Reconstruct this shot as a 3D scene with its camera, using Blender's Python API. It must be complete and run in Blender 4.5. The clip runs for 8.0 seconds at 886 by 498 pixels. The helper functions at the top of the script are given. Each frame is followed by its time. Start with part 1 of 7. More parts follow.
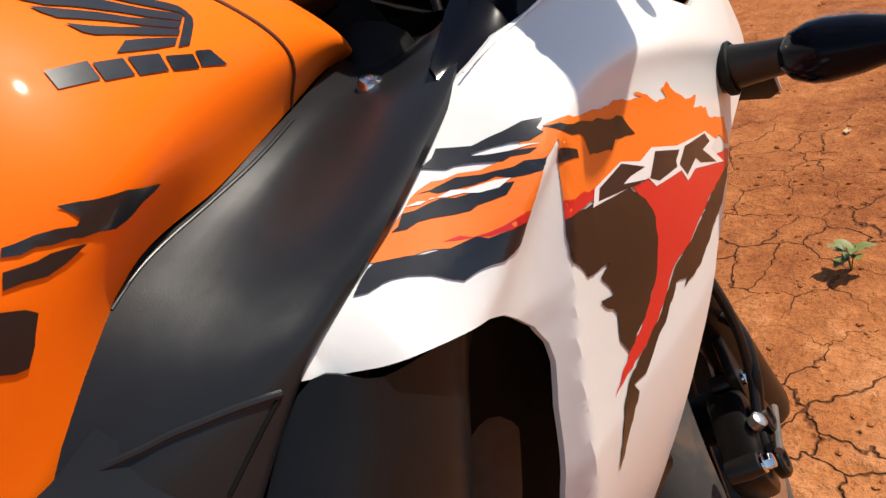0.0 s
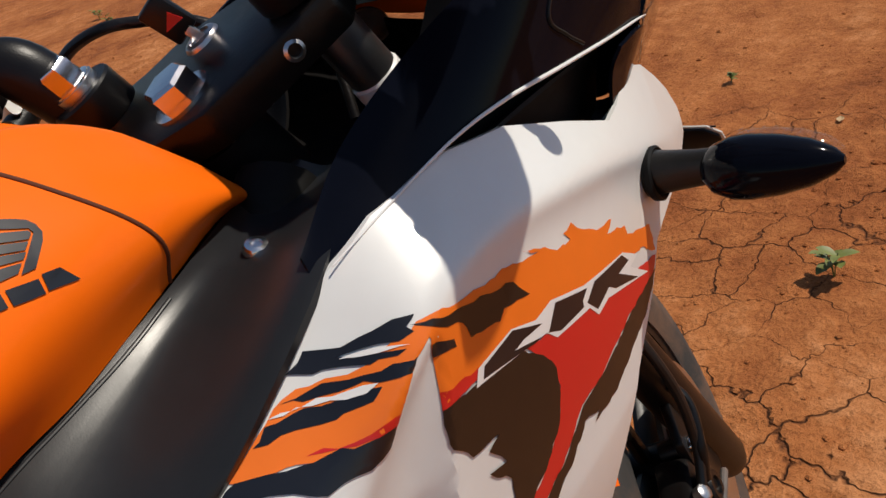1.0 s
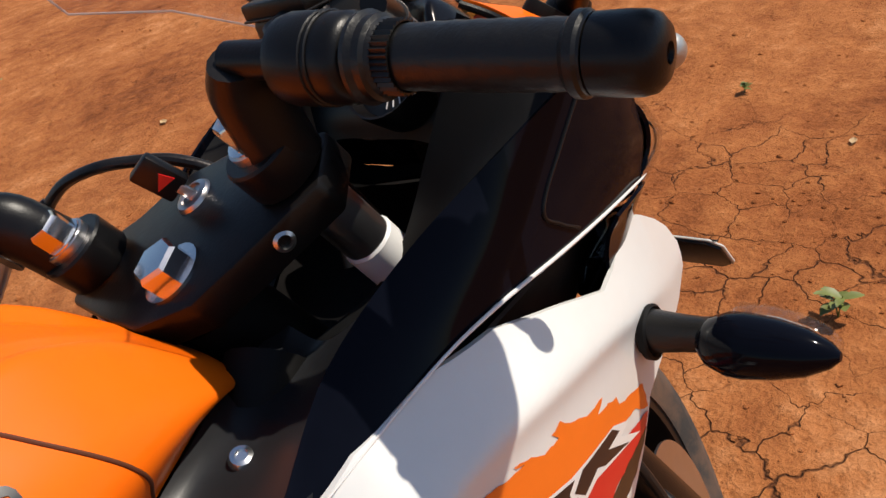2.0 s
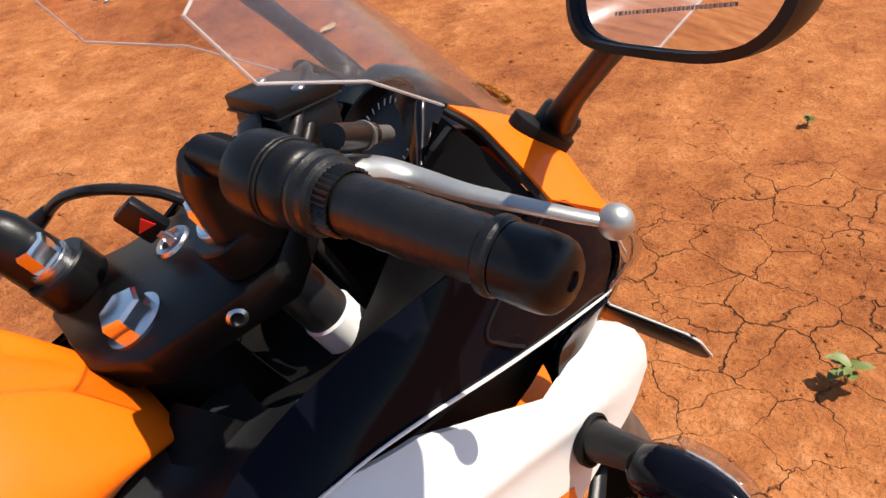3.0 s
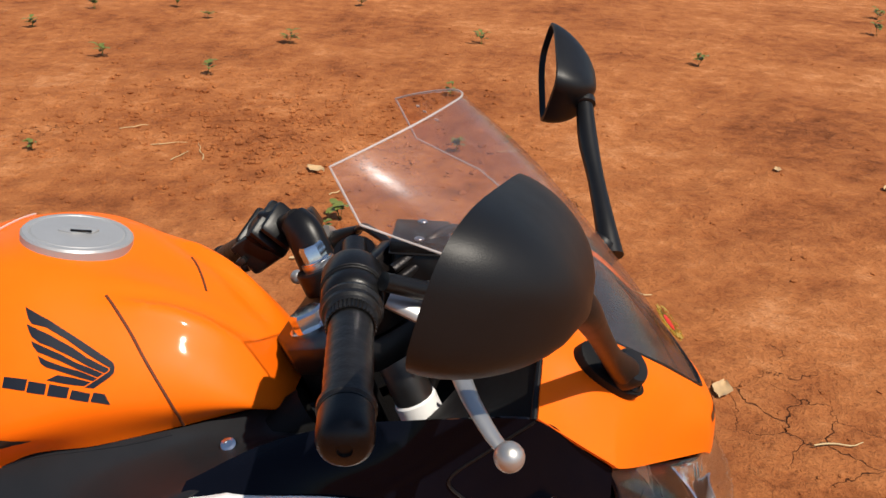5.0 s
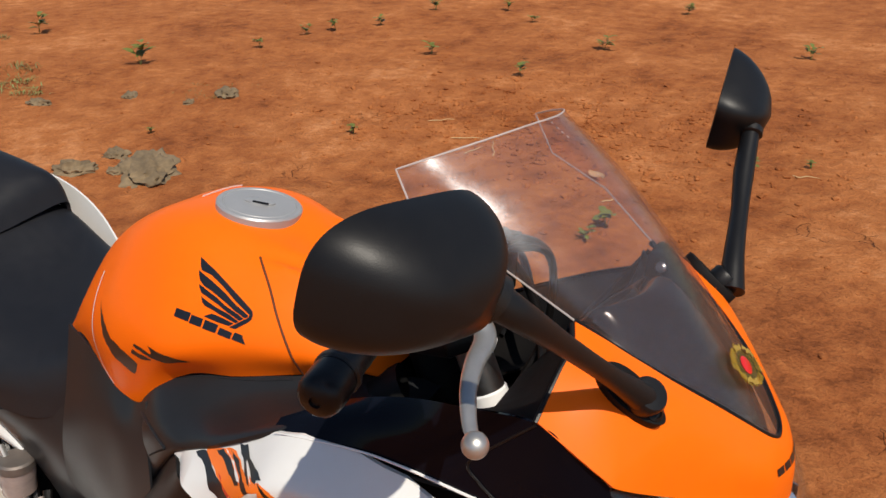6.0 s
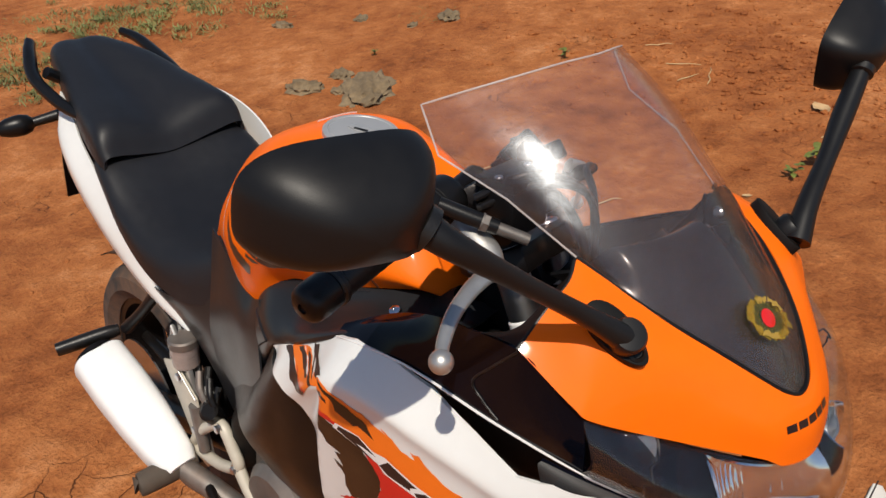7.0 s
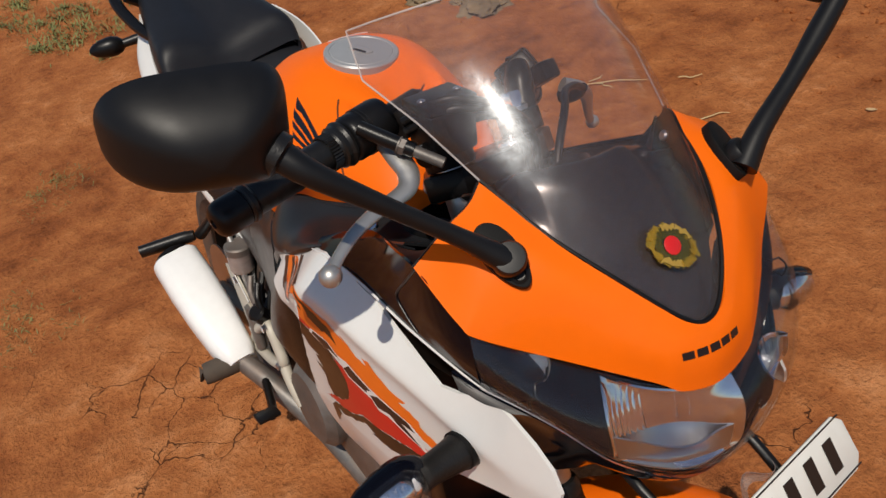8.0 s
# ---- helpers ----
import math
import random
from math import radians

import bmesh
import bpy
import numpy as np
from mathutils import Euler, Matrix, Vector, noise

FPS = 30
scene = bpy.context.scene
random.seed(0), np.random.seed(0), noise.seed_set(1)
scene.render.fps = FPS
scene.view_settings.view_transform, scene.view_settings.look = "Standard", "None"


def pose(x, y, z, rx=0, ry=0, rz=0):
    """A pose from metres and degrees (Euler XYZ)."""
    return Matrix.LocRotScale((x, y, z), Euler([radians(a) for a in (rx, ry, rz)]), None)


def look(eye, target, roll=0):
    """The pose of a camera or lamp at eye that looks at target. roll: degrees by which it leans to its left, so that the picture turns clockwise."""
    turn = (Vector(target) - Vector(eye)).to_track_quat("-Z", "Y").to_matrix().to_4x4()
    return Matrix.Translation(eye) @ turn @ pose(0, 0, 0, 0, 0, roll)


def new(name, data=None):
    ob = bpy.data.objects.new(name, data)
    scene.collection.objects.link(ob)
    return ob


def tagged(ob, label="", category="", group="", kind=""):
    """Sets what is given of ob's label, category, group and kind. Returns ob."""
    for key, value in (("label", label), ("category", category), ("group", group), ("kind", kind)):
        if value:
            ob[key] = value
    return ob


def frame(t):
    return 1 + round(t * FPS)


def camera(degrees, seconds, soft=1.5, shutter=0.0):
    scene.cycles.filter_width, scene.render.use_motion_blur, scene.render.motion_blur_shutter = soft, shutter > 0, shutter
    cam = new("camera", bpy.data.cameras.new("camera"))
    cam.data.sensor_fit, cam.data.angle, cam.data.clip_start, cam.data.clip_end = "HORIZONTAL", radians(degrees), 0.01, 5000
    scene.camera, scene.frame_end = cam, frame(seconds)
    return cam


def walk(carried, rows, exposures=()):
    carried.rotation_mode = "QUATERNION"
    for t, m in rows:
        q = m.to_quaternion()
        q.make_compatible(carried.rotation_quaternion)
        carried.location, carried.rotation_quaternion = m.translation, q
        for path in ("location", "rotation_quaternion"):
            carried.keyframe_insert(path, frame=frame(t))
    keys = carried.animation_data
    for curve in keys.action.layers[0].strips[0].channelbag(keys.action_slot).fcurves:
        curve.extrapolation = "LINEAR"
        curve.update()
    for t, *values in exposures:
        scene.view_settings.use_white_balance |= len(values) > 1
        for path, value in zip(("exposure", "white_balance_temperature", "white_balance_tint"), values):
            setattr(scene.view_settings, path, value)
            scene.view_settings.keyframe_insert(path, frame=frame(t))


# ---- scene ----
from mathutils.bvhtree import BVHTree
from mathutils.geometry import delaunay_2d_cdt

cam = camera(57.0, 8.0)
PATH = [
    (0, (0.5905, -0.4526, 1.0180), (1.8180, 0.8617, 0.1430), -15.40),
    (0.5, (0.6606, -0.4724, 1.0650), (1.8764, 0.8185, 0.1400), -16.50),
    (1, (0.7052, -0.4807, 1.1020), (1.8579, 0.8378, 0.1360), -17.00),
    (1.5, (0.7469, -0.4569, 1.1630), (1.8689, 0.8700, 0.1730), -17.90),
    (3, (0.8799, -0.4846, 1.2970), (1.8300, 0.8805, 0.1870), -9.50),
    (3.5, (0.9063, -0.5189, 1.3270), (1.7653, 0.9478, 0.2730), -5.80),
    (4, (0.9442, -0.5882, 1.3630), (1.6179, 0.9937, 0.3400), -3.00),
    (4.5, (1.0517, -0.6335, 1.4020), (1.3294, 1.1078, 0.4590), 0.20),
    (5, (1.1640, -0.6537, 1.4100), (0.9869, 1.1232, 0.5070), 1.80),
    (6.5, (1.4827, -0.6275, 1.4550), (0.3377, 0.7164, 0.5160), -4.00),
    (7, (1.5668, -0.5597, 1.4580), (0.2639, 0.5592, 0.4340), -6.80),
    (7.5, (1.6554, -0.5032, 1.4510), (0.2792, 0.4577, 0.3630), -9.50),
    (8, (1.7308, -0.4034, 1.4540), (0.2656, 0.3284, 0.3060), -13.20),
]
EXPOSURES = [(0, 0.33), (0.5, -0.12), (1.0, -0.33), (1.5, -0.28), (3.0, 0.59), (3.5, 0.5), (4.5, 0.25), (5.0, 0.12), (6.5, -0.18), (7.0, -0.18), (8.0, -0.47)]
walk(cam, [(t, look(eye, target, roll)) for t, eye, target, roll in PATH], EXPOSURES)

# ---- world, sun ----
SUN_WAY = Vector((0.43, -0.325, 0.84)).normalized()
world = bpy.data.worlds.new("sky")
scene.world = world
world.use_nodes = True
wn = world.node_tree
sky = wn.nodes.new("ShaderNodeTexSky")
sky.sky_type = "NISHITA"
sky.sun_disc = False
sky.sun_elevation = radians(57)
sky.sun_rotation = radians(127)
sky.air_density, sky.dust_density, sky.ozone_density = 1.0, 0.6, 1.2
wn.nodes["Background"].inputs["Strength"].default_value = 0.096
wn.links.new(sky.outputs["Color"], wn.nodes["Background"].inputs["Color"])
sun_data = bpy.data.lights.new("sun", "SUN")
sun_data.energy, sun_data.angle, sun_data.color = 4.7, radians(0.55), (1.0, 0.915, 0.79)
sun = new("sun", sun_data)
sun.matrix_world = look(SUN_WAY * 20, (0, 0, 0))

# ---- materials ----


def ramp(tree, source, stops):
    node = tree.nodes.new("ShaderNodeValToRGB")
    while len(node.color_ramp.elements) < len(stops):
        node.color_ramp.elements.new(0.5)
    for e, (place, colour) in zip(node.color_ramp.elements, stops):
        e.position, e.color = place, (*colour, 1)
    tree.links.new(source, node.inputs["Fac"])
    return node.outputs["Color"]


def noise_node(tree, scale, detail=4.0, rough=0.55, coords="Object", distortion=0.0):
    tex = tree.nodes.new("ShaderNodeTexCoord")
    n = tree.nodes.new("ShaderNodeTexNoise")
    n.inputs["Scale"].default_value, n.inputs["Detail"].default_value = scale, detail
    n.inputs["Roughness"].default_value, n.inputs["Distortion"].default_value = rough, distortion
    tree.links.new(tex.outputs[coords], n.inputs["Vector"])
    return n


def maths(tree, op, a, b, clamp=False):
    n = tree.nodes.new("ShaderNodeMath")
    n.operation, n.use_clamp = op, clamp
    for i, v in enumerate((a, b)):
        if isinstance(v, (int, float)):
            n.inputs[i].default_value = v
        else:
            tree.links.new(v, n.inputs[i])
    return n.outputs[0]


def blend(tree, fac, a, b, mode="MIX"):
    n = tree.nodes.new("ShaderNodeMix")
    n.data_type, n.blend_type = "RGBA", mode
    for i, v in ((0, fac), (6, a), (7, b)):
        if isinstance(v, (int, float)):
            n.inputs[i].default_value = v
        elif isinstance(v, tuple):
            n.inputs[i].default_value = (*v, 1)
        else:
            tree.links.new(v, n.inputs[i])
    return n.outputs[2]


def surface(name, colour, rough=0.5, metal=0.0, grain=60.0, vary=0.08, bump=0.0, bump_scale=300.0, coat=0.0, dust=0.0,
            specular=0.5):
    """A material with two scales of variation, a fine relief and, where asked, a film of red dust in patches."""
    m = bpy.data.materials.new(name)
    m.use_nodes = True
    t = m.node_tree
    p = t.nodes["Principled BSDF"]
    big = noise_node(t, grain * 0.12, 3)
    fine = noise_node(t, grain, 5)
    dark = tuple(c * (1 - vary) for c in colour)
    light = tuple(min(1, c * (1 + vary)) for c in colour)
    col = ramp(t, maths(t, "ADD", maths(t, "MULTIPLY", big.outputs[0], 0.6), maths(t, "MULTIPLY", fine.outputs[0], 0.4)),
               [(0.35, dark), (0.65, light)])
    r_low = max(0.02, rough * 0.85)
    rr = maths(t, "ADD", maths(t, "MULTIPLY", fine.outputs[0], rough * 0.35), r_low)
    if dust:
        patch = noise_node(t, 9, 6, 0.65, distortion=0.4)
        film = maths(t, "MULTIPLY", ramp(t, patch.outputs[0], [(0.42, (0, 0, 0)), (0.75, (1, 1, 1))]), dust, True)
        col = blend(t, film, col, (0.34, 0.17, 0.09))
        rr = maths(t, "ADD", rr, maths(t, "MULTIPLY", film, 0.5), True)
    t.links.new(col, p.inputs["Base Color"])
    t.links.new(rr, p.inputs["Roughness"])
    p.inputs["Metallic"].default_value = metal
    p.inputs["Coat Weight"].default_value = coat
    p.inputs["Coat Roughness"].default_value = 0.06
    p.inputs["Specular IOR Level"].default_value = specular
    if bump:
        b = t.nodes.new("ShaderNodeBump")
        b.inputs["Strength"].default_value, b.inputs["Distance"].default_value = bump, 0.0006
        t.links.new(noise_node(t, bump_scale, 3).outputs[0], b.inputs["Height"])
        t.links.new(b.outputs[0], p.inputs["Normal"])
    return m


ORANGE = surface("orange_paint", (0.90, 0.150, 0.003), 0.42, vary=0.03, coat=0.10, dust=0.04, specular=0.10)
WHITE = surface("white_paint", (0.74, 0.74, 0.72), 0.34, vary=0.02, coat=0.4, dust=0.05)
GLOSS_BLACK = surface("gloss_black_paint", (0.003, 0.0038, 0.0075), 0.08, vary=0.1, dust=0.002, specular=0.10)
GREY_PLASTIC = surface("dark_grey_plastic", (0.016, 0.017, 0.019), 0.29, vary=0.08, bump=0.035, bump_scale=900, dust=0.004, specular=0.25)
BLACK_PLASTIC = surface("black_plastic", (0.0055, 0.0055, 0.006), 0.34, vary=0.15, bump=0.2, bump_scale=700, dust=0.004, specular=0.28)
# darker, duller than black_plastic: the cockpit's deep shade is put into this colour
INNER_BLACK = surface("matt_inner_black", (0.0042, 0.0040, 0.0040), 0.62, vary=0.15, specular=0.2)
HOUSING = surface("mirror_housing_plastic", (0.0065, 0.0065, 0.007), 0.42, vary=0.1, bump=0.12, bump_scale=1100, dust=0.003, specular=0.30)
RUBBER = surface("black_rubber", (0.0080, 0.0075, 0.0073), 0.38, vary=0.2, bump=0.55, bump_scale=300, dust=0.006, specular=0.4)
SEAT_VINYL = surface("seat_vinyl", (0.0105, 0.011, 0.0135), 0.46, vary=0.12, bump=0.4, bump_scale=650, dust=0.004, specular=0.36)
TYRE = surface("tyre_rubber", (0.030, 0.027, 0.025), 0.8, vary=0.2, bump=0.4, bump_scale=300, dust=0.45)
CHROME = surface("chrome", (0.78, 0.78, 0.80), 0.06, metal=1.0, vary=0.03)
STEEL = surface("satin_steel", (0.55, 0.55, 0.56), 0.30, metal=1.0, vary=0.08, dust=0.05)
CAP_METAL = surface("grey_painted_metal", (0.40, 0.40, 0.40), 0.42, metal=0.35, vary=0.06, dust=0.04)
SHIELD = surface("pale_silver_heat_shield", (0.84, 0.84, 0.83), 0.40, metal=0.0, vary=0.04, dust=0.05)
PEG_RUBBER = surface("worn_peg_rubber", (0.055, 0.046, 0.036), 0.75, vary=0.25, bump=0.4, dust=0.22)
ALLOY = surface("cast_alloy", (0.50, 0.49, 0.47), 0.40, metal=0.8, vary=0.1, bump=0.2, dust=0.1)
DARK_ALLOY = surface("black_cast_alloy", (0.0055, 0.005, 0.005), 0.32, metal=0.0, specular=0.24, vary=0.2, bump=0.3, bump_scale=400, dust=0.01)
PALE_ALLOY = surface("pale_dull_alloy", (0.50, 0.46, 0.38), 0.5, metal=0.1, vary=0.10, dust=0.1)
GREY_METAL = surface("dusty_engine_metal", (0.17, 0.16, 0.15), 0.5, metal=0.6, vary=0.25, bump=0.4, bump_scale=250, dust=0.3)
DECAL_DARK = surface("dark_brown_film", (0.0095, 0.0068, 0.0055), 0.34, vary=0.08, coat=0.3)
DECAL_NAVY = surface("black_film", (0.007, 0.0075, 0.011), 0.30, vary=0.08, coat=0.3)
DECAL_RED = surface("red_film", (0.62, 0.016, 0.014), 0.34, vary=0.04, coat=0.3)
DECAL_ORANGE = surface("orange_film", (0.88, 0.18, 0.012), 0.34, vary=0.04, coat=0.3)
DECAL_WHITE = surface("white_film", (0.80, 0.79, 0.77), 0.34, vary=0.03, coat=0.3)
SEAM = surface("seam_shadow_gap", (0.10, 0.022, 0.004), 0.7, vary=0.1)
RED_PLASTIC = surface("red_enamel", (0.60, 0.015, 0.015), 0.3, vary=0.05)
PLATE_PAINT = surface("plate_paint", (0.72, 0.71, 0.66), 0.4, vary=0.04, dust=0.15)
MIRROR_GLASS = surface("mirror_glass", (0.86, 0.87, 0.88), 0.02, metal=1.0, vary=0.0)
ETCHED = surface("etched_glass", (0.40, 0.31, 0.27), 0.5, vary=0.05)
LEAF = surface("leaf", (0.15, 0.17, 0.032), 0.5, vary=0.3, grain=30)
DRY_LEAF = surface("dry_leaf", (0.52, 0.34, 0.17), 0.7, vary=0.25, grain=40)
STRAW = surface("straw", (0.55, 0.40, 0.20), 0.7, vary=0.2)
DUNG = surface("grey_dry_clump", (0.19, 0.135, 0.075), 0.9, vary=0.35, grain=50, bump=1.0, bump_scale=120)
BOLT = surface("dull_chrome", (0.74, 0.75, 0.77), 0.17, metal=1.0, vary=0.06)
REFLECTOR = surface("bright_reflector", (0.90, 0.91, 0.94), 0.10, metal=1.0, vary=0.03)
YELLOW_RING = surface("yellow_marigold_remains", (0.32, 0.205, 0.032), 0.7, vary=0.35, grain=90)


def clear_plastic(name, tint, haze, gloss_rough=0.03, scratch=0.0, haze_colour=(0.62, 0.50, 0.46), rim=0.4, swirl=0.0):
    """A clear sheet: light passes straight, the surface mirrors by its angle, and scratches and dust scatter a little."""
    m = bpy.data.materials.new(name)
    m.use_nodes = True
    t = m.node_tree
    out = t.nodes["Material Output"]
    t.nodes.remove(t.nodes["Principled BSDF"])
    see = t.nodes.new("ShaderNodeBsdfTransparent")
    see.inputs[0].default_value = (*tint, 1)
    shine = t.nodes.new("ShaderNodeBsdfGlossy")
    worn = noise_node(t, 22, 4, 0.6, distortion=1.0)
    rubbed = maths(t, "ADD", maths(t, "MULTIPLY", worn.outputs[0], gloss_rough * 1.1), gloss_rough * 0.7)
    t.links.new(rubbed, shine.inputs["Roughness"])
    facing = t.nodes.new("ShaderNodeLayerWeight")
    facing.inputs[0].default_value = 0.5
    gloss = maths(t, "ADD", maths(t, "MULTIPLY", maths(t, "POWER", facing.outputs["Facing"], 4.2), rim), 0.035)
    if scratch:
        marks = noise_node(t, 190, 3, 0.7, distortion=3.0)
        gloss = maths(t, "MULTIPLY", gloss, ramp(t, marks.outputs[0], [(0.42, (1 - scratch,) * 3), (0.68, (1.0,) * 3)]))
    mix = t.nodes.new("ShaderNodeMixShader")
    t.links.new(gloss, mix.inputs[0])
    t.links.new(see.outputs[0], mix.inputs[1])
    t.links.new(shine.outputs[0], mix.inputs[2])
    if swirl:
        wide = t.nodes.new("ShaderNodeBsdfGlossy")
        wide.inputs["Roughness"].default_value = 0.27
        wide.inputs[0].default_value = (0.80, 0.90, 1.0, 1)
        rubs = noise_node(t, 60, 5, 0.75, distortion=2.0)
        spread = t.nodes.new("ShaderNodeMixShader")
        t.links.new(maths(t, "MULTIPLY", ramp(t, rubs.outputs[0], [(0.40, (0.35,) * 3), (0.66, (1.0,) * 3)]), swirl), spread.inputs[0])
        t.links.new(mix.outputs[0], spread.inputs[1])
        t.links.new(wide.outputs[0], spread.inputs[2])
        mix = spread
    dusty = t.nodes.new("ShaderNodeBsdfDiffuse")
    dusty.inputs[0].default_value = (*haze_colour, 1)
    film = noise_node(t, 14, 6, 0.7, distortion=0.6)
    amount = maths(t, "MULTIPLY", ramp(t, film.outputs[0], [(0.3, (0.55,) * 3), (0.75, (1,) * 3)]), haze)
    top = t.nodes.new("ShaderNodeMixShader")
    t.links.new(amount, top.inputs[0])
    t.links.new(mix.outputs[0], top.inputs[1])
    t.links.new(dusty.outputs[0], top.inputs[2])
    t.links.new(top.outputs[0], out.inputs[0])
    return m


# the screen's pink film is dust plus the ground's reflection put into its colour
SCREEN = clear_plastic("clear_windscreen", (0.95, 0.92, 0.92), 0.036, 0.085, 0.72, (0.70, 0.54, 0.50), 0.85, 0.026)
SCREEN_EDGE = clear_plastic("frosted_screen_edge", (0.84, 0.82, 0.80), 0.50, 0.10, haze_colour=(0.80, 0.74, 0.72))
LENS = clear_plastic("clear_lamp_lens", (0.96, 0.96, 0.96), 0.008)


def earth():
    """Dry red earth: patches of paler dust and darker crumbly soil, grit, and shrinkage cracks where it has dried hard,
    the cracks with their inner shade put into the colour.
    """
    m = bpy.data.materials.new("red_earth")
    m.use_nodes = True
    t = m.node_tree
    p = t.nodes["Principled BSDF"]
    broad = noise_node(t, 0.9, 5, 0.6)
    mid = noise_node(t, 7, 7, 0.68)
    crumb = noise_node(t, 30, 6, 0.72)
    grit = noise_node(t, 95, 5, 0.7)
    tone = maths(t, "ADD", maths(t, "MULTIPLY", broad.outputs[0], 0.45), maths(t, "MULTIPLY", maths(t, "ADD", maths(t, "MULTIPLY", mid.outputs[0], 0.68), maths(t, "MULTIPLY", crumb.outputs[0], 0.32)), 0.55))
    col = ramp(t, tone, [(0.375, (0.185, 0.053, 0.016)), (0.455, (0.335, 0.106, 0.032)), (0.54, (0.46, 0.163, 0.052)), (0.63, (0.63, 0.268, 0.107))])
    speck = ramp(t, grit.outputs[0], [(0.33, (0.62, 0.58, 0.55)), (0.50, (1, 1, 1)), (0.72, (1.0, 1.0, 1.0)), (0.8, (1.25, 1.25, 1.2))])
    col = blend(t, 0.85, col, speck, "MULTIPLY")
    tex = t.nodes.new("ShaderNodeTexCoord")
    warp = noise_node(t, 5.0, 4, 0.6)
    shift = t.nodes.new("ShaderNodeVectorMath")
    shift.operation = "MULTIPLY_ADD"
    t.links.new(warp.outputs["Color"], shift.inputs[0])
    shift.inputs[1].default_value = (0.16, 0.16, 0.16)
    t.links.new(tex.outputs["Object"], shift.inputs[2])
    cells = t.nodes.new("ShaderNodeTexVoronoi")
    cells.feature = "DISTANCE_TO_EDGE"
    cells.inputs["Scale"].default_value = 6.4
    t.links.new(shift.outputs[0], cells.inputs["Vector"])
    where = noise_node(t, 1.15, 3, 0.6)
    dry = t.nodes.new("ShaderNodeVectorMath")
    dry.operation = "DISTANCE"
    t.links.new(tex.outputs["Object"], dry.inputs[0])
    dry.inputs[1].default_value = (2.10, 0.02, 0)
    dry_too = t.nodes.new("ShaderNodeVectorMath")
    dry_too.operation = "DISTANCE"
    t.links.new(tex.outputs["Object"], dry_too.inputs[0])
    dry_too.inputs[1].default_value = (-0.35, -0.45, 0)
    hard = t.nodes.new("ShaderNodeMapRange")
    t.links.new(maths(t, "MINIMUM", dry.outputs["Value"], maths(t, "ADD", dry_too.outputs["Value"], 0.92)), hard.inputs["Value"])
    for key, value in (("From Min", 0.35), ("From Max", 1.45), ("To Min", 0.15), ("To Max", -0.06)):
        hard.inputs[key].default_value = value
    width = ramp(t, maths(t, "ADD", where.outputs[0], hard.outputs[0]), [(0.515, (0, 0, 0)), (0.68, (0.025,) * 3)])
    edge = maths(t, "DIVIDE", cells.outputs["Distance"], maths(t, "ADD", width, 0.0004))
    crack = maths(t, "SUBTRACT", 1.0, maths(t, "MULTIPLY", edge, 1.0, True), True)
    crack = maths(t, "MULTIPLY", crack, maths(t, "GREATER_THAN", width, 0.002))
    # the shade down inside the cracks, put into the base colour
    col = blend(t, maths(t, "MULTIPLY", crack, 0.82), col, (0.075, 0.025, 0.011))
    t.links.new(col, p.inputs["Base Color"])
    p.inputs["Roughness"].default_value = 0.95
    p.inputs["Specular IOR Level"].default_value = 0.15
    height = maths(t, "SUBTRACT", maths(t, "ADD", maths(t, "MULTIPLY", maths(t, "ADD", mid.outputs[0], maths(t, "MULTIPLY", crumb.outputs[0], 0.30)), 0.042), maths(t, "MULTIPLY", grit.outputs[0], 0.0060)),
                   maths(t, "MULTIPLY", crack, 0.012))
    b = t.nodes.new("ShaderNodeBump")
    b.inputs["Strength"].default_value, b.inputs["Distance"].default_value = 0.9, 1.0
    t.links.new(height, b.inputs["Height"])
    t.links.new(b.outputs[0], p.inputs["Normal"])
    return m


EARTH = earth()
LINER_BLACK = surface("black_liner", (0.0045, 0.0048, 0.0065), 0.20, vary=0.10, dust=0.002, specular=0.26)

# ---- mesh tools ----


def part(name, bm, material, parent=None, label="", crease=36.0, facing=None):
    """Links bm as one mesh object, smooth but for edges sharper than crease degrees, under parent."""
    bmesh.ops.remove_doubles(bm, verts=bm.verts, dist=1e-6)
    bmesh.ops.recalc_face_normals(bm, faces=bm.faces)
    if facing is not None:
        bmesh.ops.dissolve_degenerate(bm, dist=1e-5, edges=bm.edges)
        bm.normal_update()
        for f in bm.faces:
            if f.normal.dot(facing) < 0:
                f.normal_flip()
    for f in bm.faces:
        f.smooth = True
    for e in bm.edges:
        if len(e.link_faces) == 2 and e.calc_face_angle(0) > radians(crease):
            e.smooth = False
    data = bpy.data.meshes.new(name)
    bm.to_mesh(data)
    bm.free()
    data.materials.append(material)
    ob = new(name, data)
    if parent is not None:
        ob.parent = parent
    if label:
        tagged(ob, label)
    return ob


def crom(pts, n):
    """n + 1 points evenly along a Catmull-Rom curve through pts."""
    p = [Vector(q) for q in pts]
    if len(p) == 2:
        return [p[0].lerp(p[1], i / n) for i in range(n + 1)]
    p = [p[0] * 2 - p[1]] + p + [p[-1] * 2 - p[-2]]
    out = []
    for i in range(n + 1):
        s = i / n * (len(p) - 3)
        k = min(int(s), len(p) - 4)
        u = s - k
        a, b, c, d = p[k:k + 4]
        out.append(0.5 * ((2 * b) + (c - a) * u + (2 * a - 5 * b + 4 * c - d) * u * u + (3 * b - a - 3 * c + d) * u ** 3))
    return out


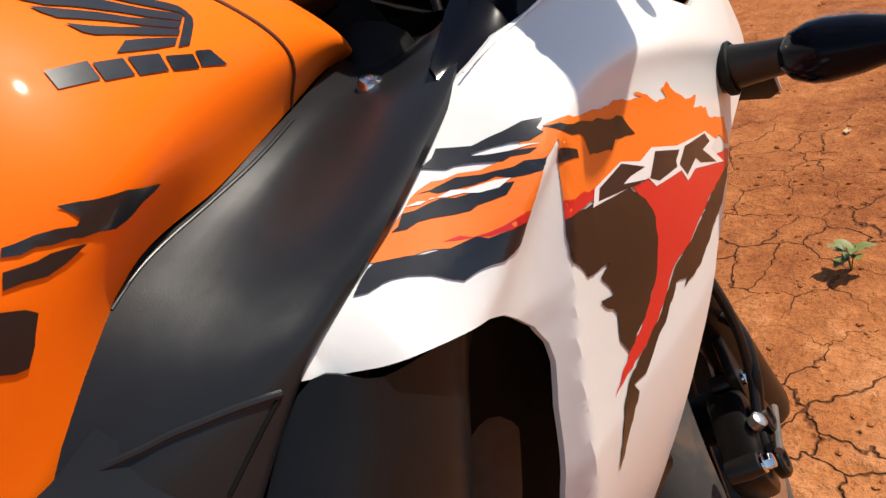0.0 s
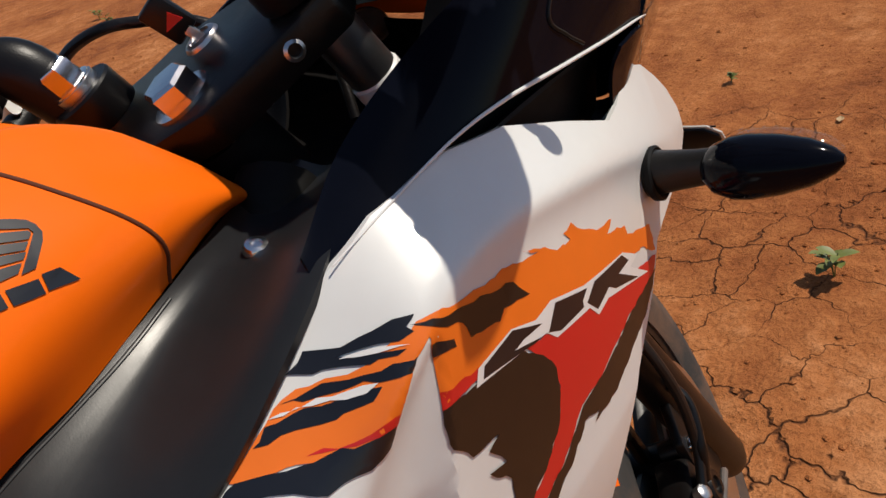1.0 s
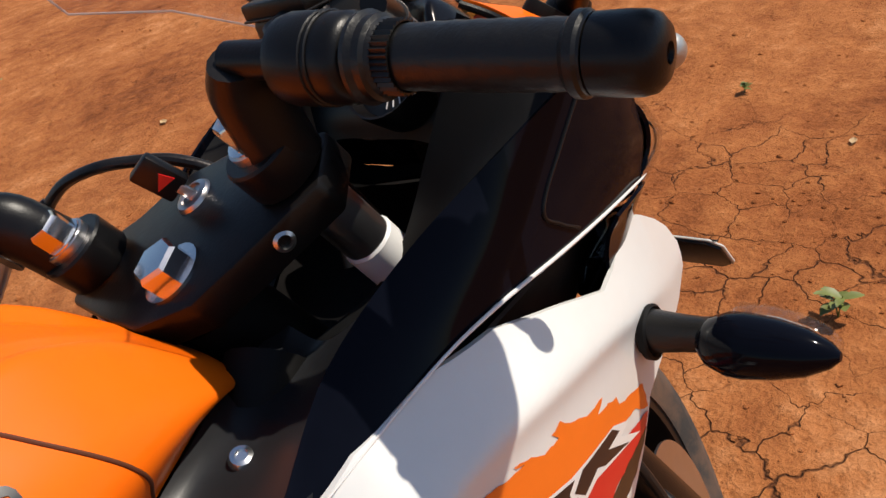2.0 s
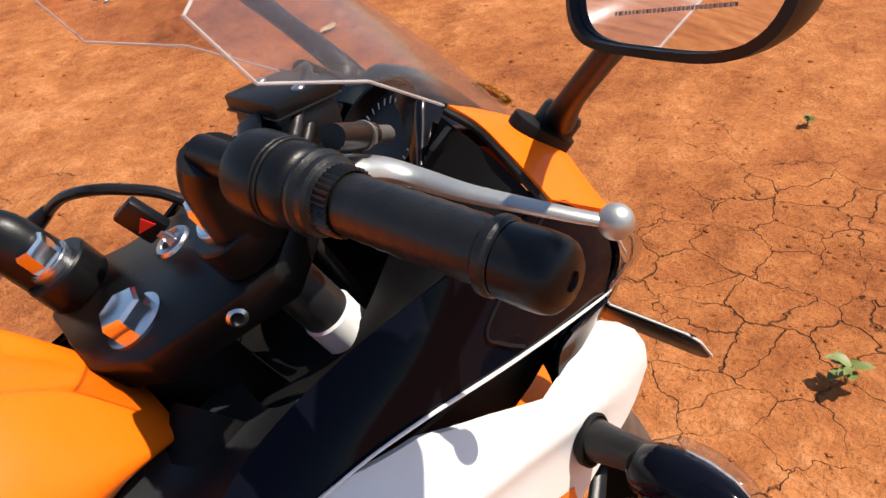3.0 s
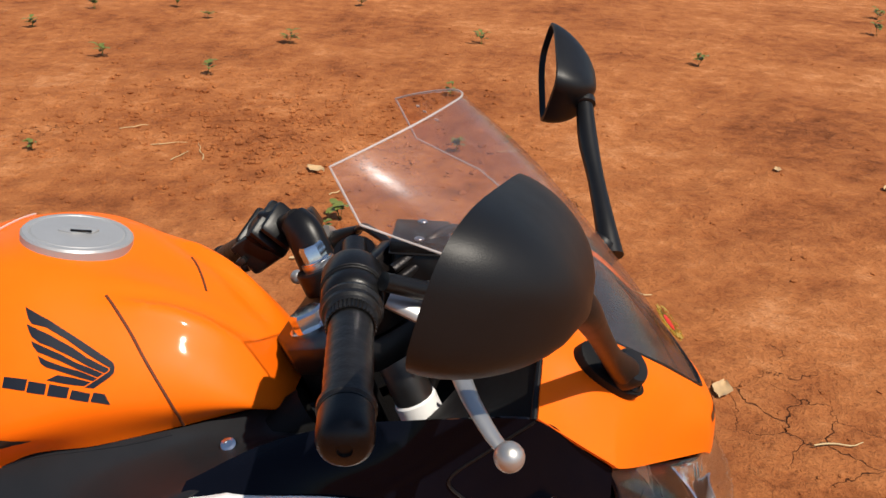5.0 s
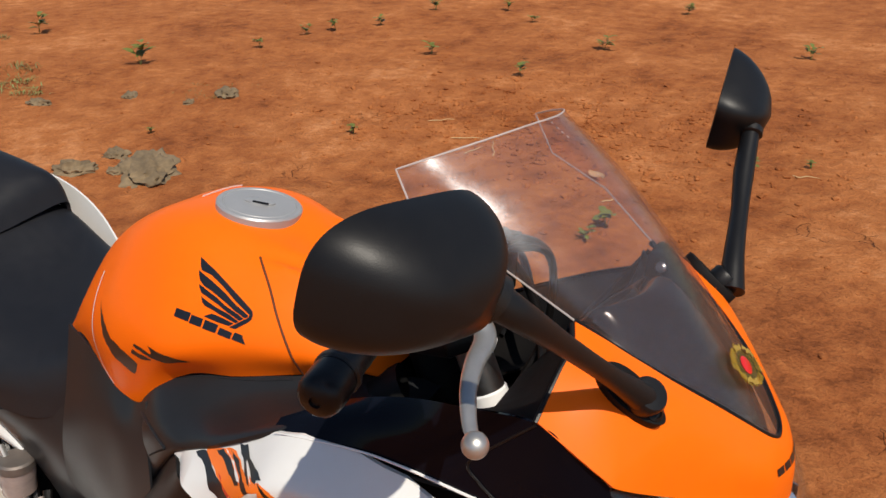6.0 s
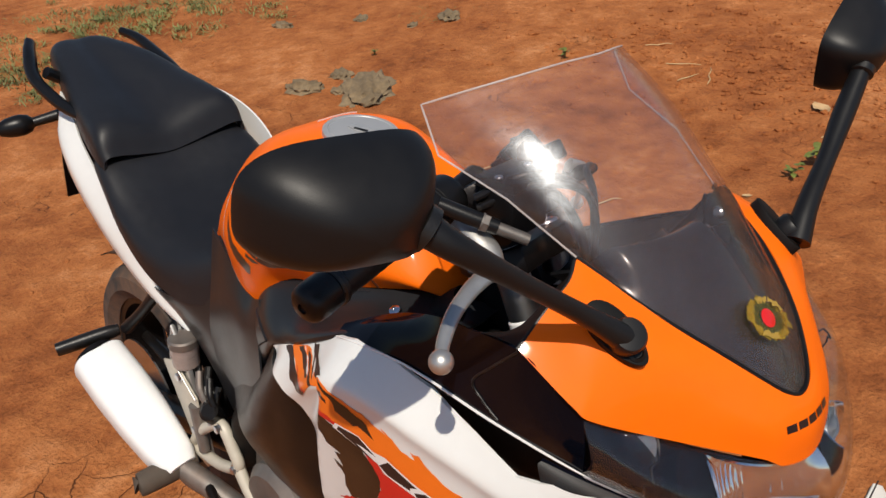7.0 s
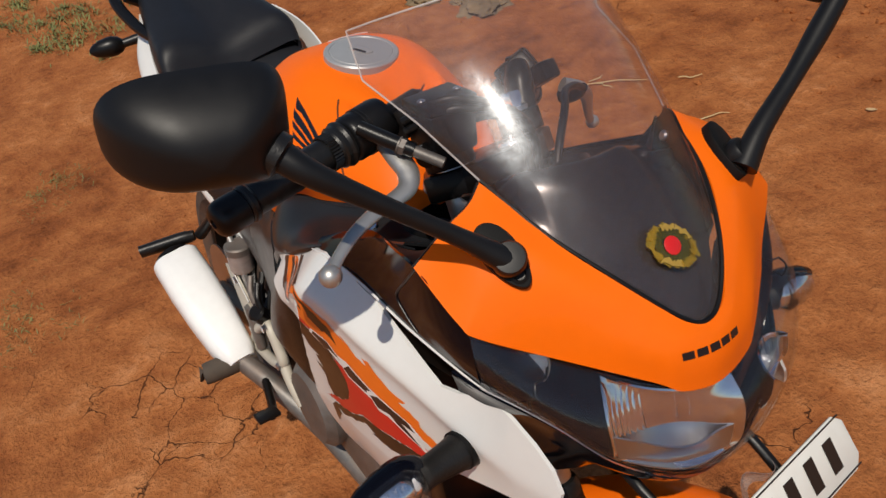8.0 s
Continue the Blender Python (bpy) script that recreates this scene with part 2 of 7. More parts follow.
def smooth_grid(rows, nu, nv):
    """A grid of (nv + 1) rows of (nu + 1) points through the control rows."""
    fine = [crom(r, nu) for r in rows]
    cols = [crom([r[i] for r in fine], nv) for i in range(nu + 1)]
    return [[cols[i][j] for i in range(nu + 1)] for j in range(nv + 1)]


def mirror_row(row):
    """A half row that ends on the middle plane, carried on to the other side."""
    return list(row) + [(x, -y, z) for x, y, z in reversed(row[:-1])]


def sit(grid, k):
    """The nose sits a little askew: its left flank stands further out, the lower the more."""
    return [[Vector((p.x, p.y + 2 * k * max(0.0, 1.06 - p.z) * min(1.0, max(0.0, p.y / 0.1)), p.z)) for p in r] for r in grid]


def sheet(grid, thick=0.003, inward=1):
    """A skin over the grid with its thickness on one side."""
    bm = bmesh.new()
    nv, nu = len(grid), len(grid[0])
    front = [[bm.verts.new(p) for p in r] for r in grid]
    back = []
    for j in range(nv):
        row = []
        for i in range(nu):
            du = grid[j][min(i + 1, nu - 1)] - grid[j][max(i - 1, 0)]
            dv = grid[min(j + 1, nv - 1)][i] - grid[max(j - 1, 0)][i]
            n = du.cross(dv)
            n = n.normalized() if n.length > 1e-12 else Vector((0, 0, 1))
            row.append(bm.verts.new(grid[j][i] - n * thick * inward))
        back.append(row)
    for j in range(nv - 1):
        for i in range(nu - 1):
            bm.faces.new((front[j][i], front[j][i + 1], front[j + 1][i + 1], front[j + 1][i]))
            bm.faces.new((back[j][i], back[j + 1][i], back[j + 1][i + 1], back[j][i + 1]))
    rim = [(0, i) for i in range(nu)] + [(j, nu - 1) for j in range(1, nv)] + [(nv - 1, i) for i in range(nu - 2, -1, -1)] + [(j, 0) for j in range(nv - 2, 0, -1)]
    for a, b in zip(rim, rim[1:] + rim[:1]):
        bm.faces.new((front[a[0]][a[1]], back[a[0]][a[1]], back[b[0]][b[1]], front[b[0]][b[1]]))
    return bm


def tube(pts, radius, seg=12, n=0, bm=None, flat=1.0):
    """A round bar along pts; radius may be one number or one for each point. n: smooth it over n steps."""
    pts = [Vector(p) for p in pts]
    radii = list(radius) if isinstance(radius, (list, tuple)) else [radius] * len(pts)
    if n:
        radii = [v.x for v in crom([(r, 0, 0) for r in radii], n)]
        pts = crom(pts, n)
    bm = bm or bmesh.new()
    side = None
    rings = []
    for i, p in enumerate(pts):
        way = (pts[min(i + 1, len(pts) - 1)] - pts[max(i - 1, 0)]).normalized()
        if side is None:
            side = way.orthogonal().normalized()
        side = (side - way * side.dot(way)).normalized()
        up = way.cross(side)
        rings.append([bm.verts.new(p + (side * math.cos(a) + up * math.sin(a) * flat) * radii[i])
                      for a in (2 * math.pi * k / seg for k in range(seg))])
    for r, s in zip(rings, rings[1:]):
        for k in range(seg):
            bm.faces.new((r[k], r[(k + 1) % seg], s[(k + 1) % seg], s[k]))
    bm.faces.new(rings[0][::-1])
    bm.faces.new(rings[-1])
    return bm


def lathe(profile, origin, axis, seg=28, bm=None):
    """Turns (radius, height) pairs about an axis."""
    axis = Vector(axis).normalized()
    a = axis.orthogonal().normalized()
    b = axis.cross(a)
    bm = bm or bmesh.new()
    rings = []
    for r, h in profile:
        c = Vector(origin) + axis * h
        rings.append([bm.verts.new(c + (a * math.cos(w) + b * math.sin(w)) * max(r, 1e-5)) for w in (2 * math.pi * k / seg for k in range(seg))])
    for r, s in zip(rings, rings[1:]):
        for k in range(seg):
            bm.faces.new((r[k], r[(k + 1) % seg], s[(k + 1) % seg], s[k]))
    bm.faces.new(rings[0][::-1])
    bm.faces.new(rings[-1])
    return bm


def block(size, m, bevel=0.002, bm=None, steps=2):
    """A box of that size with rounded edges at the pose m."""
    made = bmesh.new()
    bmesh.ops.create_cube(made, size=1)
    bmesh.ops.scale(made, vec=size, verts=made.verts)
    if bevel:
        bmesh.ops.bevel(made, geom=list(made.edges), offset=bevel, segments=steps, profile=0.5, affect="EDGES")
    bmesh.ops.transform(made, matrix=m, verts=made.verts)
    return join(bm, made)


def join(bm, other):
    """Adds other to bm."""
    if bm is None:
        return other
    data = bpy.data.meshes.new("joined")
    other.to_mesh(data)
    other.free()
    bm.from_mesh(data)
    bpy.data.meshes.remove(data)
    return bm


def prism(outline, depth, m, bevel=0.0015):
    """A plate of that outline in its own x and y, depth thick in z, at the pose m."""
    bm = bmesh.new()
    f = bm.faces.new([bm.verts.new((x, y, 0)) for x, y in outline])
    out = bmesh.ops.extrude_face_region(bm, geom=[f])
    bmesh.ops.translate(bm, vec=(0, 0, depth), verts=[v for v in out["geom"] if isinstance(v, bmesh.types.BMVert)])
    if bevel:
        bmesh.ops.bevel(bm, geom=list(bm.edges), offset=bevel, segments=2, profile=0.5, affect="EDGES", clamp_overlap=True)
    bmesh.ops.transform(bm, matrix=m, verts=bm.verts)
    return bm


def cut_up(outline, step):
    """A flat polygon in the xz plane, cut into cells of that step, so that it can follow a bent surface."""
    bm = bmesh.new()
    points, _, cells, _, _, _ = delaunay_2d_cdt([Vector(p) for p in outline], [(i, (i + 1) % len(outline)) for i in range(len(outline))], [], 1, 1e-6)
    corners = [bm.verts.new((p.x, 0, p.y)) for p in points]
    for cell in cells:
        bm.faces.new([corners[i] for i in cell])
    for axis in (0, 2):
        values = [p[0 if axis == 0 else 1] for p in outline]
        k = math.floor(min(values) / step)
        while k * step < max(values):
            co, no = [0, 0, 0], [0, 0, 0]
            co[axis], no[axis] = k * step, 1
            bmesh.ops.bisect_plane(bm, geom=list(bm.verts) + list(bm.edges) + list(bm.faces), plane_co=co, plane_no=no)
            k += 1
    return bm


def panel(outline, depth_of, thick, step=0.012):
    """A body panel: its outline in side view (x, z) bent to y = depth_of(x, z), with its thickness behind it."""
    bm = cut_up(outline, step)
    for v in bm.verts:
        v.co.y = depth_of(v.co.x, v.co.z)
    bmesh.ops.recalc_face_normals(bm, faces=bm.faces)
    out = bmesh.ops.extrude_face_region(bm, geom=list(bm.faces))
    for v in out["geom"]:
        if isinstance(v, bmesh.types.BMVert):
            v.co.y += thick
    return bm


def tree_of(ob):
    bm = bmesh.new()
    bm.from_mesh(ob.data)
    tree = BVHTree.FromBMesh(bm)
    bm.free()
    return tree


RAGGED = random.Random(11)


def ragged(outline, jag):
    """The outline with torn, brush-like edges."""
    out = []
    for (x, z), (u, w) in zip(outline, outline[1:] + outline[:1]):
        out.append((x, z))
        long = math.hypot(u - x, w - z)
        n = int(long / 0.0055)
        for k in range(1, n):
            s = (k + RAGGED.uniform(-0.3, 0.3)) / n
            d = RAGGED.uniform(-jag, jag) / long
            out.append((x + (u - x) * s - (w - z) * d, z + (w - z) * s + (u - x) * d))
    return out


def grown(outline, d):
    """The outline moved outwards by d."""
    area = sum(x * w - u * z for (x, z), (u, w) in zip(outline, outline[1:] + outline[:1]))
    turn = 1 if area > 0 else -1
    out = []
    for (a, b), (x, z), (u, w) in zip(outline[-1:] + outline[:-1], outline, outline[1:] + outline[:1]):
        n1, n2 = Vector((z - b, a - x)).normalized(), Vector((w - z, x - u)).normalized()
        n = (n1 + n2)
        n = n.normalized() if n.length > 0.3 else n2
        out.append((x + n.x * d * turn, z + n.y * d * turn))
    return out


def inside(p, outline):
    """True where the point lies in the outline in side view."""
    odd = False
    for (x, z), (u, w) in zip(outline, outline[1:] + outline[:1]):
        if (z > p.z) != (w > p.z) and p.x < x + (p.z - z) / (w - z) * (u - x):
            odd = not odd
    return odd


def film(name, outline, target, material, parent, lift=0.0006, step=0.012, way=(0, 1, 0), label="", jag=0.0, gap=()):
    """A sticker: an outline in side view laid on the outer face of target."""
    bm = cut_up(ragged(outline, jag) if jag else outline, step)
    if gap:
        for (x, z), (u, w) in zip(gap, gap[1:] + gap[:1]):
            bmesh.ops.bisect_plane(bm, geom=list(bm.verts) + list(bm.edges) + list(bm.faces), plane_co=(x, 0, z), plane_no=(w - z, 0, x - u))
        bmesh.ops.delete(bm, geom=[f for f in bm.faces if inside(f.calc_center_median(), gap)], context="FACES")
    tree = tree_of(target)
    for v in bm.verts:
        hit, normal, _, _ = tree.ray_cast(Vector((v.co.x, 0, v.co.z)) - Vector(way) * 0.7, Vector(way))
        if hit is None:
            hit, normal, _, _ = tree.find_nearest(Vector((v.co.x, -0.25, v.co.z)))
        if normal.dot(Vector(way)) > 0:
            normal = -normal
        v.co = hit + normal * lift
    if not gap:
        return part(name, bm, material, parent, label, facing=-Vector(way))
    left = set(bm.faces)
    while left:
        piece, todo = set(), [left.pop()]
        while todo:
            f = todo.pop()
            piece.add(f)
            for e in f.edges:
                for o in e.link_faces:
                    if o in left:
                        left.discard(o)
                        todo.append(o)
        if len(piece) < 4:
            continue
        own, known = bmesh.new(), {}
        for f in piece:
            own.faces.new([known[v] if v in known else known.setdefault(v, own.verts.new(v.co)) for v in f.verts])
        last = part(name, own, material, parent, label, facing=-Vector(way))
    return last


def mirrored(ob, name="", parent=None):
    """The same part on the other side of the middle plane."""
    data = ob.data.copy()
    for v in data.vertices:
        v.co.y = -v.co.y
    data.flip_normals()
    twin = new(name or ob.name.split(".")[0], data)
    twin.parent = parent or ob.parent
    for key in ("label",):
        if key in ob:
            twin[key] = ob[key]
    return twin

# ---- the motorcycle, leaning on its stand, bars turned to the left ----
LEAN = 6.5
bike = tagged(new("motorcycle"), "orange, white and black faired sport motorcycle parked on bare red earth", "motorcycle")
bike.matrix_basis = pose(0, -0.082, 0, -LEAN, 0, 0)

# fuel tank: half sections from the middle outwards, station by station
TANK = [
    (0.47, 0.0, [(0, 0.875), (0.05, 0.872), (0.085, 0.862), (0.095, 0.852), (0.097, 0.845)]),
    (0.53, 0.0, [(0, 0.984), (0.06, 0.974), (0.105, 0.926), (0.119, 0.892), (0.119, 0.866)]),
    (0.60, 0.003, [(0, 1.033), (0.065, 1.023), (0.118, 0.967), (0.146, 0.902), (0.138, 0.824)]),
    (0.66, 0.006, [(0, 1.048), (0.07, 1.037), (0.122, 0.985), (0.157, 0.908), (0.138, 0.818)]),
    (0.72, 0.008, [(0, 1.045), (0.068, 1.037), (0.120, 0.992), (0.158, 0.919), (0.128, 0.873)]),
    (0.79, 0.008, [(0, 1.025), (0.055, 1.022), (0.104, 0.985), (0.133, 0.934), (0.114, 0.886)]),
    (0.86, 0.007, [(0, 0.999), (0.050, 0.998), (0.091, 0.965), (0.108, 0.931), (0.090, 0.899)]),
    (0.92, 0.004, [(0, 0.956), (0.045, 0.953), (0.075, 0.934), (0.081, 0.920), (0.060, 0.906)]),
    (0.955, 0.0, [(0, 0.915), (0.030, 0.913), (0.048, 0.908), (0.050, 0.903), (0.036, 0.898)]),
]
rows = []
for x, off, half in TANK:
    rows.append([(x, -y, z) for y, z in reversed(half)] + [(x, y + off * min(2.0, y / 0.03), z + 0.9 * off * min(1.0, y / 0.05)) for y, z in half[1:]])
tank_grid = smooth_grid(rows, 72, 96)
for r in tank_grid:
    for p in r:
        # a soft sculpted ridge runs from each shoulder towards the steering head, with a hollow beside it
        fade = min(1.0, max(0.0, (p.x - 0.775) / 0.045)) * min(1.0, max(0.0, (0.925 - p.x) / 0.03))
        across = abs(p.y - (0.006 if p.y > 0 else 0.0))
        crest, hollow = 0.075 - 0.25 * (p.x - 0.785), 0.055 - 0.34 * (p.x - 0.80)
        p.z += fade * (0.0055 * math.exp(-((across - crest) / 0.010) ** 2) - 0.0055 * math.exp(-((across - hollow) / 0.011) ** 2))
tank = part("fuel_tank", sheet(tank_grid, 0.004, -1), ORANGE, bike, "glossy orange fuel tank")
cap_way = Vector((0.16, 0.03, 1)).normalized()
cap = part("fuel_cap", lathe([(0.053, -0.012), (0.053, 0.0), (0.051, 0.0022), (0.046, 0.0026), (0.0445, 0.0012), (0.043, 0.0024), (0.020, 0.0034), (0.0, 0.0038)],
                             (0.722, 0.010, 1.0480), cap_way, 48), CAP_METAL, tank, "grey metal filler cap")
flap = prism([(-0.018, -0.007), (-0.004, -0.011), (0.016, -0.006), (0.020, 0.003), (0.004, 0.009), (-0.014, 0.007)], 0.003, pose(0.722, 0.010, 1.0510, 2, 9, 20), 0.0012)
part("key_slot", block((0.020, 0.0035, 0.002), pose(0.729, 0.004, 1.0535, 2, 9, 28), 0.0008), DARK_ALLOY, cap)
part("keyhole_cover", flap, CAP_METAL, cap)


def eased(x, xs, ys):
    """A smooth curve through the stations (xs, ys)."""
    k = min(max(int(np.searchsorted(xs, x)) - 1, 0), len(xs) - 2)
    u = min(max((x - xs[k]) / (xs[k + 1] - xs[k]), 0.0), 1.0)
    slope = lambda q: (ys[min(q + 1, len(xs) - 1)] - ys[max(q - 1, 0)]) / (xs[min(q + 1, len(xs) - 1)] - xs[max(q - 1, 0)])
    d = xs[k + 1] - xs[k]
    return ((2 * u ** 3 - 3 * u * u + 1) * ys[k] + (u ** 3 - 2 * u * u + u) * d * slope(k)
            + (3 * u * u - 2 * u ** 3) * ys[k + 1] + (u ** 3 - u * u) * d * slope(k + 1))


def white_surface(x, z):
    """Depth of the outer face of the white side fairing: a ridge that falls forwards, the face above it leaning in, and a
    scooped rear face behind the fin."""
    stations = [0.76, 0.84, 0.92, 1.0, 1.07, 1.14, 1.20, 1.26, 1.34]
    base = eased(x, stations, [-0.227, -0.231, -0.229, -0.225, -0.215, -0.200, -0.186, -0.168, -0.140])
    ridge = eased(x, stations, [0.768, 0.792, 0.856, 0.862, 0.847, 0.827, 0.807, 0.79, 0.775])
    lean_in = eased(x, [0.76, 0.84, 0.92, 1.04, 1.16, 1.26], [0.98, 0.78, 1.1, 0.75, 0.45, 0.16])
    d = z - ridge
    soft = 0.5 * (d + math.sqrt(d * d + 0.007 ** 2))
    y = base + (lean_in + 0.10) * soft - 0.10 * d
    if x > 0.93:
        low = 0.5 * (math.sqrt(d * d + 0.006 ** 2) - d)
        y += 0.0058 * min(1.0, (x - 0.93) / 0.05) * min(1.0, max(0.0, (1.27 - x) / 0.07)) * (low / 0.022) * math.exp(1 - low / 0.022)
    if z < 0.66:
        y += 0.9 * (0.66 - z) ** 2 + 0.10 * (0.66 - z)
    fin = eased(z, [0.55, 0.70, 0.76, 0.842], [0.872, 0.886, 0.897, 0.922])
    if z < 0.842 and x < fin:
        wide = 0.004 + 1.3 * (0.842 - z) if z > 0.77 else 0.098
        s = min(1.0, (fin - x) / wide)
        fold = eased(x, [0.74, 0.79, 0.837, 0.873, 0.922], [0.782, 0.800, 0.818, 0.829, 0.846])
        below = fold - z
        steep = 0.28 + 0.24 * min(1.0, max(0.0, (x - 0.78) / 0.10))
        y += min(0.041, steep * 0.5 * (below + math.sqrt(below * below + 0.004 ** 2))) * s * (2 - s)
        if x < 0.79:
            y += 0.034 * ((0.79 - x) / 0.045) ** 1.5 * min(1.0, max(0.0, 1 - (z - fold) / 0.03))
    return y


FAIRING = [(0.745, 0.806), (0.751, 0.811), (0.765, 0.818), (0.786, 0.828), (0.807, 0.839),
           (0.829, 0.851), (0.853, 0.863), (0.877, 0.876),
           (0.903, 0.890), (0.94, 0.902), (1.0, 0.908), (1.06, 0.897), (1.12, 0.872), (1.172, 0.848), (1.195, 0.850), (1.225, 0.860), (1.246, 0.862),
           (1.262, 0.856), (1.288, 0.836), (1.308, 0.816), (1.320, 0.793), (1.317, 0.770), (1.288, 0.755), (1.240, 0.746), (1.190, 0.735), (1.160, 0.705),
           (1.110, 0.670), (1.055, 0.612), (1.010, 0.550), (0.98, 0.49), (0.955, 0.42), (0.93, 0.40), (0.885, 0.44), (0.856, 0.52), (0.857, 0.60),
           (0.863, 0.647), (0.868, 0.674), (0.872, 0.704), (0.878, 0.731), (0.878, 0.744), (0.873, 0.757), (0.861, 0.770), (0.852, 0.778),
           (0.838, 0.785), (0.822, 0.788), (0.806, 0.791), (0.790, 0.794), (0.777, 0.7955), (0.766, 0.798), (0.756, 0.801)]
side_fairing = part("side_fairing", panel(FAIRING, white_surface, 0.004, 0.0045), WHITE, bike, "white side fairing with orange, red and black graphics", 28)
FIN = [(0.915, 0.848), (0.913, 0.832), (0.910, 0.817), (0.906, 0.802), (0.901, 0.787), (0.886, 0.795), (0.865, 0.807),
       (0.870, 0.808), (0.878, 0.817), (0.887, 0.827), (0.894, 0.835), (0.903, 0.843)]
side_fairing_left = mirrored(side_fairing, "side_fairing", bike)
for v in side_fairing_left.data.vertices:
    ahead = min(1.0, max(0.0, (v.co.x - 0.9) / 0.3))
    v.co.y += 0.22 * max(0.0, 1.0 - v.co.z) * ahead
    v.co.z -= 0.030 * ahead

# grey knee panel between tank and fairing
KNEE = [
    [(0.60, -0.115, 0.770), (0.655, -0.128, 0.842), (0.70, -0.126, 0.868), (0.78, -0.112, 0.882), (0.86, -0.090, 0.896), (0.935, -0.054, 0.904), (1.01, -0.020, 0.902)],
    [(0.63, -0.148, 0.745), (0.69, -0.161, 0.816), (0.742, -0.157, 0.842), (0.805, -0.132, 0.864), (0.87, -0.113, 0.882), (0.935, -0.098, 0.892), (1.01, -0.070, 0.896)],
    [(0.665, -0.160, 0.722), (0.736, -0.179, 0.805), (0.783, -0.181, 0.830), (0.828, -0.184, 0.854), (0.895, -0.178, 0.888), (0.962, -0.150, 0.912), (1.02, -0.118, 0.922)],
    [(0.670, -0.154, 0.716), (0.743, -0.169, 0.797), (0.790, -0.171, 0.823), (0.836, -0.173, 0.847), (0.905, -0.165, 0.881), (0.97, -0.135, 0.905), (1.02, -0.105, 0.912)],
]
knee_panel = part("knee_panel", sheet(smooth_grid(KNEE, 40, 18), 0.003, 1), GREY_PLASTIC, bike, "matt dark grey plastic side panel")
mirrored(knee_panel, "knee_panel", bike)
screw_head = lathe([(0.0085, -0.004), (0.0085, 0.0005), (0.0070, 0.003), (0.0040, 0.0036), (0.0036, 0.0020), (0.0, 0.0020)], (0.913, -0.1045, 0.8935), (0.05, -0.45, 0.9), 20)
part("screw", screw_head, BOLT, knee_panel, "bright round screw head")

# dark cover that closes the space between tank, seat and knee panel
REAR_COVER = [
    [(0.495, -0.112, 0.872), (0.545, -0.126, 0.862), (0.590, -0.134, 0.836), (0.635, -0.139, 0.816), (0.672, -0.147, 0.830)],
    [(0.495, -0.128, 0.790), (0.545, -0.140, 0.785), (0.595, -0.150, 0.778), (0.640, -0.159, 0.776), (0.688, -0.165, 0.790)],
    [(0.480, -0.136, 0.700), (0.540, -0.147, 0.695), (0.600, -0.158, 0.690), (0.650, -0.168, 0.700), (0.700, -0.176, 0.730)],
    [(0.470, -0.130, 0.630), (0.530, -0.142, 0.620), (0.590, -0.155, 0.620), (0.640, -0.165, 0.630), (0.690, -0.172, 0.655)],
]
rear_cover = part("rear_cover", sheet(smooth_grid(REAR_COVER, 24, 18), 0.003, 1), GREY_PLASTIC, bike, "matt dark grey cover below the tank")
mirrored(rear_cover, "rear_cover", bike)

# lower inner cover under the knee panel, down to the frame
LOWER = [
    [(0.60, -0.110, 0.765), (0.665, -0.156, 0.714), (0.746, -0.176, 0.798), (0.777, -0.197, 0.790), (0.830, -0.194, 0.780), (0.866, -0.170, 0.764)],
    [(0.56, -0.130, 0.69), (0.64, -0.174, 0.66), (0.71, -0.194, 0.705), (0.76, -0.199, 0.718), (0.81, -0.188, 0.705), (0.862, -0.130, 0.69)],
    [(0.52, -0.130, 0.60), (0.60, -0.170, 0.58), (0.68, -0.188, 0.61), (0.74, -0.188, 0.62), (0.79, -0.170, 0.61), (0.855, -0.110, 0.60)],
    [(0.54, -0.115, 0.50), (0.61, -0.138, 0.49), (0.70, -0.148, 0.50), (0.76, -0.146, 0.50), (0.81, -0.133, 0.50), (0.87, -0.105, 0.49)],
]
lower_cover = part("lower_cover", sheet(smooth_grid(LOWER, 30, 20), 0.003, 1), BLACK_PLASTIC, bike, "dark grey lower side cover")
mirrored(lower_cover, "lower_cover", bike)

# glossy black cowl side between fairing and nose
COWL = [
    [(0.893, -0.180, 0.884), (0.94, -0.184, 0.900), (1.0, -0.186, 0.909), (1.08, -0.188, 0.912), (1.142, -0.187, 0.906), (1.203, -0.182, 0.901), (1.247, -0.177, 0.898)],
    [(0.897, -0.176, 0.892), (0.95, -0.168, 0.918), (1.02, -0.176, 0.938), (1.10, -0.187, 0.950), (1.160, -0.191, 0.948), (1.215, -0.190, 0.936), (1.252, -0.184, 0.930)],
    [(0.900, -0.170, 0.900), (0.965, -0.150, 0.932), (1.04, -0.160, 0.965), (1.12, -0.185, 0.994), (1.190, -0.1985, 1.009), (1.225, -0.192, 0.984), (1.251, -0.185, 0.963)],
]
cowl_side = part("cowl_side", sheet(smooth_grid(COWL, 50, 16), 0.003, 1), GLOSS_BLACK, bike, "glossy black upper cowl side")
cowl_far = mirrored(cowl_side, "cowl_side", bike)
for v in cowl_far.data.vertices:
    v.co.y += 0.19 * max(0.0, 1.06 - v.co.z) * min(1.0, max(0.0, (v.co.x - 1.0) / 0.2))
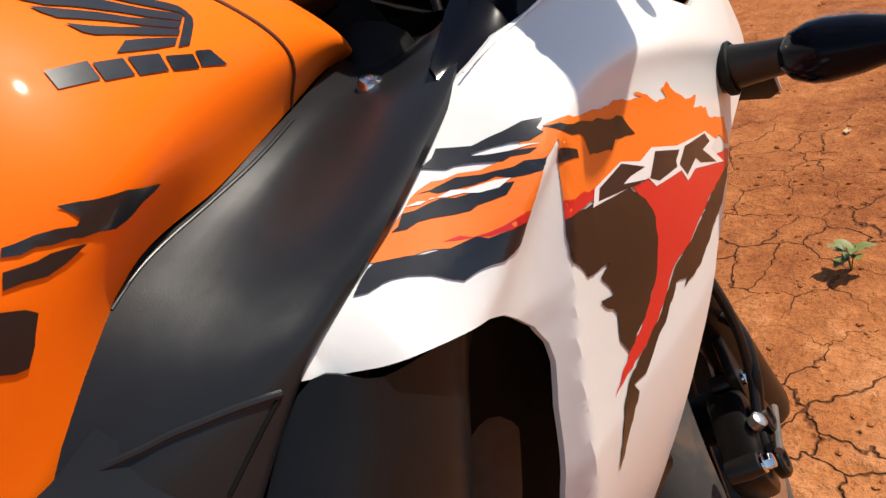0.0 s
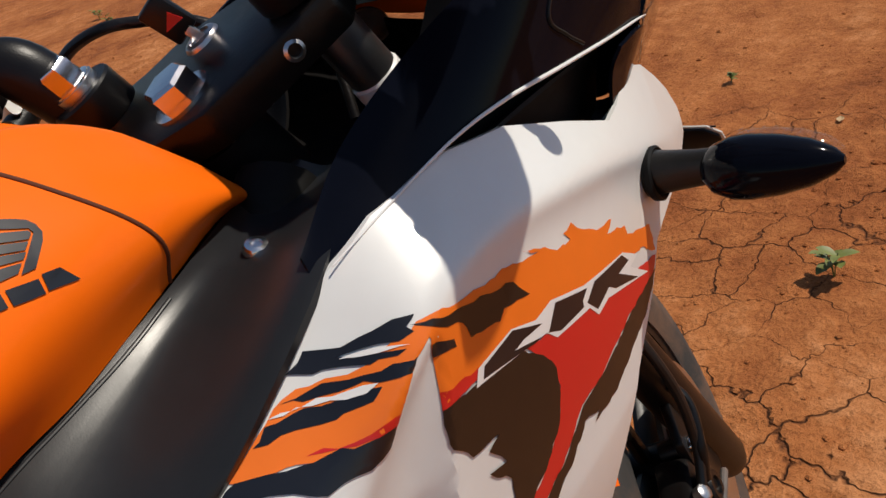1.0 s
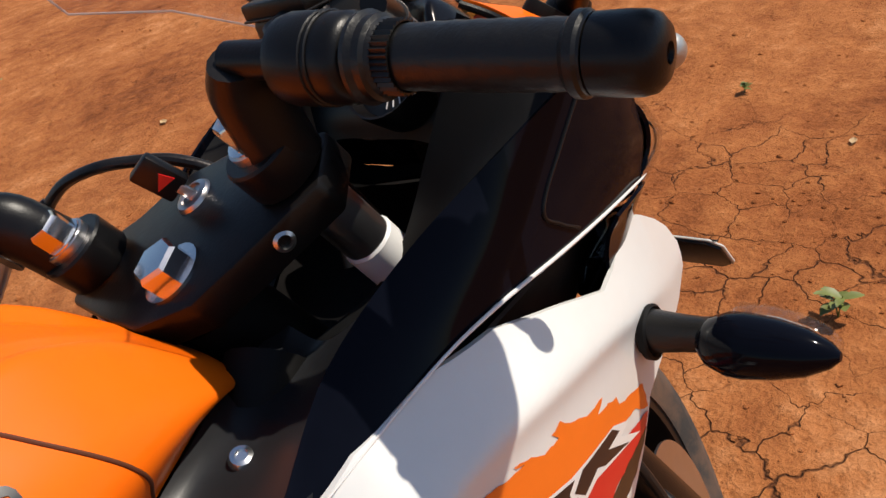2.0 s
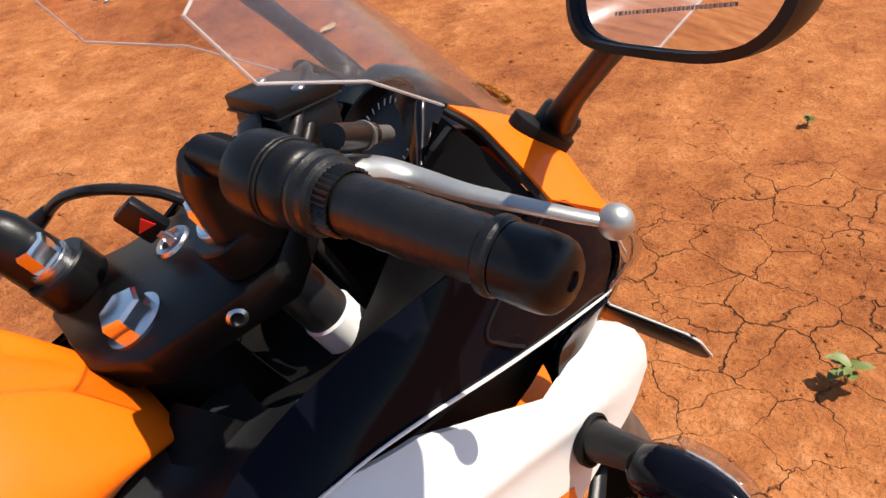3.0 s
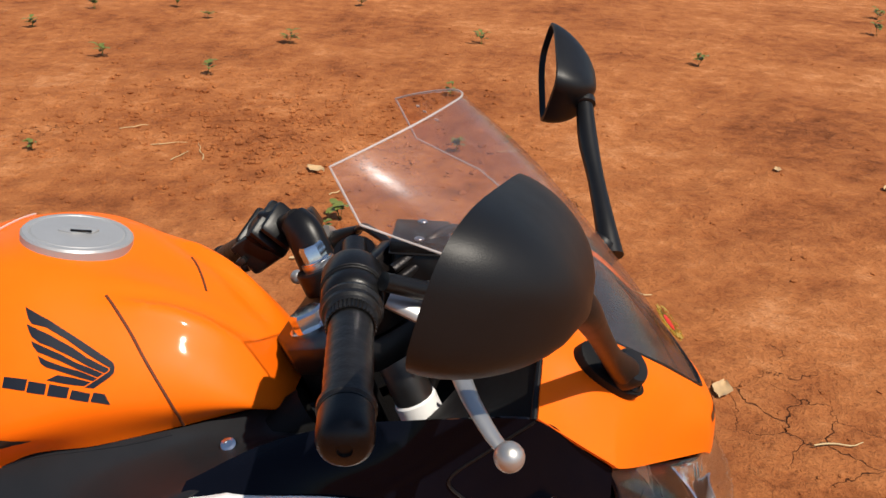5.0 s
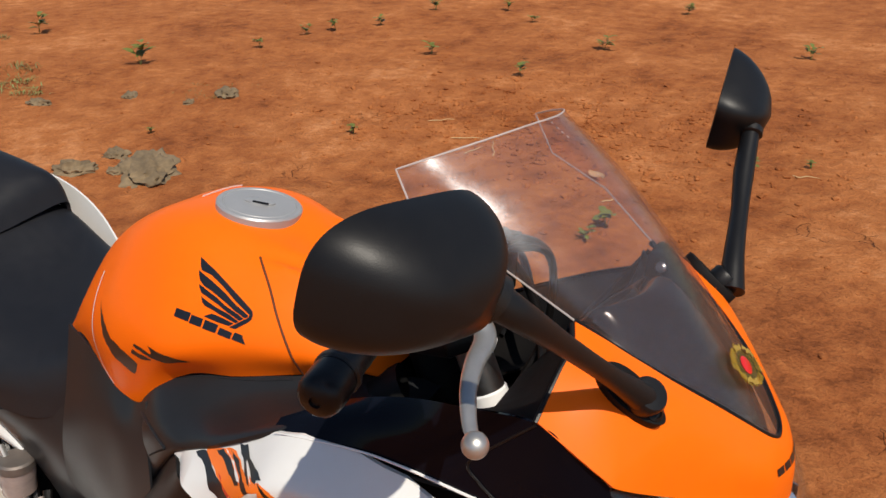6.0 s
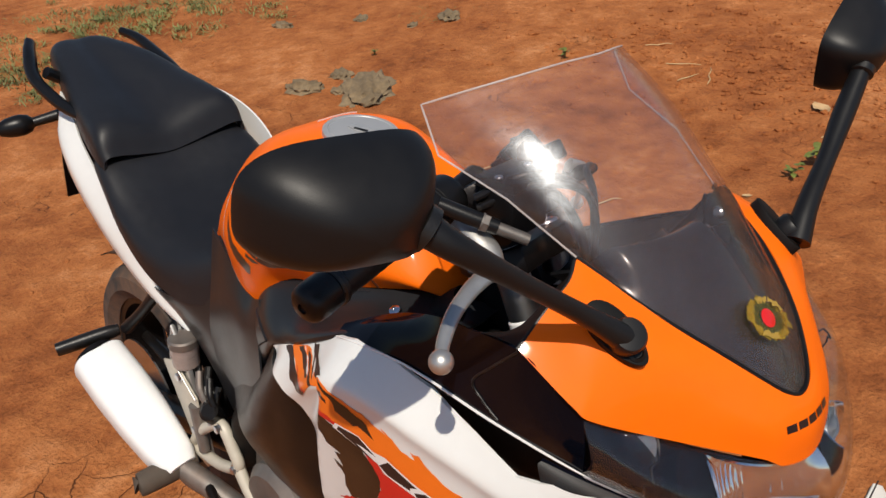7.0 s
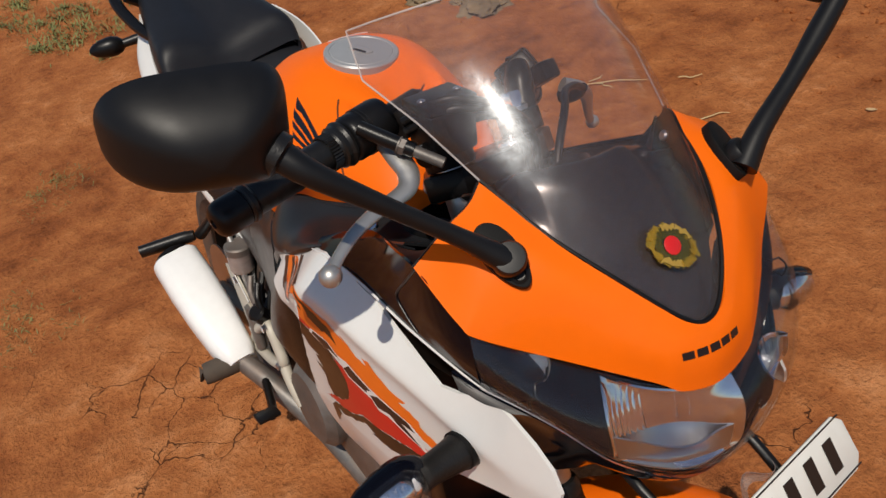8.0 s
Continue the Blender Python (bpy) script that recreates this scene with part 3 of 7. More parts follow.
piping = tube([(0.905, -0.187, 0.893), (1.0, -0.1885, 0.910), (1.06, -0.1895, 0.913), (1.13, -0.1885, 0.908), (1.19, -0.1845, 0.903), (1.235, -0.1805, 0.900), (1.256, -0.1760, 0.897)],
              [0.0005, 0.0010, 0.0014, 0.0015, 0.0013, 0.0010, 0.0005], 8, 40)
cowl_tree = tree_of(cowl_side)
fold = [cowl_tree.find_nearest(Vector(p))[0] + Vector((0, -0.0004, 0)) for p in crom([(1.188, -0.200, 1.008), (1.155, -0.195, 0.975), (1.126, -0.190, 0.943), (1.138, -0.189, 0.926), (1.156, -0.188, 0.912)], 30)]
part("panel_fold", tube(fold, 0.0013, 8), BLACK_PLASTIC, cowl_side, "raised joint between two black panels")
part("edge_strip", piping, DECAL_WHITE, cowl_side, "pale strip along the lower edge")

# orange nose
NOSE = [
    mirror_row([(1.183, -0.118, 1.063), (1.222, -0.106, 1.042), (1.262, -0.090, 1.018), (1.300, -0.063, 0.991), (1.330, -0.037, 0.966), (1.346, -0.020, 0.951), (1.352, 0, 0.944)]),
    mirror_row([(1.191, -0.136, 1.050), (1.224, -0.132, 1.038), (1.262, -0.117, 1.0145), (1.303, -0.083, 0.981), (1.334, -0.050, 0.955), (1.352, -0.028, 0.942), (1.360, 0, 0.935)]),
    mirror_row([(1.190, -0.160, 1.036), (1.228, -0.157, 1.0210), (1.262, -0.141, 0.996), (1.303, -0.099, 0.961), (1.342, -0.058, 0.935), (1.358, -0.034, 0.922), (1.367, 0, 0.917)]),
    mirror_row([(1.188, -0.198, 1.009), (1.242, -0.190, 0.974), (1.256, -0.180, 0.962), (1.297, -0.118, 0.931), (1.348, -0.056, 0.905), (1.360, -0.036, 0.892), (1.369, 0, 0.889)]),
]
nose_edge = sit(smooth_grid(NOSE, 96, 18), 0.09)
nose = part("nose_cowl", sheet(nose_edge, 0.004, 1), ORANGE, bike, "glossy orange nose cowl")
for column in (0, -1):
    part("nose_trim", tube([r[column] + Vector((-0.001, 0, 0)) for r in nose_edge], 0.0028, 8), BLACK_PLASTIC, nose, "black rubber trim")

# windscreen
SCREEN_ROWS = [
    mirror_row([(1.183, -0.117, 1.066), (1.245, -0.097, 1.031), (1.305, -0.059, 0.991), (1.343, -0.023, 0.957), (1.352, 0, 0.947)]),
    mirror_row([(1.119, -0.138, 1.109), (1.172, -0.117, 1.094), (1.228, -0.076, 1.072), (1.263, -0.034, 1.056), (1.272, 0, 1.050)]),
    mirror_row([(1.046, -0.152, 1.136), (1.090, -0.134, 1.148), (1.142, -0.090, 1.150), (1.177, -0.042, 1.145), (1.188, 0, 1.142)]),
    mirror_row([(1.022, -0.150, 1.179), (1.048, -0.124, 1.190), (1.078, -0.082, 1.202), (1.098, -0.040, 1.210), (1.106, 0, 1.212)]),
]


def screen_skin():
    """The curved screen, its side edges cut straight from corner to corner."""
    grid, nv = smooth_grid(SCREEN_ROWS, 60, 30), 30
    for j in range(nv + 1):
        k = min(int(j / 10), 2)
        for side in (0, -1):
            cut_edge = Vector(SCREEN_ROWS[k][side]).lerp(Vector(SCREEN_ROWS[k + 1][side]), j / 10 - k)
            off = cut_edge - grid[j][side]
            for i in range(12):
                grid[j][i if side == 0 else 60 - i] += off * (1 - i / 12) ** 2
    return sit(grid, 0.09)


windscreen = part("windscreen", sheet(screen_skin(), 0.003, 1), SCREEN, bike, "clear scratched plastic windscreen")

# ---- graphics on the fairing and the tank, as outlines in side view ----
film("orange_graphic", [(0.805, 0.834), (0.823, 0.842), (0.847, 0.852), (0.855, 0.853), (0.876, 0.849), (0.892, 0.852), (0.907, 0.854), (0.914, 0.857), (0.93, 0.855), (0.967, 0.844), (0.989, 0.841), (1.022, 0.831), (1.004, 0.842), (1.029, 0.83), (1.041, 0.82), (1.059, 0.817), (1.053, 0.825), (1.065, 0.826), (1.075, 0.815), (1.095, 0.802), (1.12, 0.796), (1.108, 0.791), (1.138, 0.78), (1.139, 0.772), (1.181, 0.755), (1.181, 0.732), (1.156, 0.75), (0.945, 0.805), (0.937, 0.803), (0.907, 0.805), (0.878, 0.818), (0.86, 0.819), (0.845, 0.824), (0.817, 0.83)], side_fairing, DECAL_ORANGE, side_fairing, 0.00052, 0.0045, label="orange brush-stroke film", jag=0.0013, gap=FIN)
film("red_graphic", [(0.838, 0.828), (0.859, 0.823), (0.879, 0.824), (0.91, 0.815), (0.94, 0.808), (0.938, 0.802), (0.907, 0.804), (0.878, 0.816), (0.858, 0.821)], side_fairing, DECAL_RED, side_fairing, 0.00067, 0.0045, label="red film", jag=0.0013, gap=FIN)
film("red_graphic", [(0.979, 0.791), (1.066, 0.762), (1.179, 0.729), (1.166, 0.716), (1.11, 0.721), (1.051, 0.712), (1.02, 0.712), (0.986, 0.692), (0.955, 0.684), (0.918, 0.678), (0.942, 0.693), (0.969, 0.704), (0.993, 0.723), (1.003, 0.743), (1.0, 0.765)], side_fairing, DECAL_RED, side_fairing, 0.00067, 0.0045, label="red film", jag=0.0013)
film("dark_graphic", [(0.907, 0.805), (0.936, 0.801), (0.979, 0.79), (0.995, 0.774), (1.004, 0.757), (1.001, 0.739), (0.992, 0.721), (0.968, 0.703), (0.943, 0.694), (0.935, 0.708), (0.938, 0.725), (0.922, 0.744), (0.938, 0.739), (0.927, 0.757), (0.939, 0.76), (0.914, 0.765), (0.903, 0.781), (0.904, 0.792)], side_fairing, DECAL_DARK, side_fairing, 0.00082, 0.0045, label="dark brown film", jag=0.0013, gap=FIN)
film("dark_graphic", [(1.173, 0.72), (1.143, 0.702), (1.097, 0.692), (1.064, 0.686), (1.031, 0.688), (1.039, 0.692), (1.019, 0.699), (0.994, 0.683), (0.977, 0.678), (0.958, 0.667), (0.941, 0.67), (0.946, 0.661), (0.913, 0.621), (0.925, 0.664), (0.937, 0.677), (0.958, 0.684), (0.987, 0.692), (1.021, 0.711), (1.052, 0.712), (1.111, 0.72)], side_fairing, DECAL_DARK, side_fairing, 0.00082, 0.0045, label="dark brown film", jag=0.0013)
film("dark_graphic", [(0.789, 0.825), (0.807, 0.833), (0.827, 0.827), (0.845, 0.824), (0.863, 0.82), (0.878, 0.819), (0.874, 0.81), (0.864, 0.808), (0.849, 0.809), (0.834, 0.809), (0.823, 0.818), (0.808, 0.824)], side_fairing, DECAL_NAVY, side_fairing, 0.00082, 0.0045, label="black film", jag=0.0013, gap=FIN)
film("dark_graphic", [(0.823, 0.841), (0.833, 0.846), (0.847, 0.845), (0.869, 0.841), (0.883, 0.839), (0.876, 0.835), (0.852, 0.836), (0.836, 0.84)], side_fairing, DECAL_NAVY, side_fairing, 0.00082, 0.0045, label="black film", jag=0.0013, gap=FIN)
film("dark_graphic", [(0.844, 0.851), (0.86, 0.85), (0.887, 0.845), (0.914, 0.843), (0.929, 0.836), (0.929, 0.831), (0.899, 0.838), (0.883, 0.841), (0.879, 0.844), (0.86, 0.846)], side_fairing, DECAL_NAVY, side_fairing, 0.00082, 0.0045, label="black film", jag=0.0013, gap=FIN)
film("dark_graphic", [(0.856, 0.86), (0.869, 0.865), (0.882, 0.86), (0.897, 0.861), (0.907, 0.862), (0.916, 0.86), (0.909, 0.857), (0.91, 0.854), (0.902, 0.853), (0.89, 0.856), (0.878, 0.857), (0.883, 0.854), (0.892, 0.852), (0.902, 0.849), (0.897, 0.848), (0.886, 0.849), (0.876, 0.853), (0.865, 0.855)], side_fairing, DECAL_NAVY, side_fairing, 0.00082, 0.0045, label="black film", jag=0.0013, gap=FIN)
film("dark_graphic", [(0.911, 0.857), (0.949, 0.844), (0.991, 0.83), (1.001, 0.815), (0.976, 0.822), (0.969, 0.818), (0.942, 0.827), (0.939, 0.839), (0.923, 0.848)], side_fairing, DECAL_DARK, side_fairing, 0.00082, 0.0045, label="dark brown film", jag=0.0013, gap=FIN)
film("white_graphic", [(0.836, 0.848), (0.859, 0.846), (0.883, 0.841), (0.876, 0.839), (0.855, 0.844)], side_fairing, DECAL_WHITE, side_fairing, 0.00097, 0.0045, label="white film", jag=0.0013)
film("white_graphic", [(0.878, 0.856), (0.893, 0.854), (0.905, 0.85), (0.892, 0.852)], side_fairing, DECAL_WHITE, side_fairing, 0.00097, 0.0045, label="white film", jag=0.0013, gap=FIN)
film("logo_shape", [(0.933, 0.799), (0.939, 0.808), (0.975, 0.808), (0.998, 0.798), (1.017, 0.799), (1.057, 0.783), (1.122, 0.767), (1.145, 0.751), (1.129, 0.75), (1.158, 0.727), (1.084, 0.754), (1.066, 0.753), (1.057, 0.765), (1.013, 0.774), (1.004, 0.784)], side_fairing, DECAL_WHITE, side_fairing, 0.00097, 0.0045, label="white logo outline", jag=0)
film("logo_shape", grown([(0.942, 0.8), (0.945, 0.804), (0.975, 0.805), (1.003, 0.794), (0.983, 0.797), (0.97, 0.795), (0.999, 0.787), (0.991, 0.788)], 0.0018), side_fairing, DECAL_NAVY, side_fairing, 0.00112, 0.0045, jag=0)
film("logo_shape", grown([(1.008, 0.783), (1.021, 0.793), (1.058, 0.779), (1.049, 0.776), (1.049, 0.772), (1.019, 0.777)], 0.0018), side_fairing, DECAL_NAVY, side_fairing, 0.00112, 0.0045, jag=0)
film("logo_shape", grown([(1.057, 0.77), (1.071, 0.775), (1.118, 0.765), (1.127, 0.757), (1.106, 0.759), (1.139, 0.737), (1.099, 0.754), (1.089, 0.762), (1.067, 0.759)], 0.0018), side_fairing, DECAL_NAVY, side_fairing, 0.00112, 0.0045, jag=0)
film("stripe", [(0.673, 0.914), (0.685, 0.913), (0.7, 0.909), (0.703, 0.911), (0.697, 0.919), (0.711, 0.915), (0.72, 0.913), (0.746, 0.906), (0.715, 0.9), (0.7, 0.904), (0.683, 0.909), (0.671, 0.911)], tank, DECAL_NAVY, tank, 0.0008, 0.006, label="black brush stripe", jag=0.0012)
film("stripe", [(0.669, 0.906), (0.681, 0.904), (0.701, 0.901), (0.69, 0.898), (0.682, 0.897), (0.666, 0.9)], tank, DECAL_NAVY, tank, 0.0008, 0.006, label="black brush stripe", jag=0.0012)
film("stripe", [(0.662, 0.893), (0.673, 0.886), (0.661, 0.868), (0.630, 0.880), (0.606, 0.902), (0.588, 0.936), (0.602, 0.924), (0.624, 0.905)], tank, DECAL_NAVY, tank, 0.0008, 0.006, label="black brush stripe", jag=0.0012)
film("wing_feather", [(0.7277, 1.015), (0.7513, 1.0046), (0.7728, 0.9932), (0.7941, 0.9814), (0.8074, 0.9738), (0.8111, 0.9712), (0.813, 0.9679), (0.8131, 0.9638), (0.8103, 0.9608), (0.799, 0.9532), (0.7918, 0.9543), (0.8067, 0.9639), (0.8094, 0.9656), (0.809, 0.9681), (0.8053, 0.97), (0.7888, 0.9789), (0.7675, 0.9915), (0.7498, 1.0002), (0.7374, 1.0032), (0.7335, 1.0067)], tank, DECAL_NAVY, tank, 0.0008, 0.006, label="black feather shape")
film("wing_feather", [(0.7335, 1.0031), (0.7547, 0.9945), (0.7754, 0.9844), (0.7896, 0.9761), (0.8081, 0.9674), (0.8084, 0.9659), (0.8055, 0.9644), (0.791, 0.9705), (0.7773, 0.9774), (0.7587, 0.9857), (0.7479, 0.9895), (0.7404, 0.9941), (0.7373, 0.9977)], tank, DECAL_NAVY, tank, 0.0008, 0.006, label="black feather shape")
film("wing_feather", [(0.741, 0.991), (0.7544, 0.9854), (0.7677, 0.98), (0.7805, 0.9735), (0.7919, 0.9693), (0.8047, 0.9638), (0.8007, 0.9616), (0.7839, 0.9683), (0.7689, 0.9751), (0.7557, 0.9802), (0.7481, 0.983), (0.7433, 0.9874)], tank, DECAL_NAVY, tank, 0.0008, 0.006, label="black feather shape")
film("wing_feather", [(0.7491, 0.98), (0.7582, 0.9759), (0.7713, 0.9711), (0.7842, 0.9673), (0.8005, 0.9608), (0.7972, 0.9589), (0.7803, 0.9642), (0.7674, 0.9686), (0.7576, 0.9715), (0.7532, 0.9742)], tank, DECAL_NAVY, tank, 0.0008, 0.006, label="black feather shape")
film("wing_feather", [(0.7684, 0.9651), (0.7807, 0.9625), (0.7957, 0.9582), (0.7911, 0.9555), (0.7785, 0.9575), (0.76, 0.9617)], tank, DECAL_NAVY, tank, 0.0008, 0.006, label="black feather shape")
for bar in ([(0.7254, 0.9653), (0.7448, 0.963), (0.7443, 0.9543), (0.7254, 0.9571)],
            [(0.7462, 0.9616), (0.7608, 0.9589), (0.7605, 0.9506), (0.7457, 0.9532)],
            [(0.7632, 0.9586), (0.7796, 0.955), (0.7783, 0.9467), (0.7625, 0.9498)],
            [(0.7818, 0.953), (0.7969, 0.9492), (0.7956, 0.9423), (0.7806, 0.9459)],
            [(0.7994, 0.95), (0.8084, 0.9479), (0.8133, 0.9384), (0.7974, 0.9425)]):
    film("word_bar", bar, tank, DECAL_NAVY, tank, 0.0008, 0.006)
SEAM_LINE = [(0.7875, -0.066, 1.018), (0.816, -0.083, 0.992), (0.834, -0.095, 0.972), (0.851, -0.105, 0.952), (0.861, -0.108, 0.936), (0.866, -0.106, 0.921), (0.865, -0.099, 0.910), (0.864, -0.090, 0.900)]
tank_tree = tree_of(tank)


def on_tank(p):
    """The tank's outer skin where p looks at the tank's middle line."""
    inward = (Vector((p.x - 0.02, 0, 0.90)) - p).normalized()
    return tank_tree.ray_cast(p - inward * 0.06, inward)[0]


part("tank_seam", tube([on_tank(Vector(p)) for p in crom(SEAM_LINE, 40)], 0.0014, 8), SEAM, tank)
SEAM_LEFT = [(0.825, 0.045, 1.018), (0.845, 0.02, 1.01), (0.858, -0.0, 1.003)]
part("tank_seam", tube([on_tank(Vector(p)) for p in crom(SEAM_LEFT, 24)], 0.0013, 8), SEAM, tank)
ridge = [on_tank(Vector(p)) for p in crom([(0.637, 0.000, 1.050), (0.639, 0.032, 1.049), (0.641, 0.062, 1.040)], 8)]
part("tank_label", tube(ridge, 0.0038, 8, flat=0.35), DECAL_WHITE, tank, "white paper label")
film("pinstripe", [(0.566, 0.962), (0.5685, 0.962), (0.5725, 0.915), (0.5765, 0.880), (0.5865, 0.850), (0.6065, 0.832), (0.6045, 0.830), (0.584, 0.848), (0.574, 0.879), (0.570, 0.915)], tank, DECAL_WHITE, tank, 0.0008, 0.006, label="thin white line")
knee_tree = tree_of(knee_panel)
KNEE_LIP = [(0.645, -0.137, 0.814), (0.659, -0.147, 0.815), (0.678, -0.159, 0.815), (0.691, -0.165, 0.815), (0.701, -0.17, 0.814), (0.715, -0.175, 0.812), (0.729, -0.18, 0.809), (0.736, -0.182, 0.807)]
part("panel_lip", tube([knee_tree.find_nearest(Vector(p))[0] for p in crom(KNEE_LIP, 30)], 0.0021, 8), GREY_PLASTIC, knee_panel, "raised lip along the panel's lower joint")
KNEE_RIM = [(0.856, -0.098, 0.896), (0.832, -0.1055, 0.8905), (0.809, -0.111, 0.886), (0.789, -0.115, 0.883), (0.768, -0.119, 0.880), (0.749, -0.1225, 0.8775), (0.727, -0.127, 0.873), (0.705, -0.133, 0.865)]
part("panel_rim", tube([knee_tree.find_nearest(Vector(p))[0] for p in crom(KNEE_RIM, 30)], 0.0013, 8, flat=0.7), GREY_PLASTIC, knee_panel, "rounded rim along the panel's upper edge")
KNEE_GAP = [(0.736, -0.182, 0.807), (0.724, -0.18, 0.799), (0.712, -0.177, 0.79), (0.698, -0.173, 0.779)]
part("panel_joint", tube([knee_tree.find_nearest(Vector(p))[0] for p in crom(KNEE_GAP, 16)], 0.0012, 8), INNER_BLACK, knee_panel)

# ---- steering: all of it turned to the left about the head axis ----
RAKE, LOCK = radians(25), radians(30)
AXIS = Vector((-math.sin(RAKE), 0, math.cos(RAKE)))
AHEAD = Vector((math.cos(RAKE), 0, math.sin(RAKE)))
FORE = AHEAD * math.cos(LOCK) + Vector((0, 1, 0)) * math.sin(LOCK)
LEFT = Vector((0, 1, 0)) * math.cos(LOCK) - AHEAD * math.sin(LOCK)
STEER = Matrix.Translation((0.964, 0, 0.977)) @ Matrix((FORE, LEFT, AXIS)).transposed().to_4x4()


def spun(bm):
    bmesh.ops.transform(bm, matrix=STEER, verts=bm.verts)
    return bm


def hex_bolt(r, h, at, axis=(0, 0, 1), washer=1.25):
    """A hexagon head with a round chamfered top on a washer."""
    bm = lathe([(r * washer, 0), (r * washer, h * 0.18), (r * 1.02, h * 0.2)], at, axis, 24)
    top = lathe([(r, h * 0.2), (r, h * 0.86), (r * 0.86, h), (r * 0.5, h * 1.02), (0, h * 1.02)], at, axis, 6)
    return join(bm, top)


CLAMP = [(0.022, -0.124), (0.072, -0.122), (0.084, -0.070), (0.104, -0.030), (0.104, 0.030), (0.084, 0.070), (0.072, 0.122), (0.022, 0.124),
         (-0.018, 0.060), (-0.036, 0.028), (-0.036, -0.028), (-0.018, -0.060)]
clamp = part("top_clamp", spun(prism(CLAMP, 0.030, pose(0, 0, -0.036), 0.004)), DARK_ALLOY, bike, "black cast top clamp")
part("stem_nut", spun(hex_bolt(0.019, 0.020, (0, 0, -0.007))), BOLT, clamp, "chrome steering stem nut")
part("lower_clamp", spun(prism(CLAMP, 0.034, pose(0, 0, -0.230), 0.004)), INNER_BLACK, bike)
part("steering_head", spun(tube([(0, 0, -0.2), (0, 0, -0.04)], 0.032, 20)), INNER_BLACK, bike)
part("pinch_bolt", spun(lathe([(0.0075, 0), (0.0075, 0.006), (0.005, 0.0075), (0.0042, 0.004), (0, 0.004)], (0.004, -0.086, -0.020), (-0.8, -0.6, 0.15), 18)), STEEL, clamp)
part("pinch_bolt", spun(lathe([(0.0075, 0), (0.0075, 0.006), (0.005, 0.0075), (0.0042, 0.004), (0, 0.004)], (0.004, 0.086, -0.020), (-0.8, 0.6, 0.15), 18)), STEEL, clamp)
part("ignition_lock", spun(lathe([(0.016, -0.03), (0.016, 0.0), (0.014, 0.003), (0.010, 0.004), (0.009, 0.002), (0, 0.002)], (0.072, 0.004, -0.006), (0, 0, 1), 24)), STEEL, clamp)
key = part("key_blade", spun(block((0.004, 0.008, 0.022), pose(0.073, 0.006, 0.003, -14, 6, 20), 0.0008)), STEEL, clamp, "steel key in the lock")
fob = part("key_head", spun(block((0.011, 0.024, 0.035), pose(0.0757, 0.0138, 0.0195, -14, 6, 20), 0.003)), BLACK_PLASTIC, key, "black key head with a red mark")
part("red_mark", spun(prism([(-0.006, -0.009), (0.005, -0.006), (-0.002, 0.007)], 0.0012, pose(0.0757, 0.0138, 0.0175, -14, 6, 20) @ pose(-0.0059, 0, 0, 0, -90, 0), 0)), RED_PLASTIC, fob)

for side in (-1, 1):
    fork = part("fork_tube", spun(tube([(0.046, side * 0.096, -0.43), (0.046, side * 0.096, 0.030)], 0.0190, 28)), STEEL, bike, "satin steel fork tube")
    # a pale band round each tube between the two clamps
    part("fork_band", spun(lathe([(0.0192, -0.205), (0.0208, -0.203), (0.0208, -0.087), (0.0192, -0.085)], (0.046, side * 0.096, 0), (0, 0, 1), 28)), SHIELD, fork, "pale grey band round the fork tube")
    part("fork_bolt", spun(hex_bolt(0.0145, 0.022, (0.046, side * 0.096, 0.028), washer=1.2)), BOLT, fork, "chrome fork top bolt")
    slider = part("fork_slider", spun(tube([(0.046, side * 0.096, -0.80), (0.046, side * 0.096, -0.78), (0.046, side * 0.096, -0.44), (0.046, side * 0.096, -0.405)], [0.024, 0.028, 0.028, 0.0245], 28)), DARK_ALLOY, bike)
    part("dust_seal", spun(lathe([(0.0255, -0.41), (0.0262, -0.40), (0.0230, -0.392), (0.019, -0.39)], (0.046, side * 0.096, 0), (0, 0, 1), 24)), RUBBER, slider)
    # clip-on bar: clamp round the fork, riser, bar
    ring = spun(lathe([(0.0275, -0.004), (0.0285, -0.002), (0.0285, 0.022), (0.0270, 0.024), (0.0195, 0.024)], (0.046, side * 0.096, 0), (0, 0, 1), 28))
    riser = spun(tube([(0.046, side * 0.104, 0.004), (0.048, side * 0.112, 0.034), (0.0495, side * 0.120, 0.060), (0.047, side * 0.132, 0.077)], [0.020, 0.019, 0.0185, 0.015], 16, 12, flat=1.25))
    bar = part("clip_on_bar", join(ring, riser), BLACK_PLASTIC, bike, "black clip-on handlebar")
    part("bar_tube", spun(tube([(0.050, side * 0.126, 0.078), (-0.045, side * 0.347, 0.031)], 0.0112, 18)), DARK_ALLOY, bar)



def on_bar(d, side):
    """A point d metres from the bar's middle plane out along the bar."""
    k = (d - 0.126) / 0.2205
    return Vector((0.050 - 0.095 * k, side * d, 0.078 - 0.047 * k))


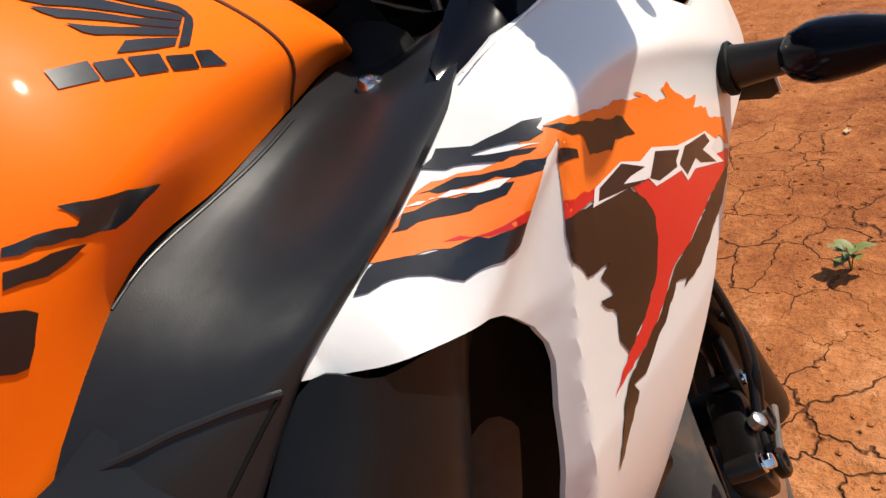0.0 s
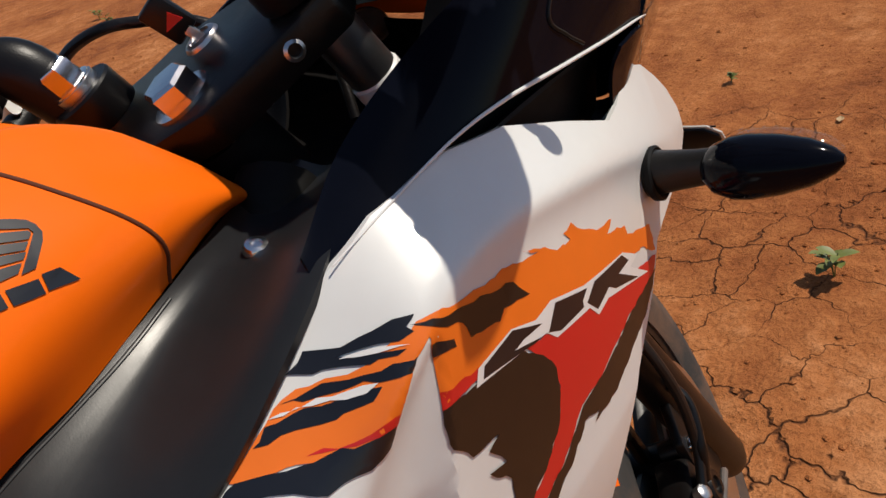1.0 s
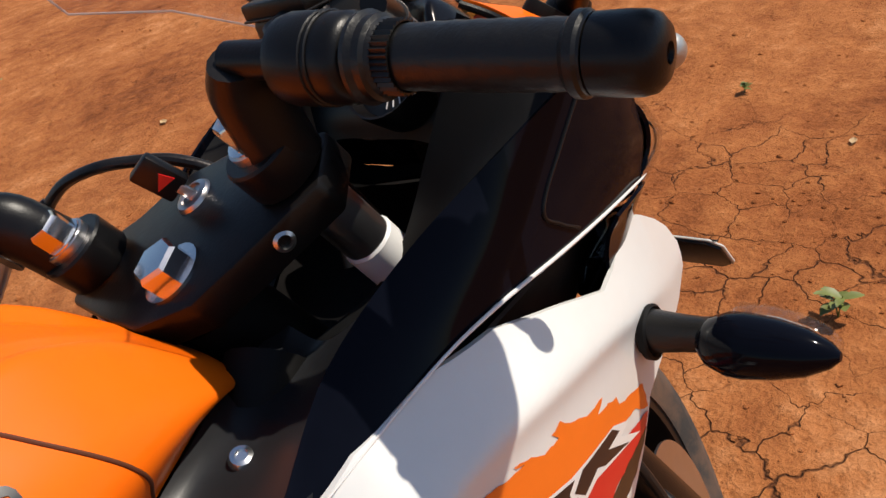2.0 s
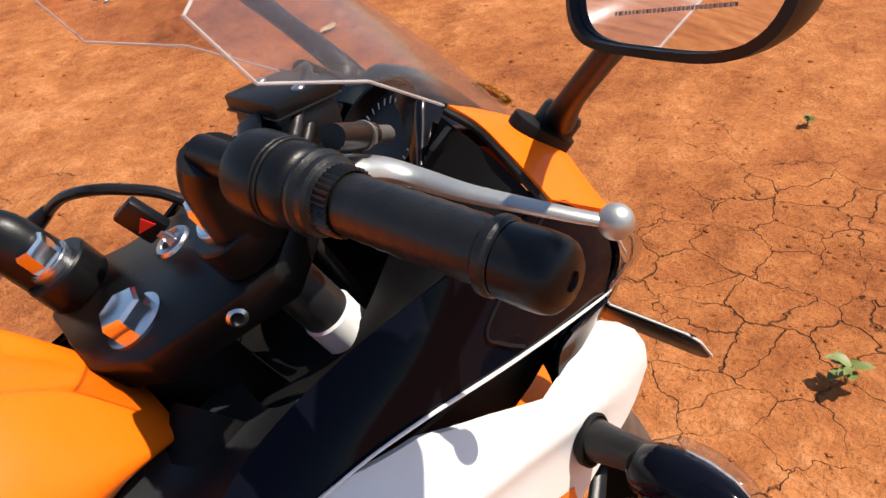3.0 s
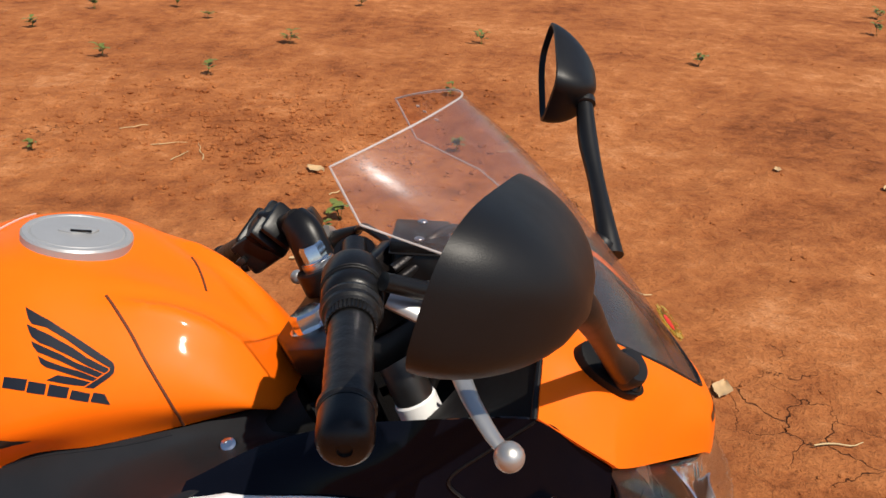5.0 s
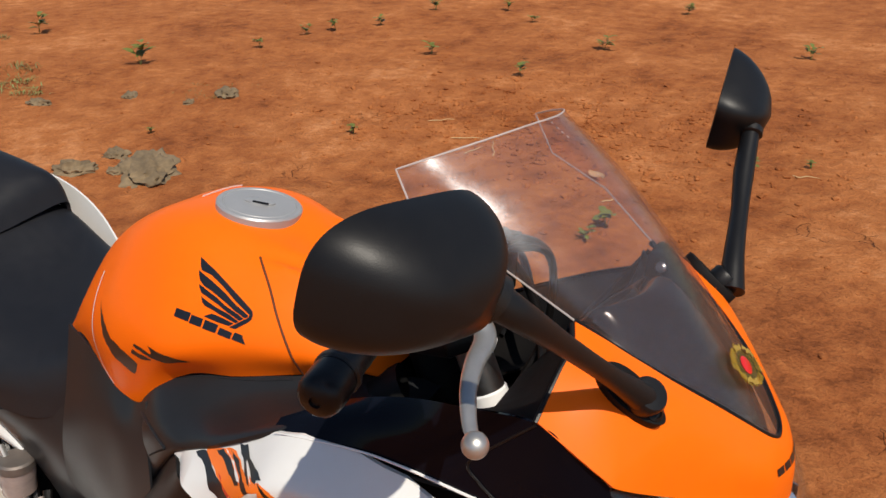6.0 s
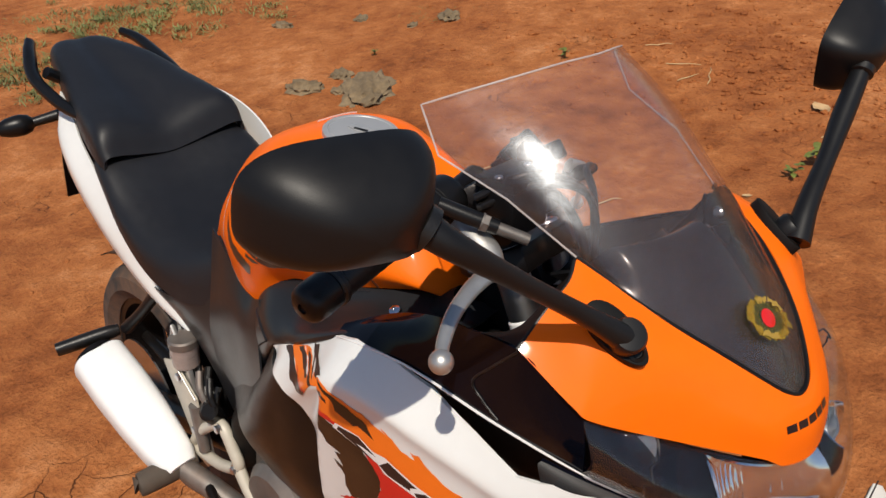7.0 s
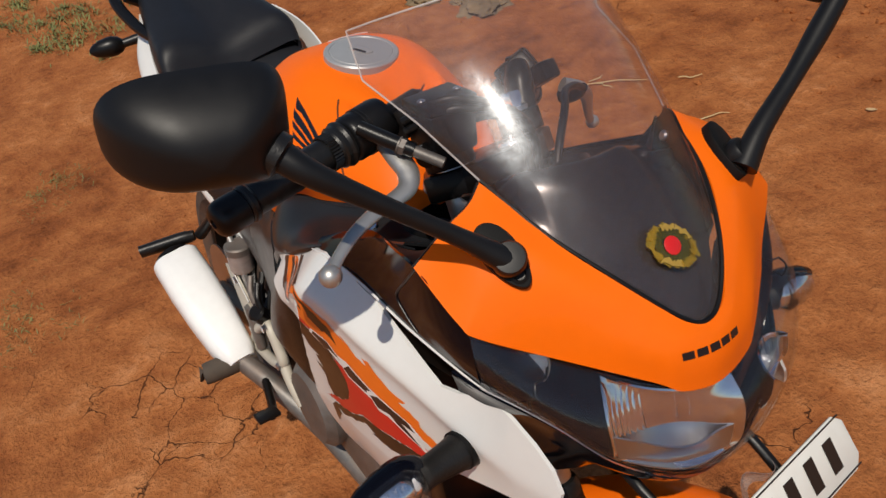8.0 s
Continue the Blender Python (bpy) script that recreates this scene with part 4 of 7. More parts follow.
for side in (-1, 1):
    way = (on_bar(0.3, side) - on_bar(0.2, side)).normalized()
    prof = [(0.0220, 0.0), (0.0220, 0.005), (0.0178, 0.008)]
    for i in range(24):
        h = 0.008 + i * 0.0042
        w = 0.0160 + 0.0010 * math.sin(i / 23 * math.pi) * 0.5 + (0.00035 if i % 3 == 0 else 0.0)
        prof += [(w, h + 0.0020)]
    prof += [(0.0178, 0.1085), (0.0192, 0.110), (0.0192, 0.114), (0.0178, 0.1155), (0.0178, 0.117), (0.0130, 0.1175)]
    grip = part("grip", spun(lathe(prof, on_bar(0.222, side), way, 30)), RUBBER, bike, "worn black rubber grip")
    part("bar_end", spun(lathe([(0.0135, 0.116), (0.0178, 0.118), (0.0182, 0.132), (0.0178, 0.140), (0.0164, 0.1445), (0.0125, 0.1480), (0.0048, 0.1495), (0.0042, 0.1475), (0, 0.1475)], on_bar(0.222, side), way, 30)), BLACK_PLASTIC, grip)
    house = lathe([(0.016, 0), (0.0235, 0.002), (0.0250, 0.008), (0.0250, 0.026), (0.0235, 0.031), (0.0240, 0.034), (0.0240, 0.046), (0.0215, 0.050), (0.0175, 0.052)], on_bar(0.168, side), way, 28)
    switch = part("switch_housing", spun(house), BLACK_PLASTIC, bike, "black switch housing")
    for h in (0.0285, 0.0325):
        part("housing_seam", spun(lathe([(0.0244, h - 0.0006), (0.0252, h), (0.0244, h + 0.0006)], on_bar(0.168, side), way, 28)), RUBBER, switch)
    u = way.orthogonal().normalized()
    knurl = bmesh.new()
    hoops = []
    for d in (0.2275, 0.2395):
        for base in (0.0172, 0.0190):
            ring = []
            for k in range(72):
                w = 2 * math.pi * k / 72
                r = base - (0.0014 if base > 0.018 and k % 2 else 0.0)
                ring.append(knurl.verts.new(on_bar(d, side) + (u * math.cos(w) + way.cross(u) * math.sin(w)) * r))
            hoops.append(ring)
    for a, b in ((0, 1), (1, 3), (3, 2), (2, 0)):
        for k in range(72):
            knurl.faces.new((hoops[a][k], hoops[a][(k + 1) % 72], hoops[b][(k + 1) % 72], hoops[b][k]))
    bmesh.ops.recalc_face_normals(knurl, faces=knurl.faces)
    part("knurled_collar", spun(knurl), RUBBER, grip)
    flange = on_bar(0.216, side)
    part("throttle_flange" if side < 0 else "grip_flange", spun(lathe([(0.0185, 0), (0.0235, 0.001), (0.0240, 0.004), (0.0215, 0.008), (0.0195, 0.014), (0.0185, 0.016)], flange, way, 36)), RUBBER, grip)

# brake master cylinder, reservoir and lever
res_pose = pose(0.087, -0.155, 0.042, 2, 25, -26)
reservoir = part("brake_reservoir", spun(block((0.044, 0.056, 0.048), res_pose, 0.005)), BLACK_PLASTIC, bike, "black brake fluid reservoir")
lid = part("lid", spun(block((0.047, 0.059, 0.010), res_pose @ pose(0, 0, 0.029), 0.002)), BLACK_PLASTIC, reservoir)
for k in (-1, 1):
    part("lid_screw", spun(lathe([(0.0042, 0), (0.0042, 0.0012), (0.0034, 0.002), (0.0016, 0.0021), (0.0014, 0.001), (0, 0.001)], res_pose @ Vector((0, k * 0.022, 0.0338)), res_pose.to_3x3() @ Vector((0, 0, 1)), 16)), STEEL, lid)
part("lid_rim", spun(block((0.0485, 0.0605, 0.0018), res_pose @ pose(0, 0, 0.0240), 0.0008)), RUBBER, lid)
part("sight_glass", spun(lathe([(0.010, 0), (0.010, 0.004), (0.0075, 0.005), (0.007, 0.002), (0, 0.002)], res_pose @ Vector((-0.0235, 0.020, 0.002)), res_pose.to_3x3() @ Vector((-1, 0, 0)), 24)), ALLOY, reservoir)
master = part("master_cylinder", spun(tube([(0.074, -0.112, 0.036), (0.078, -0.150, 0.030), (0.078, -0.190, 0.020)], [0.012, 0.0125, 0.011], 18, 10)), DARK_ALLOY, bike)
part("bar_clamp", spun(block((0.052, 0.020, 0.030), pose(0.052, -0.160, 0.058, 0, -10, 20), 0.004)), DARK_ALLOY, master)
part("banjo_bolt", spun(hex_bolt(0.008, 0.010, (0.072, -0.112, 0.040), (0.2, 1, 0.1))), STEEL, master)
part("pivot_bolt", spun(hex_bolt(0.0065, 0.007, (0.074, -0.182, 0.026), (0.1, 0, 1))), STEEL, master)
lever_pts = [(0.0439, -0.1962, 0.0458), (0.0570, -0.2046, 0.0300), (0.0690, -0.2123, 0.0120), (0.0695, -0.2267, -0.0015), (0.0570, -0.257, -0.0090), (0.0480, -0.2889, -0.0185), (0.0435, -0.3179, -0.0320), (0.0435, -0.334, -0.0420)]
lever = part("brake_lever", spun(tube(lever_pts, [0.0105, 0.0112, 0.0108, 0.0100, 0.0084, 0.0072, 0.0062, 0.0055], 14, 40, flat=0.62)), ALLOY, bike, "bare alloy brake lever with a ball end")
part("lever_ball", spun(lathe([(0.0105 * math.sin(w), -0.0105 * math.cos(w)) for w in np.linspace(0.02, math.pi - 0.02, 14)], (0.0438, -0.338, -0.044), (0, 0, 1), 24)), ALLOY, lever)
adjuster = part("cable_adjuster", spun(tube([(0.040, -0.224, 0.068), (0.060, -0.217, 0.050), (0.082, -0.209, 0.031)], [0.0075, 0.0078, 0.0075], 14, 10)), BLACK_PLASTIC, bike, "cable adjuster with a bare locknut")
part("locknut", spun(hex_bolt(0.0088, 0.008, (0.070, -0.2135, 0.041), (0.56, 0.19, -0.49), 1.0)), GREY_METAL, adjuster)
part("adjuster_rod", spun(tube([(0.078, -0.2105, 0.034), (0.104, -0.2005, 0.011)], 0.0058, 12, 6)), GREY_METAL, adjuster)
for k, z in ((0, 0.0), (1, 0.010)):
    part("throttle_cable", spun(tube([(0.060, -0.180, 0.050 + z), (0.120, -0.170, 0.055 + z), (0.150, -0.100, 0.020), (0.120, -0.060, -0.060), (0.060, -0.050, -0.120)], 0.0042, 10, 30)), RUBBER, bike)
part("brake_hose", spun(tube([(0.072, -0.104, 0.040), (0.110, -0.070, 0.030), (0.120, -0.060, -0.040), (0.090, -0.080, -0.160), (0.080, -0.090, -0.35)], 0.0055, 10, 34)), RUBBER, bike)

# clutch side
part("clutch_perch", spun(block((0.046, 0.030, 0.026), pose(0.058, 0.172, 0.058, 0, -10, -20), 0.004)), DARK_ALLOY, bike)
left_lever = [(0.080, 0.182, 0.036), (0.090, 0.206, 0.024), (0.088, 0.232, 0.010), (0.074, 0.262, -0.006), (0.060, 0.292, -0.020), (0.050, 0.318, -0.030), (0.0445, 0.334, -0.035)]
clutch = part("clutch_lever", spun(tube(left_lever, [0.0105, 0.0110, 0.0100, 0.0085, 0.0072, 0.0062, 0.0055], 14, 40, flat=0.62)), ALLOY, bike, "bare alloy clutch lever")
part("lever_ball", spun(lathe([(0.0105 * math.sin(w), -0.0105 * math.cos(w)) for w in np.linspace(0.02, math.pi - 0.02, 14)], (0.0438, 0.338, -0.036), (0, 0, 1), 24)), ALLOY, clutch)
pod = part("switch_pod", spun(block((0.044, 0.036, 0.046), pose(0.004, 0.196, 0.052, 0, -12, -22), 0.006)), BLACK_PLASTIC, bike, "black switch cluster on the clutch side")
part("dip_switch", spun(block((0.010, 0.018, 0.010), pose(-0.020, 0.198, 0.064, 0, -12, -22), 0.002)), BLACK_PLASTIC, pod)
part("horn_button", spun(lathe([(0.008, 0), (0.008, 0.006), (0.006, 0.008), (0, 0.008)], (-0.018, 0.200, 0.040), (-1, 0.2, 0), 18)), BLACK_PLASTIC, pod)
part("indicator_switch", spun(block((0.012, 0.022, 0.008), pose(-0.021, 0.190, 0.050, 0, -12, -22), 0.002)), RUBBER, pod)
part("choke_block", spun(block((0.034, 0.022, 0.026), pose(0.030, 0.176, 0.078, 0, 20, -22), 0.004)), BLACK_PLASTIC, pod)
part("clutch_cable", spun(tube([(0.114, 0.166, 0.023), (0.117, 0.130, 0.032), (0.118, 0.093, 0.029), (0.124, 0.066, 0.014), (0.126, 0.040, -0.003), (0.122, 0.016, -0.030), (0.112, -0.010, -0.080)], 0.0050, 10, 40)), RUBBER, bike, "black sheathed cable looping over the clamp")
part("cable_boot", spun(tube([(0.070, 0.196, 0.020), (0.094, 0.186, 0.021), (0.116, 0.160, 0.025)], [0.012, 0.011, 0.006], 14, 8)), RUBBER, bike)

# front wheel, mudguard, caliper
HUB = Vector((0.052, 0, -0.790))


def wheel(centre, axle, radius, width, name, material_rim, spokes=5):
    """Tyre with a rounded tread, rim, spokes, hub and disc."""
    axle = Vector(axle).normalized()
    u = axle.orthogonal().normalized()
    v = axle.cross(u)
    tread = [(radius - 0.085 + 0.0, -width * 0.38), (radius - 0.060, -width * 0.50), (radius - 0.030, -width * 0.47), (radius - 0.010, -width * 0.33), (radius, -width * 0.10),
             (radius, width * 0.10), (radius - 0.010, width * 0.33), (radius - 0.030, width * 0.47), (radius - 0.060, width * 0.50), (radius - 0.085, width * 0.38)]
    hoop = bmesh.new()
    rings = []
    for k in range(64):
        w = 2 * math.pi * k / 64
        d = u * math.cos(w) + v * math.sin(w)
        rings.append([hoop.verts.new(Vector(centre) + d * r + axle * h) for r, h in tread])
    for a, b in zip(rings, rings[1:] + rings[:1]):
        for i in range(len(tread)):
            hoop.faces.new((a[i], a[(i + 1) % len(tread)], b[(i + 1) % len(tread)], b[i]))
    body = part(name, hoop, TYRE, bike, "dusty black road tyre")
    rim = bmesh.new()
    rings = []
    sect = [(radius - 0.080, -width * 0.36), (radius - 0.100, -width * 0.34), (radius - 0.105, 0), (radius - 0.100, width * 0.34), (radius - 0.080, width * 0.36), (radius - 0.088, 0)]
    for k in range(64):
        w = 2 * math.pi * k / 64
        d = u * math.cos(w) + v * math.sin(w)
        rings.append([rim.verts.new(Vector(centre) + d * r + axle * h) for r, h in sect])
    for a, b in zip(rings, rings[1:] + rings[:1]):
        for i in range(len(sect)):
            rim.faces.new((a[i], a[(i + 1) % len(sect)], b[(i + 1) % len(sect)], b[i]))
    part("rim", rim, material_rim, body)
    part("hub", lathe([(0.02, -width * 0.55), (0.035, -width * 0.5), (0.032, 0), (0.035, width * 0.5), (0.02, width * 0.55)], centre, axle, 24), material_rim, body)
    for k in range(spokes):
        w = 2 * math.pi * k / spokes + 0.3
        d = u * math.cos(w) + v * math.sin(w)
        part("spoke", tube([Vector(centre) + d * 0.03, Vector(centre) + d * (radius - 0.1)], [0.018, 0.012], 10, flat=0.6), material_rim, body)
    part("brake_disc", lathe([(0.05, -0.002), (0.128, -0.002), (0.128, 0.002), (0.05, 0.002)], Vector(centre) - axle * width * 0.62, axle, 48), STEEL, body)
    return body


wheel(STEER @ HUB, LEFT, 0.292, 0.110, "front_tyre", DARK_ALLOY)
guard = []
for w in np.linspace(radians(22), radians(120), 18):
    d = Vector((math.cos(w), 0, math.sin(w)))
    guard.append([STEER @ (HUB + Vector((0, 0, 0.022)) + d * (0.312 - 0.030 * (abs(s) ** 2.2)) + Vector((0, s * 0.062, 0))) for s in np.linspace(-1, 1, 15)])
mudguard = part("front_mudguard", sheet(guard, 0.003, 1), ORANGE, bike, "orange front mudguard")
caliper = part("brake_caliper", spun(block((0.105, 0.042, 0.062), pose(-0.074, -0.082, -0.655, 0, -8, 0), 0.010)), DARK_ALLOY, bike, "black brake caliper behind the fork leg")
part("caliper_cover", spun(block((0.060, 0.016, 0.048), pose(-0.070, -0.104, -0.668, 0, -8, 0), 0.007)), DARK_ALLOY, caliper)
part("caliper_bracket", spun(prism([(0.060, -0.72), (0.056, -0.60), (0.020, -0.585), (-0.020, -0.610), (-0.060, -0.690), (0.010, -0.740)], 0.012, Matrix(((1, 0, 0, 0), (0, 0, 1, -0.104), (0, 1, 0, 0), (0, 0, 0, 1))), 0.003)), DARK_ALLOY, caliper)
for f, a in ((-0.052, -0.652), (-0.098, -0.660)):
    part("piston_cap", spun(lathe([(0.019, 0), (0.019, 0.008), (0.016, 0.011), (0.010, 0.011), (0.009, 0.008), (0, 0.008)], (f, -0.108, a), (0, -1, 0.1), 22)), DARK_ALLOY, caliper)
for f, a in ((-0.012, -0.628), (-0.128, -0.603)):
    part("caliper_sleeve", spun(lathe([(0.011, -0.02), (0.012, 0.0), (0.011, 0.012), (0.008, 0.014)], (f, -0.092, a), (0.05, -1, 0.05), 18)), RUBBER, caliper)
    part("caliper_bolt", spun(hex_bolt(0.0075, 0.012, (f, -0.106, a), (0.05, -1, 0.05))), CHROME, caliper)
part("hose_guide", spun(tube([(0.040, -0.100, -0.560), (0.010, -0.126, -0.575), (-0.030, -0.124, -0.600), (-0.050, -0.112, -0.635)], 0.0062, 10, 20)), DARK_ALLOY, caliper)
part("bleed_hose", spun(tube([(0.060, -0.105, -0.40), (0.030, -0.122, -0.47), (0.002, -0.128, -0.54), (-0.030, -0.120, -0.600), (-0.066, -0.108, -0.630)], 0.0055, 10, 24)), RUBBER, caliper)
part("banjo_fitting", spun(lathe([(0.009, 0), (0.009, 0.010), (0.006, 0.012), (0, 0.012)], (-0.070, -0.104, -0.628), (0.1, -0.8, 0.5), 18)), STEEL, caliper)
part("pad_pin", spun(tube([(-0.100, -0.118, -0.640), (-0.020, -0.118, -0.690)], 0.0045, 10)), GREY_METAL, caliper)
# ribbed switch halves on the clutch side
bar_way = (on_bar(0.3, 1) - on_bar(0.2, 1)).normalized()
across = bar_way.orthogonal().normalized()
turned = Matrix((across, bar_way, across.cross(bar_way))).transposed().to_4x4()
for d, wide, tall in ((0.158, 0.012, 0.046), (0.173, 0.013, 0.056), (0.190, 0.015, 0.050), (0.207, 0.011, 0.058), (0.221, 0.008, 0.044)):
    at = turned.copy()
    at.translation = on_bar(d, 1)
    part("switch_half", spun(block((tall, wide, tall * 0.92), at @ pose(0, 0, 0, 0, 18, 0), 0.006)), BLACK_PLASTIC, pod)
part("switch_screw", spun(lathe([(0.005, 0), (0.005, 0.002), (0.003, 0.003), (0, 0.003)], on_bar(0.200, 1) + Vector((-0.026, 0, -0.012)), (-1, 0, -0.2), 14)), BOLT, pod)

# ---- cockpit, headlight, mirrors, indicators, plate ----
cluster_way = Vector((-0.72, 0, 0.69)).normalized()
pod = [mirror_row([(1.160, -0.085, 0.965), (1.165, -0.045, 0.970), (1.165, 0, 0.970)]),
       mirror_row([(1.172, -0.096, 0.990), (1.172, -0.050, 0.994), (1.172, 0, 0.995)]),
       mirror_row([(1.196, -0.100, 1.022), (1.196, -0.055, 1.028), (1.196, 0, 1.030)]),
       mirror_row([(1.215, -0.098, 1.034), (1.216, -0.050, 1.042), (1.216, 0, 1.044)]),
       mirror_row([(1.230, -0.090, 0.990), (1.240, -0.045, 0.995), (1.240, 0, 0.995)])]
cluster = part("dashboard", sheet(smooth_grid(pod, 30, 24), 0.004, -1), BLACK_PLASTIC, bike, "black instrument cluster with a round dial")
dial = Vector((1.182, -0.034, 1.026))
bezel = part("dial_bezel", lathe([(0.048, -0.02), (0.049, 0.006), (0.048, 0.012), (0.046, 0.011), (0.042, 0.0)], dial, cluster_way, 40), DARK_ALLOY, cluster, "dark dial ring")
part("dial_trim", lathe([(0.0412, 0.0), (0.0428, 0.0014), (0.0440, 0.0)], dial, cluster_way, 40), DARK_ALLOY, bezel)
part("dial_face", lathe([(0.042, -0.004), (0.042, 0.001), (0, 0.0012)], dial, cluster_way, 40), BLACK_PLASTIC, bezel)
ua = cluster_way.orthogonal().normalized()
ub = cluster_way.cross(ua)
for k in range(22):
    w = radians(-30 + k * 11.5)
    d = ua * math.cos(w) + ub * math.sin(w)
    part("dial_mark", tube([dial + d * 0.031 + cluster_way * 0.0022, dial + d * 0.037 + cluster_way * 0.0022], 0.0006, 6), DECAL_WHITE, bezel)
part("display", block((0.004, 0.050, 0.034), Matrix.Translation((1.176, 0.055, 1.024)) @ cluster_way.to_track_quat("X", "Y").to_matrix().to_4x4(), 0.002), BLACK_PLASTIC, cluster)

LINER = [
    mirror_row([(1.176, -0.110, 1.056), (1.238, -0.090, 1.021), (1.298, -0.054, 0.980), (1.334, -0.022, 0.948), (1.342, 0, 0.938)]),
    mirror_row([(1.172, -0.108, 1.062), (1.222, -0.086, 1.040), (1.268, -0.052, 1.014), (1.300, -0.022, 0.996), (1.307, 0, 0.990)]),
    mirror_row([(1.163, -0.106, 1.063), (1.200, -0.084, 1.060), (1.228, -0.055, 1.057), (1.246, -0.024, 1.054), (1.250, 0, 1.053)]),
    mirror_row([(1.158, -0.104, 1.057), (1.188, -0.080, 1.063), (1.206, -0.052, 1.066), (1.216, -0.024, 1.067), (1.218, 0, 1.067)]),
    mirror_row([(1.152, -0.100, 1.030), (1.175, -0.075, 1.034), (1.190, -0.050, 1.036), (1.196, -0.024, 1.037), (1.198, 0, 1.037)]),
]
liner_grid = sit(smooth_grid(LINER, 48, 24), 0.09)
for j, r in enumerate(liner_grid):
    for p in r:
        p.z -= 0.034 * min(1.0, max(0.0, (abs(p.y) - 0.080) / 0.026)) * min(1.0, j / 12)
        p.z -= 0.026 * min(1.0, max(0.0, (p.y - 0.020) / 0.060)) * min(1.0, j / 12)
liner = part("screen_liner", sheet(liner_grid, 0.003, 1), LINER_BLACK, bike, "black liner under the windscreen")
for side in (-1, 1):
    if side > 0:
        shape = [[(1.184, 0.098, 1.000), (1.198, 0.098, 0.996), (1.215, 0.096, 0.988), (1.250, 0.086, 0.972), (1.290, 0.064, 0.950)],
                 [(1.184, 0.102, 1.032), (1.197, 0.101, 1.038), (1.214, 0.099, 1.030), (1.249, 0.090, 1.006), (1.290, 0.067, 0.978)],
                 [(1.184, 0.105, 1.054), (1.196, 0.105, 1.072), (1.214, 0.102, 1.062), (1.247, 0.093, 1.028), (1.292, 0.069, 0.993)]]
    else:
        shape = [[(1.160, -0.122, 1.045), (1.197, -0.108, 1.030), (1.232, -0.094, 1.010)],
                 [(1.166, -0.122, 1.048), (1.200, -0.107, 1.038), (1.232, -0.093, 1.017)],
                 [(1.179, -0.121, 1.054), (1.204, -0.106, 1.040), (1.230, -0.092, 1.021)]]
    tab = part("screen_tab", sheet(smooth_grid(shape, 24, 10), 0.004, side), BLACK_PLASTIC, bike)
    if side > 0:
        part("screen_screw", lathe([(0.006, 0), (0.006, 0.002), (0.004, 0.004), (0, 0.004)], (1.201, side * 0.1005, 1.045), (-0.2, -side, 0.3), 16), STEEL, tab, "bright screen screw")
    inner = part("cockpit_liner", sheet(smooth_grid([[(1.181, side * 0.114, 1.058), (1.186, side * 0.157, 1.032), (1.187, side * 0.194, 1.007)],
                                                     [(1.130, side * 0.100, 0.985), (1.125, side * 0.135, 0.972), (1.120, side * 0.180, 0.990)],
                                                     [(1.080, side * 0.070, 0.910), (1.070, side * 0.105, 0.905), (1.045, side * 0.158, 0.962)],
                                                     [(1.010, side * 0.030, 0.880), (1.000, side * 0.080, 0.885), (0.968, side * 0.148, 0.928)]], 16, 20), 0.003, side), INNER_BLACK, bike)
part("inner_tray", sheet(smooth_grid([mirror_row([(0.87, -0.150, 0.860), (0.87, -0.07, 0.850), (0.87, 0, 0.848)]), mirror_row([(1.06, -0.180, 0.895), (1.06, -0.08, 0.860), (1.06, 0, 0.855)]),
                                      mirror_row([(1.18, -0.160, 0.890), (1.18, -0.08, 0.870), (1.18, 0, 0.868)]), mirror_row([(1.27, -0.110, 0.870), (1.27, -0.06, 0.860), (1.27, 0, 0.860)])], 24, 20), 0.003, 1), INNER_BLACK, bike)
for side in (-1, 1):
    part("frame_spar", tube([(0.98, side * 0.045, 0.90), (0.85, side * 0.095, 0.80), (0.70, side * 0.110, 0.70), (0.55, side * 0.115, 0.56), (0.48, side * 0.110, 0.42)], [0.030, 0.032, 0.034, 0.034, 0.03], 12, 24), INNER_BLACK, bike)
part("air_box", block((0.34, 0.17, 0.20), pose(0.80, 0, 0.78), 0.03), INNER_BLACK, bike)
for side in (-1, 1):
    part("inner_wall", sheet(smooth_grid([[(0.93, side * 0.150, 0.895), (1.06, side * 0.168, 0.925), (1.18, side * 0.166, 0.920), (1.27, side * 0.120, 0.885), (1.312, side * 0.088, 0.872)],
                                          [(0.93, side * 0.140, 0.800), (1.06, side * 0.150, 0.810), (1.18, side * 0.132, 0.815), (1.27, side * 0.090, 0.810), (1.300, side * 0.075, 0.805)]], 20, 6), 0.003, side), INNER_BLACK, bike)
part("radiator", block((0.05, 0.26, 0.26), pose(1.02, 0, 0.60, 0, -12, 0), 0.006), BLACK_PLASTIC, bike)
for side in (-1, 1):
    part("inner_duct", sheet(smooth_grid([[(0.875, side * 0.135, 0.785), (0.930, side * 0.140, 0.80), (0.98, side * 0.140, 0.79)],
                                          [(0.860, side * 0.095, 0.66), (0.930, side * 0.095, 0.66), (0.99, side * 0.110, 0.66)],
                                          [(0.855, side * 0.085, 0.50), (0.930, side * 0.080, 0.50), (0.99, side * 0.095, 0.50)]], 12, 14), 0.003, side), INNER_BLACK, bike)

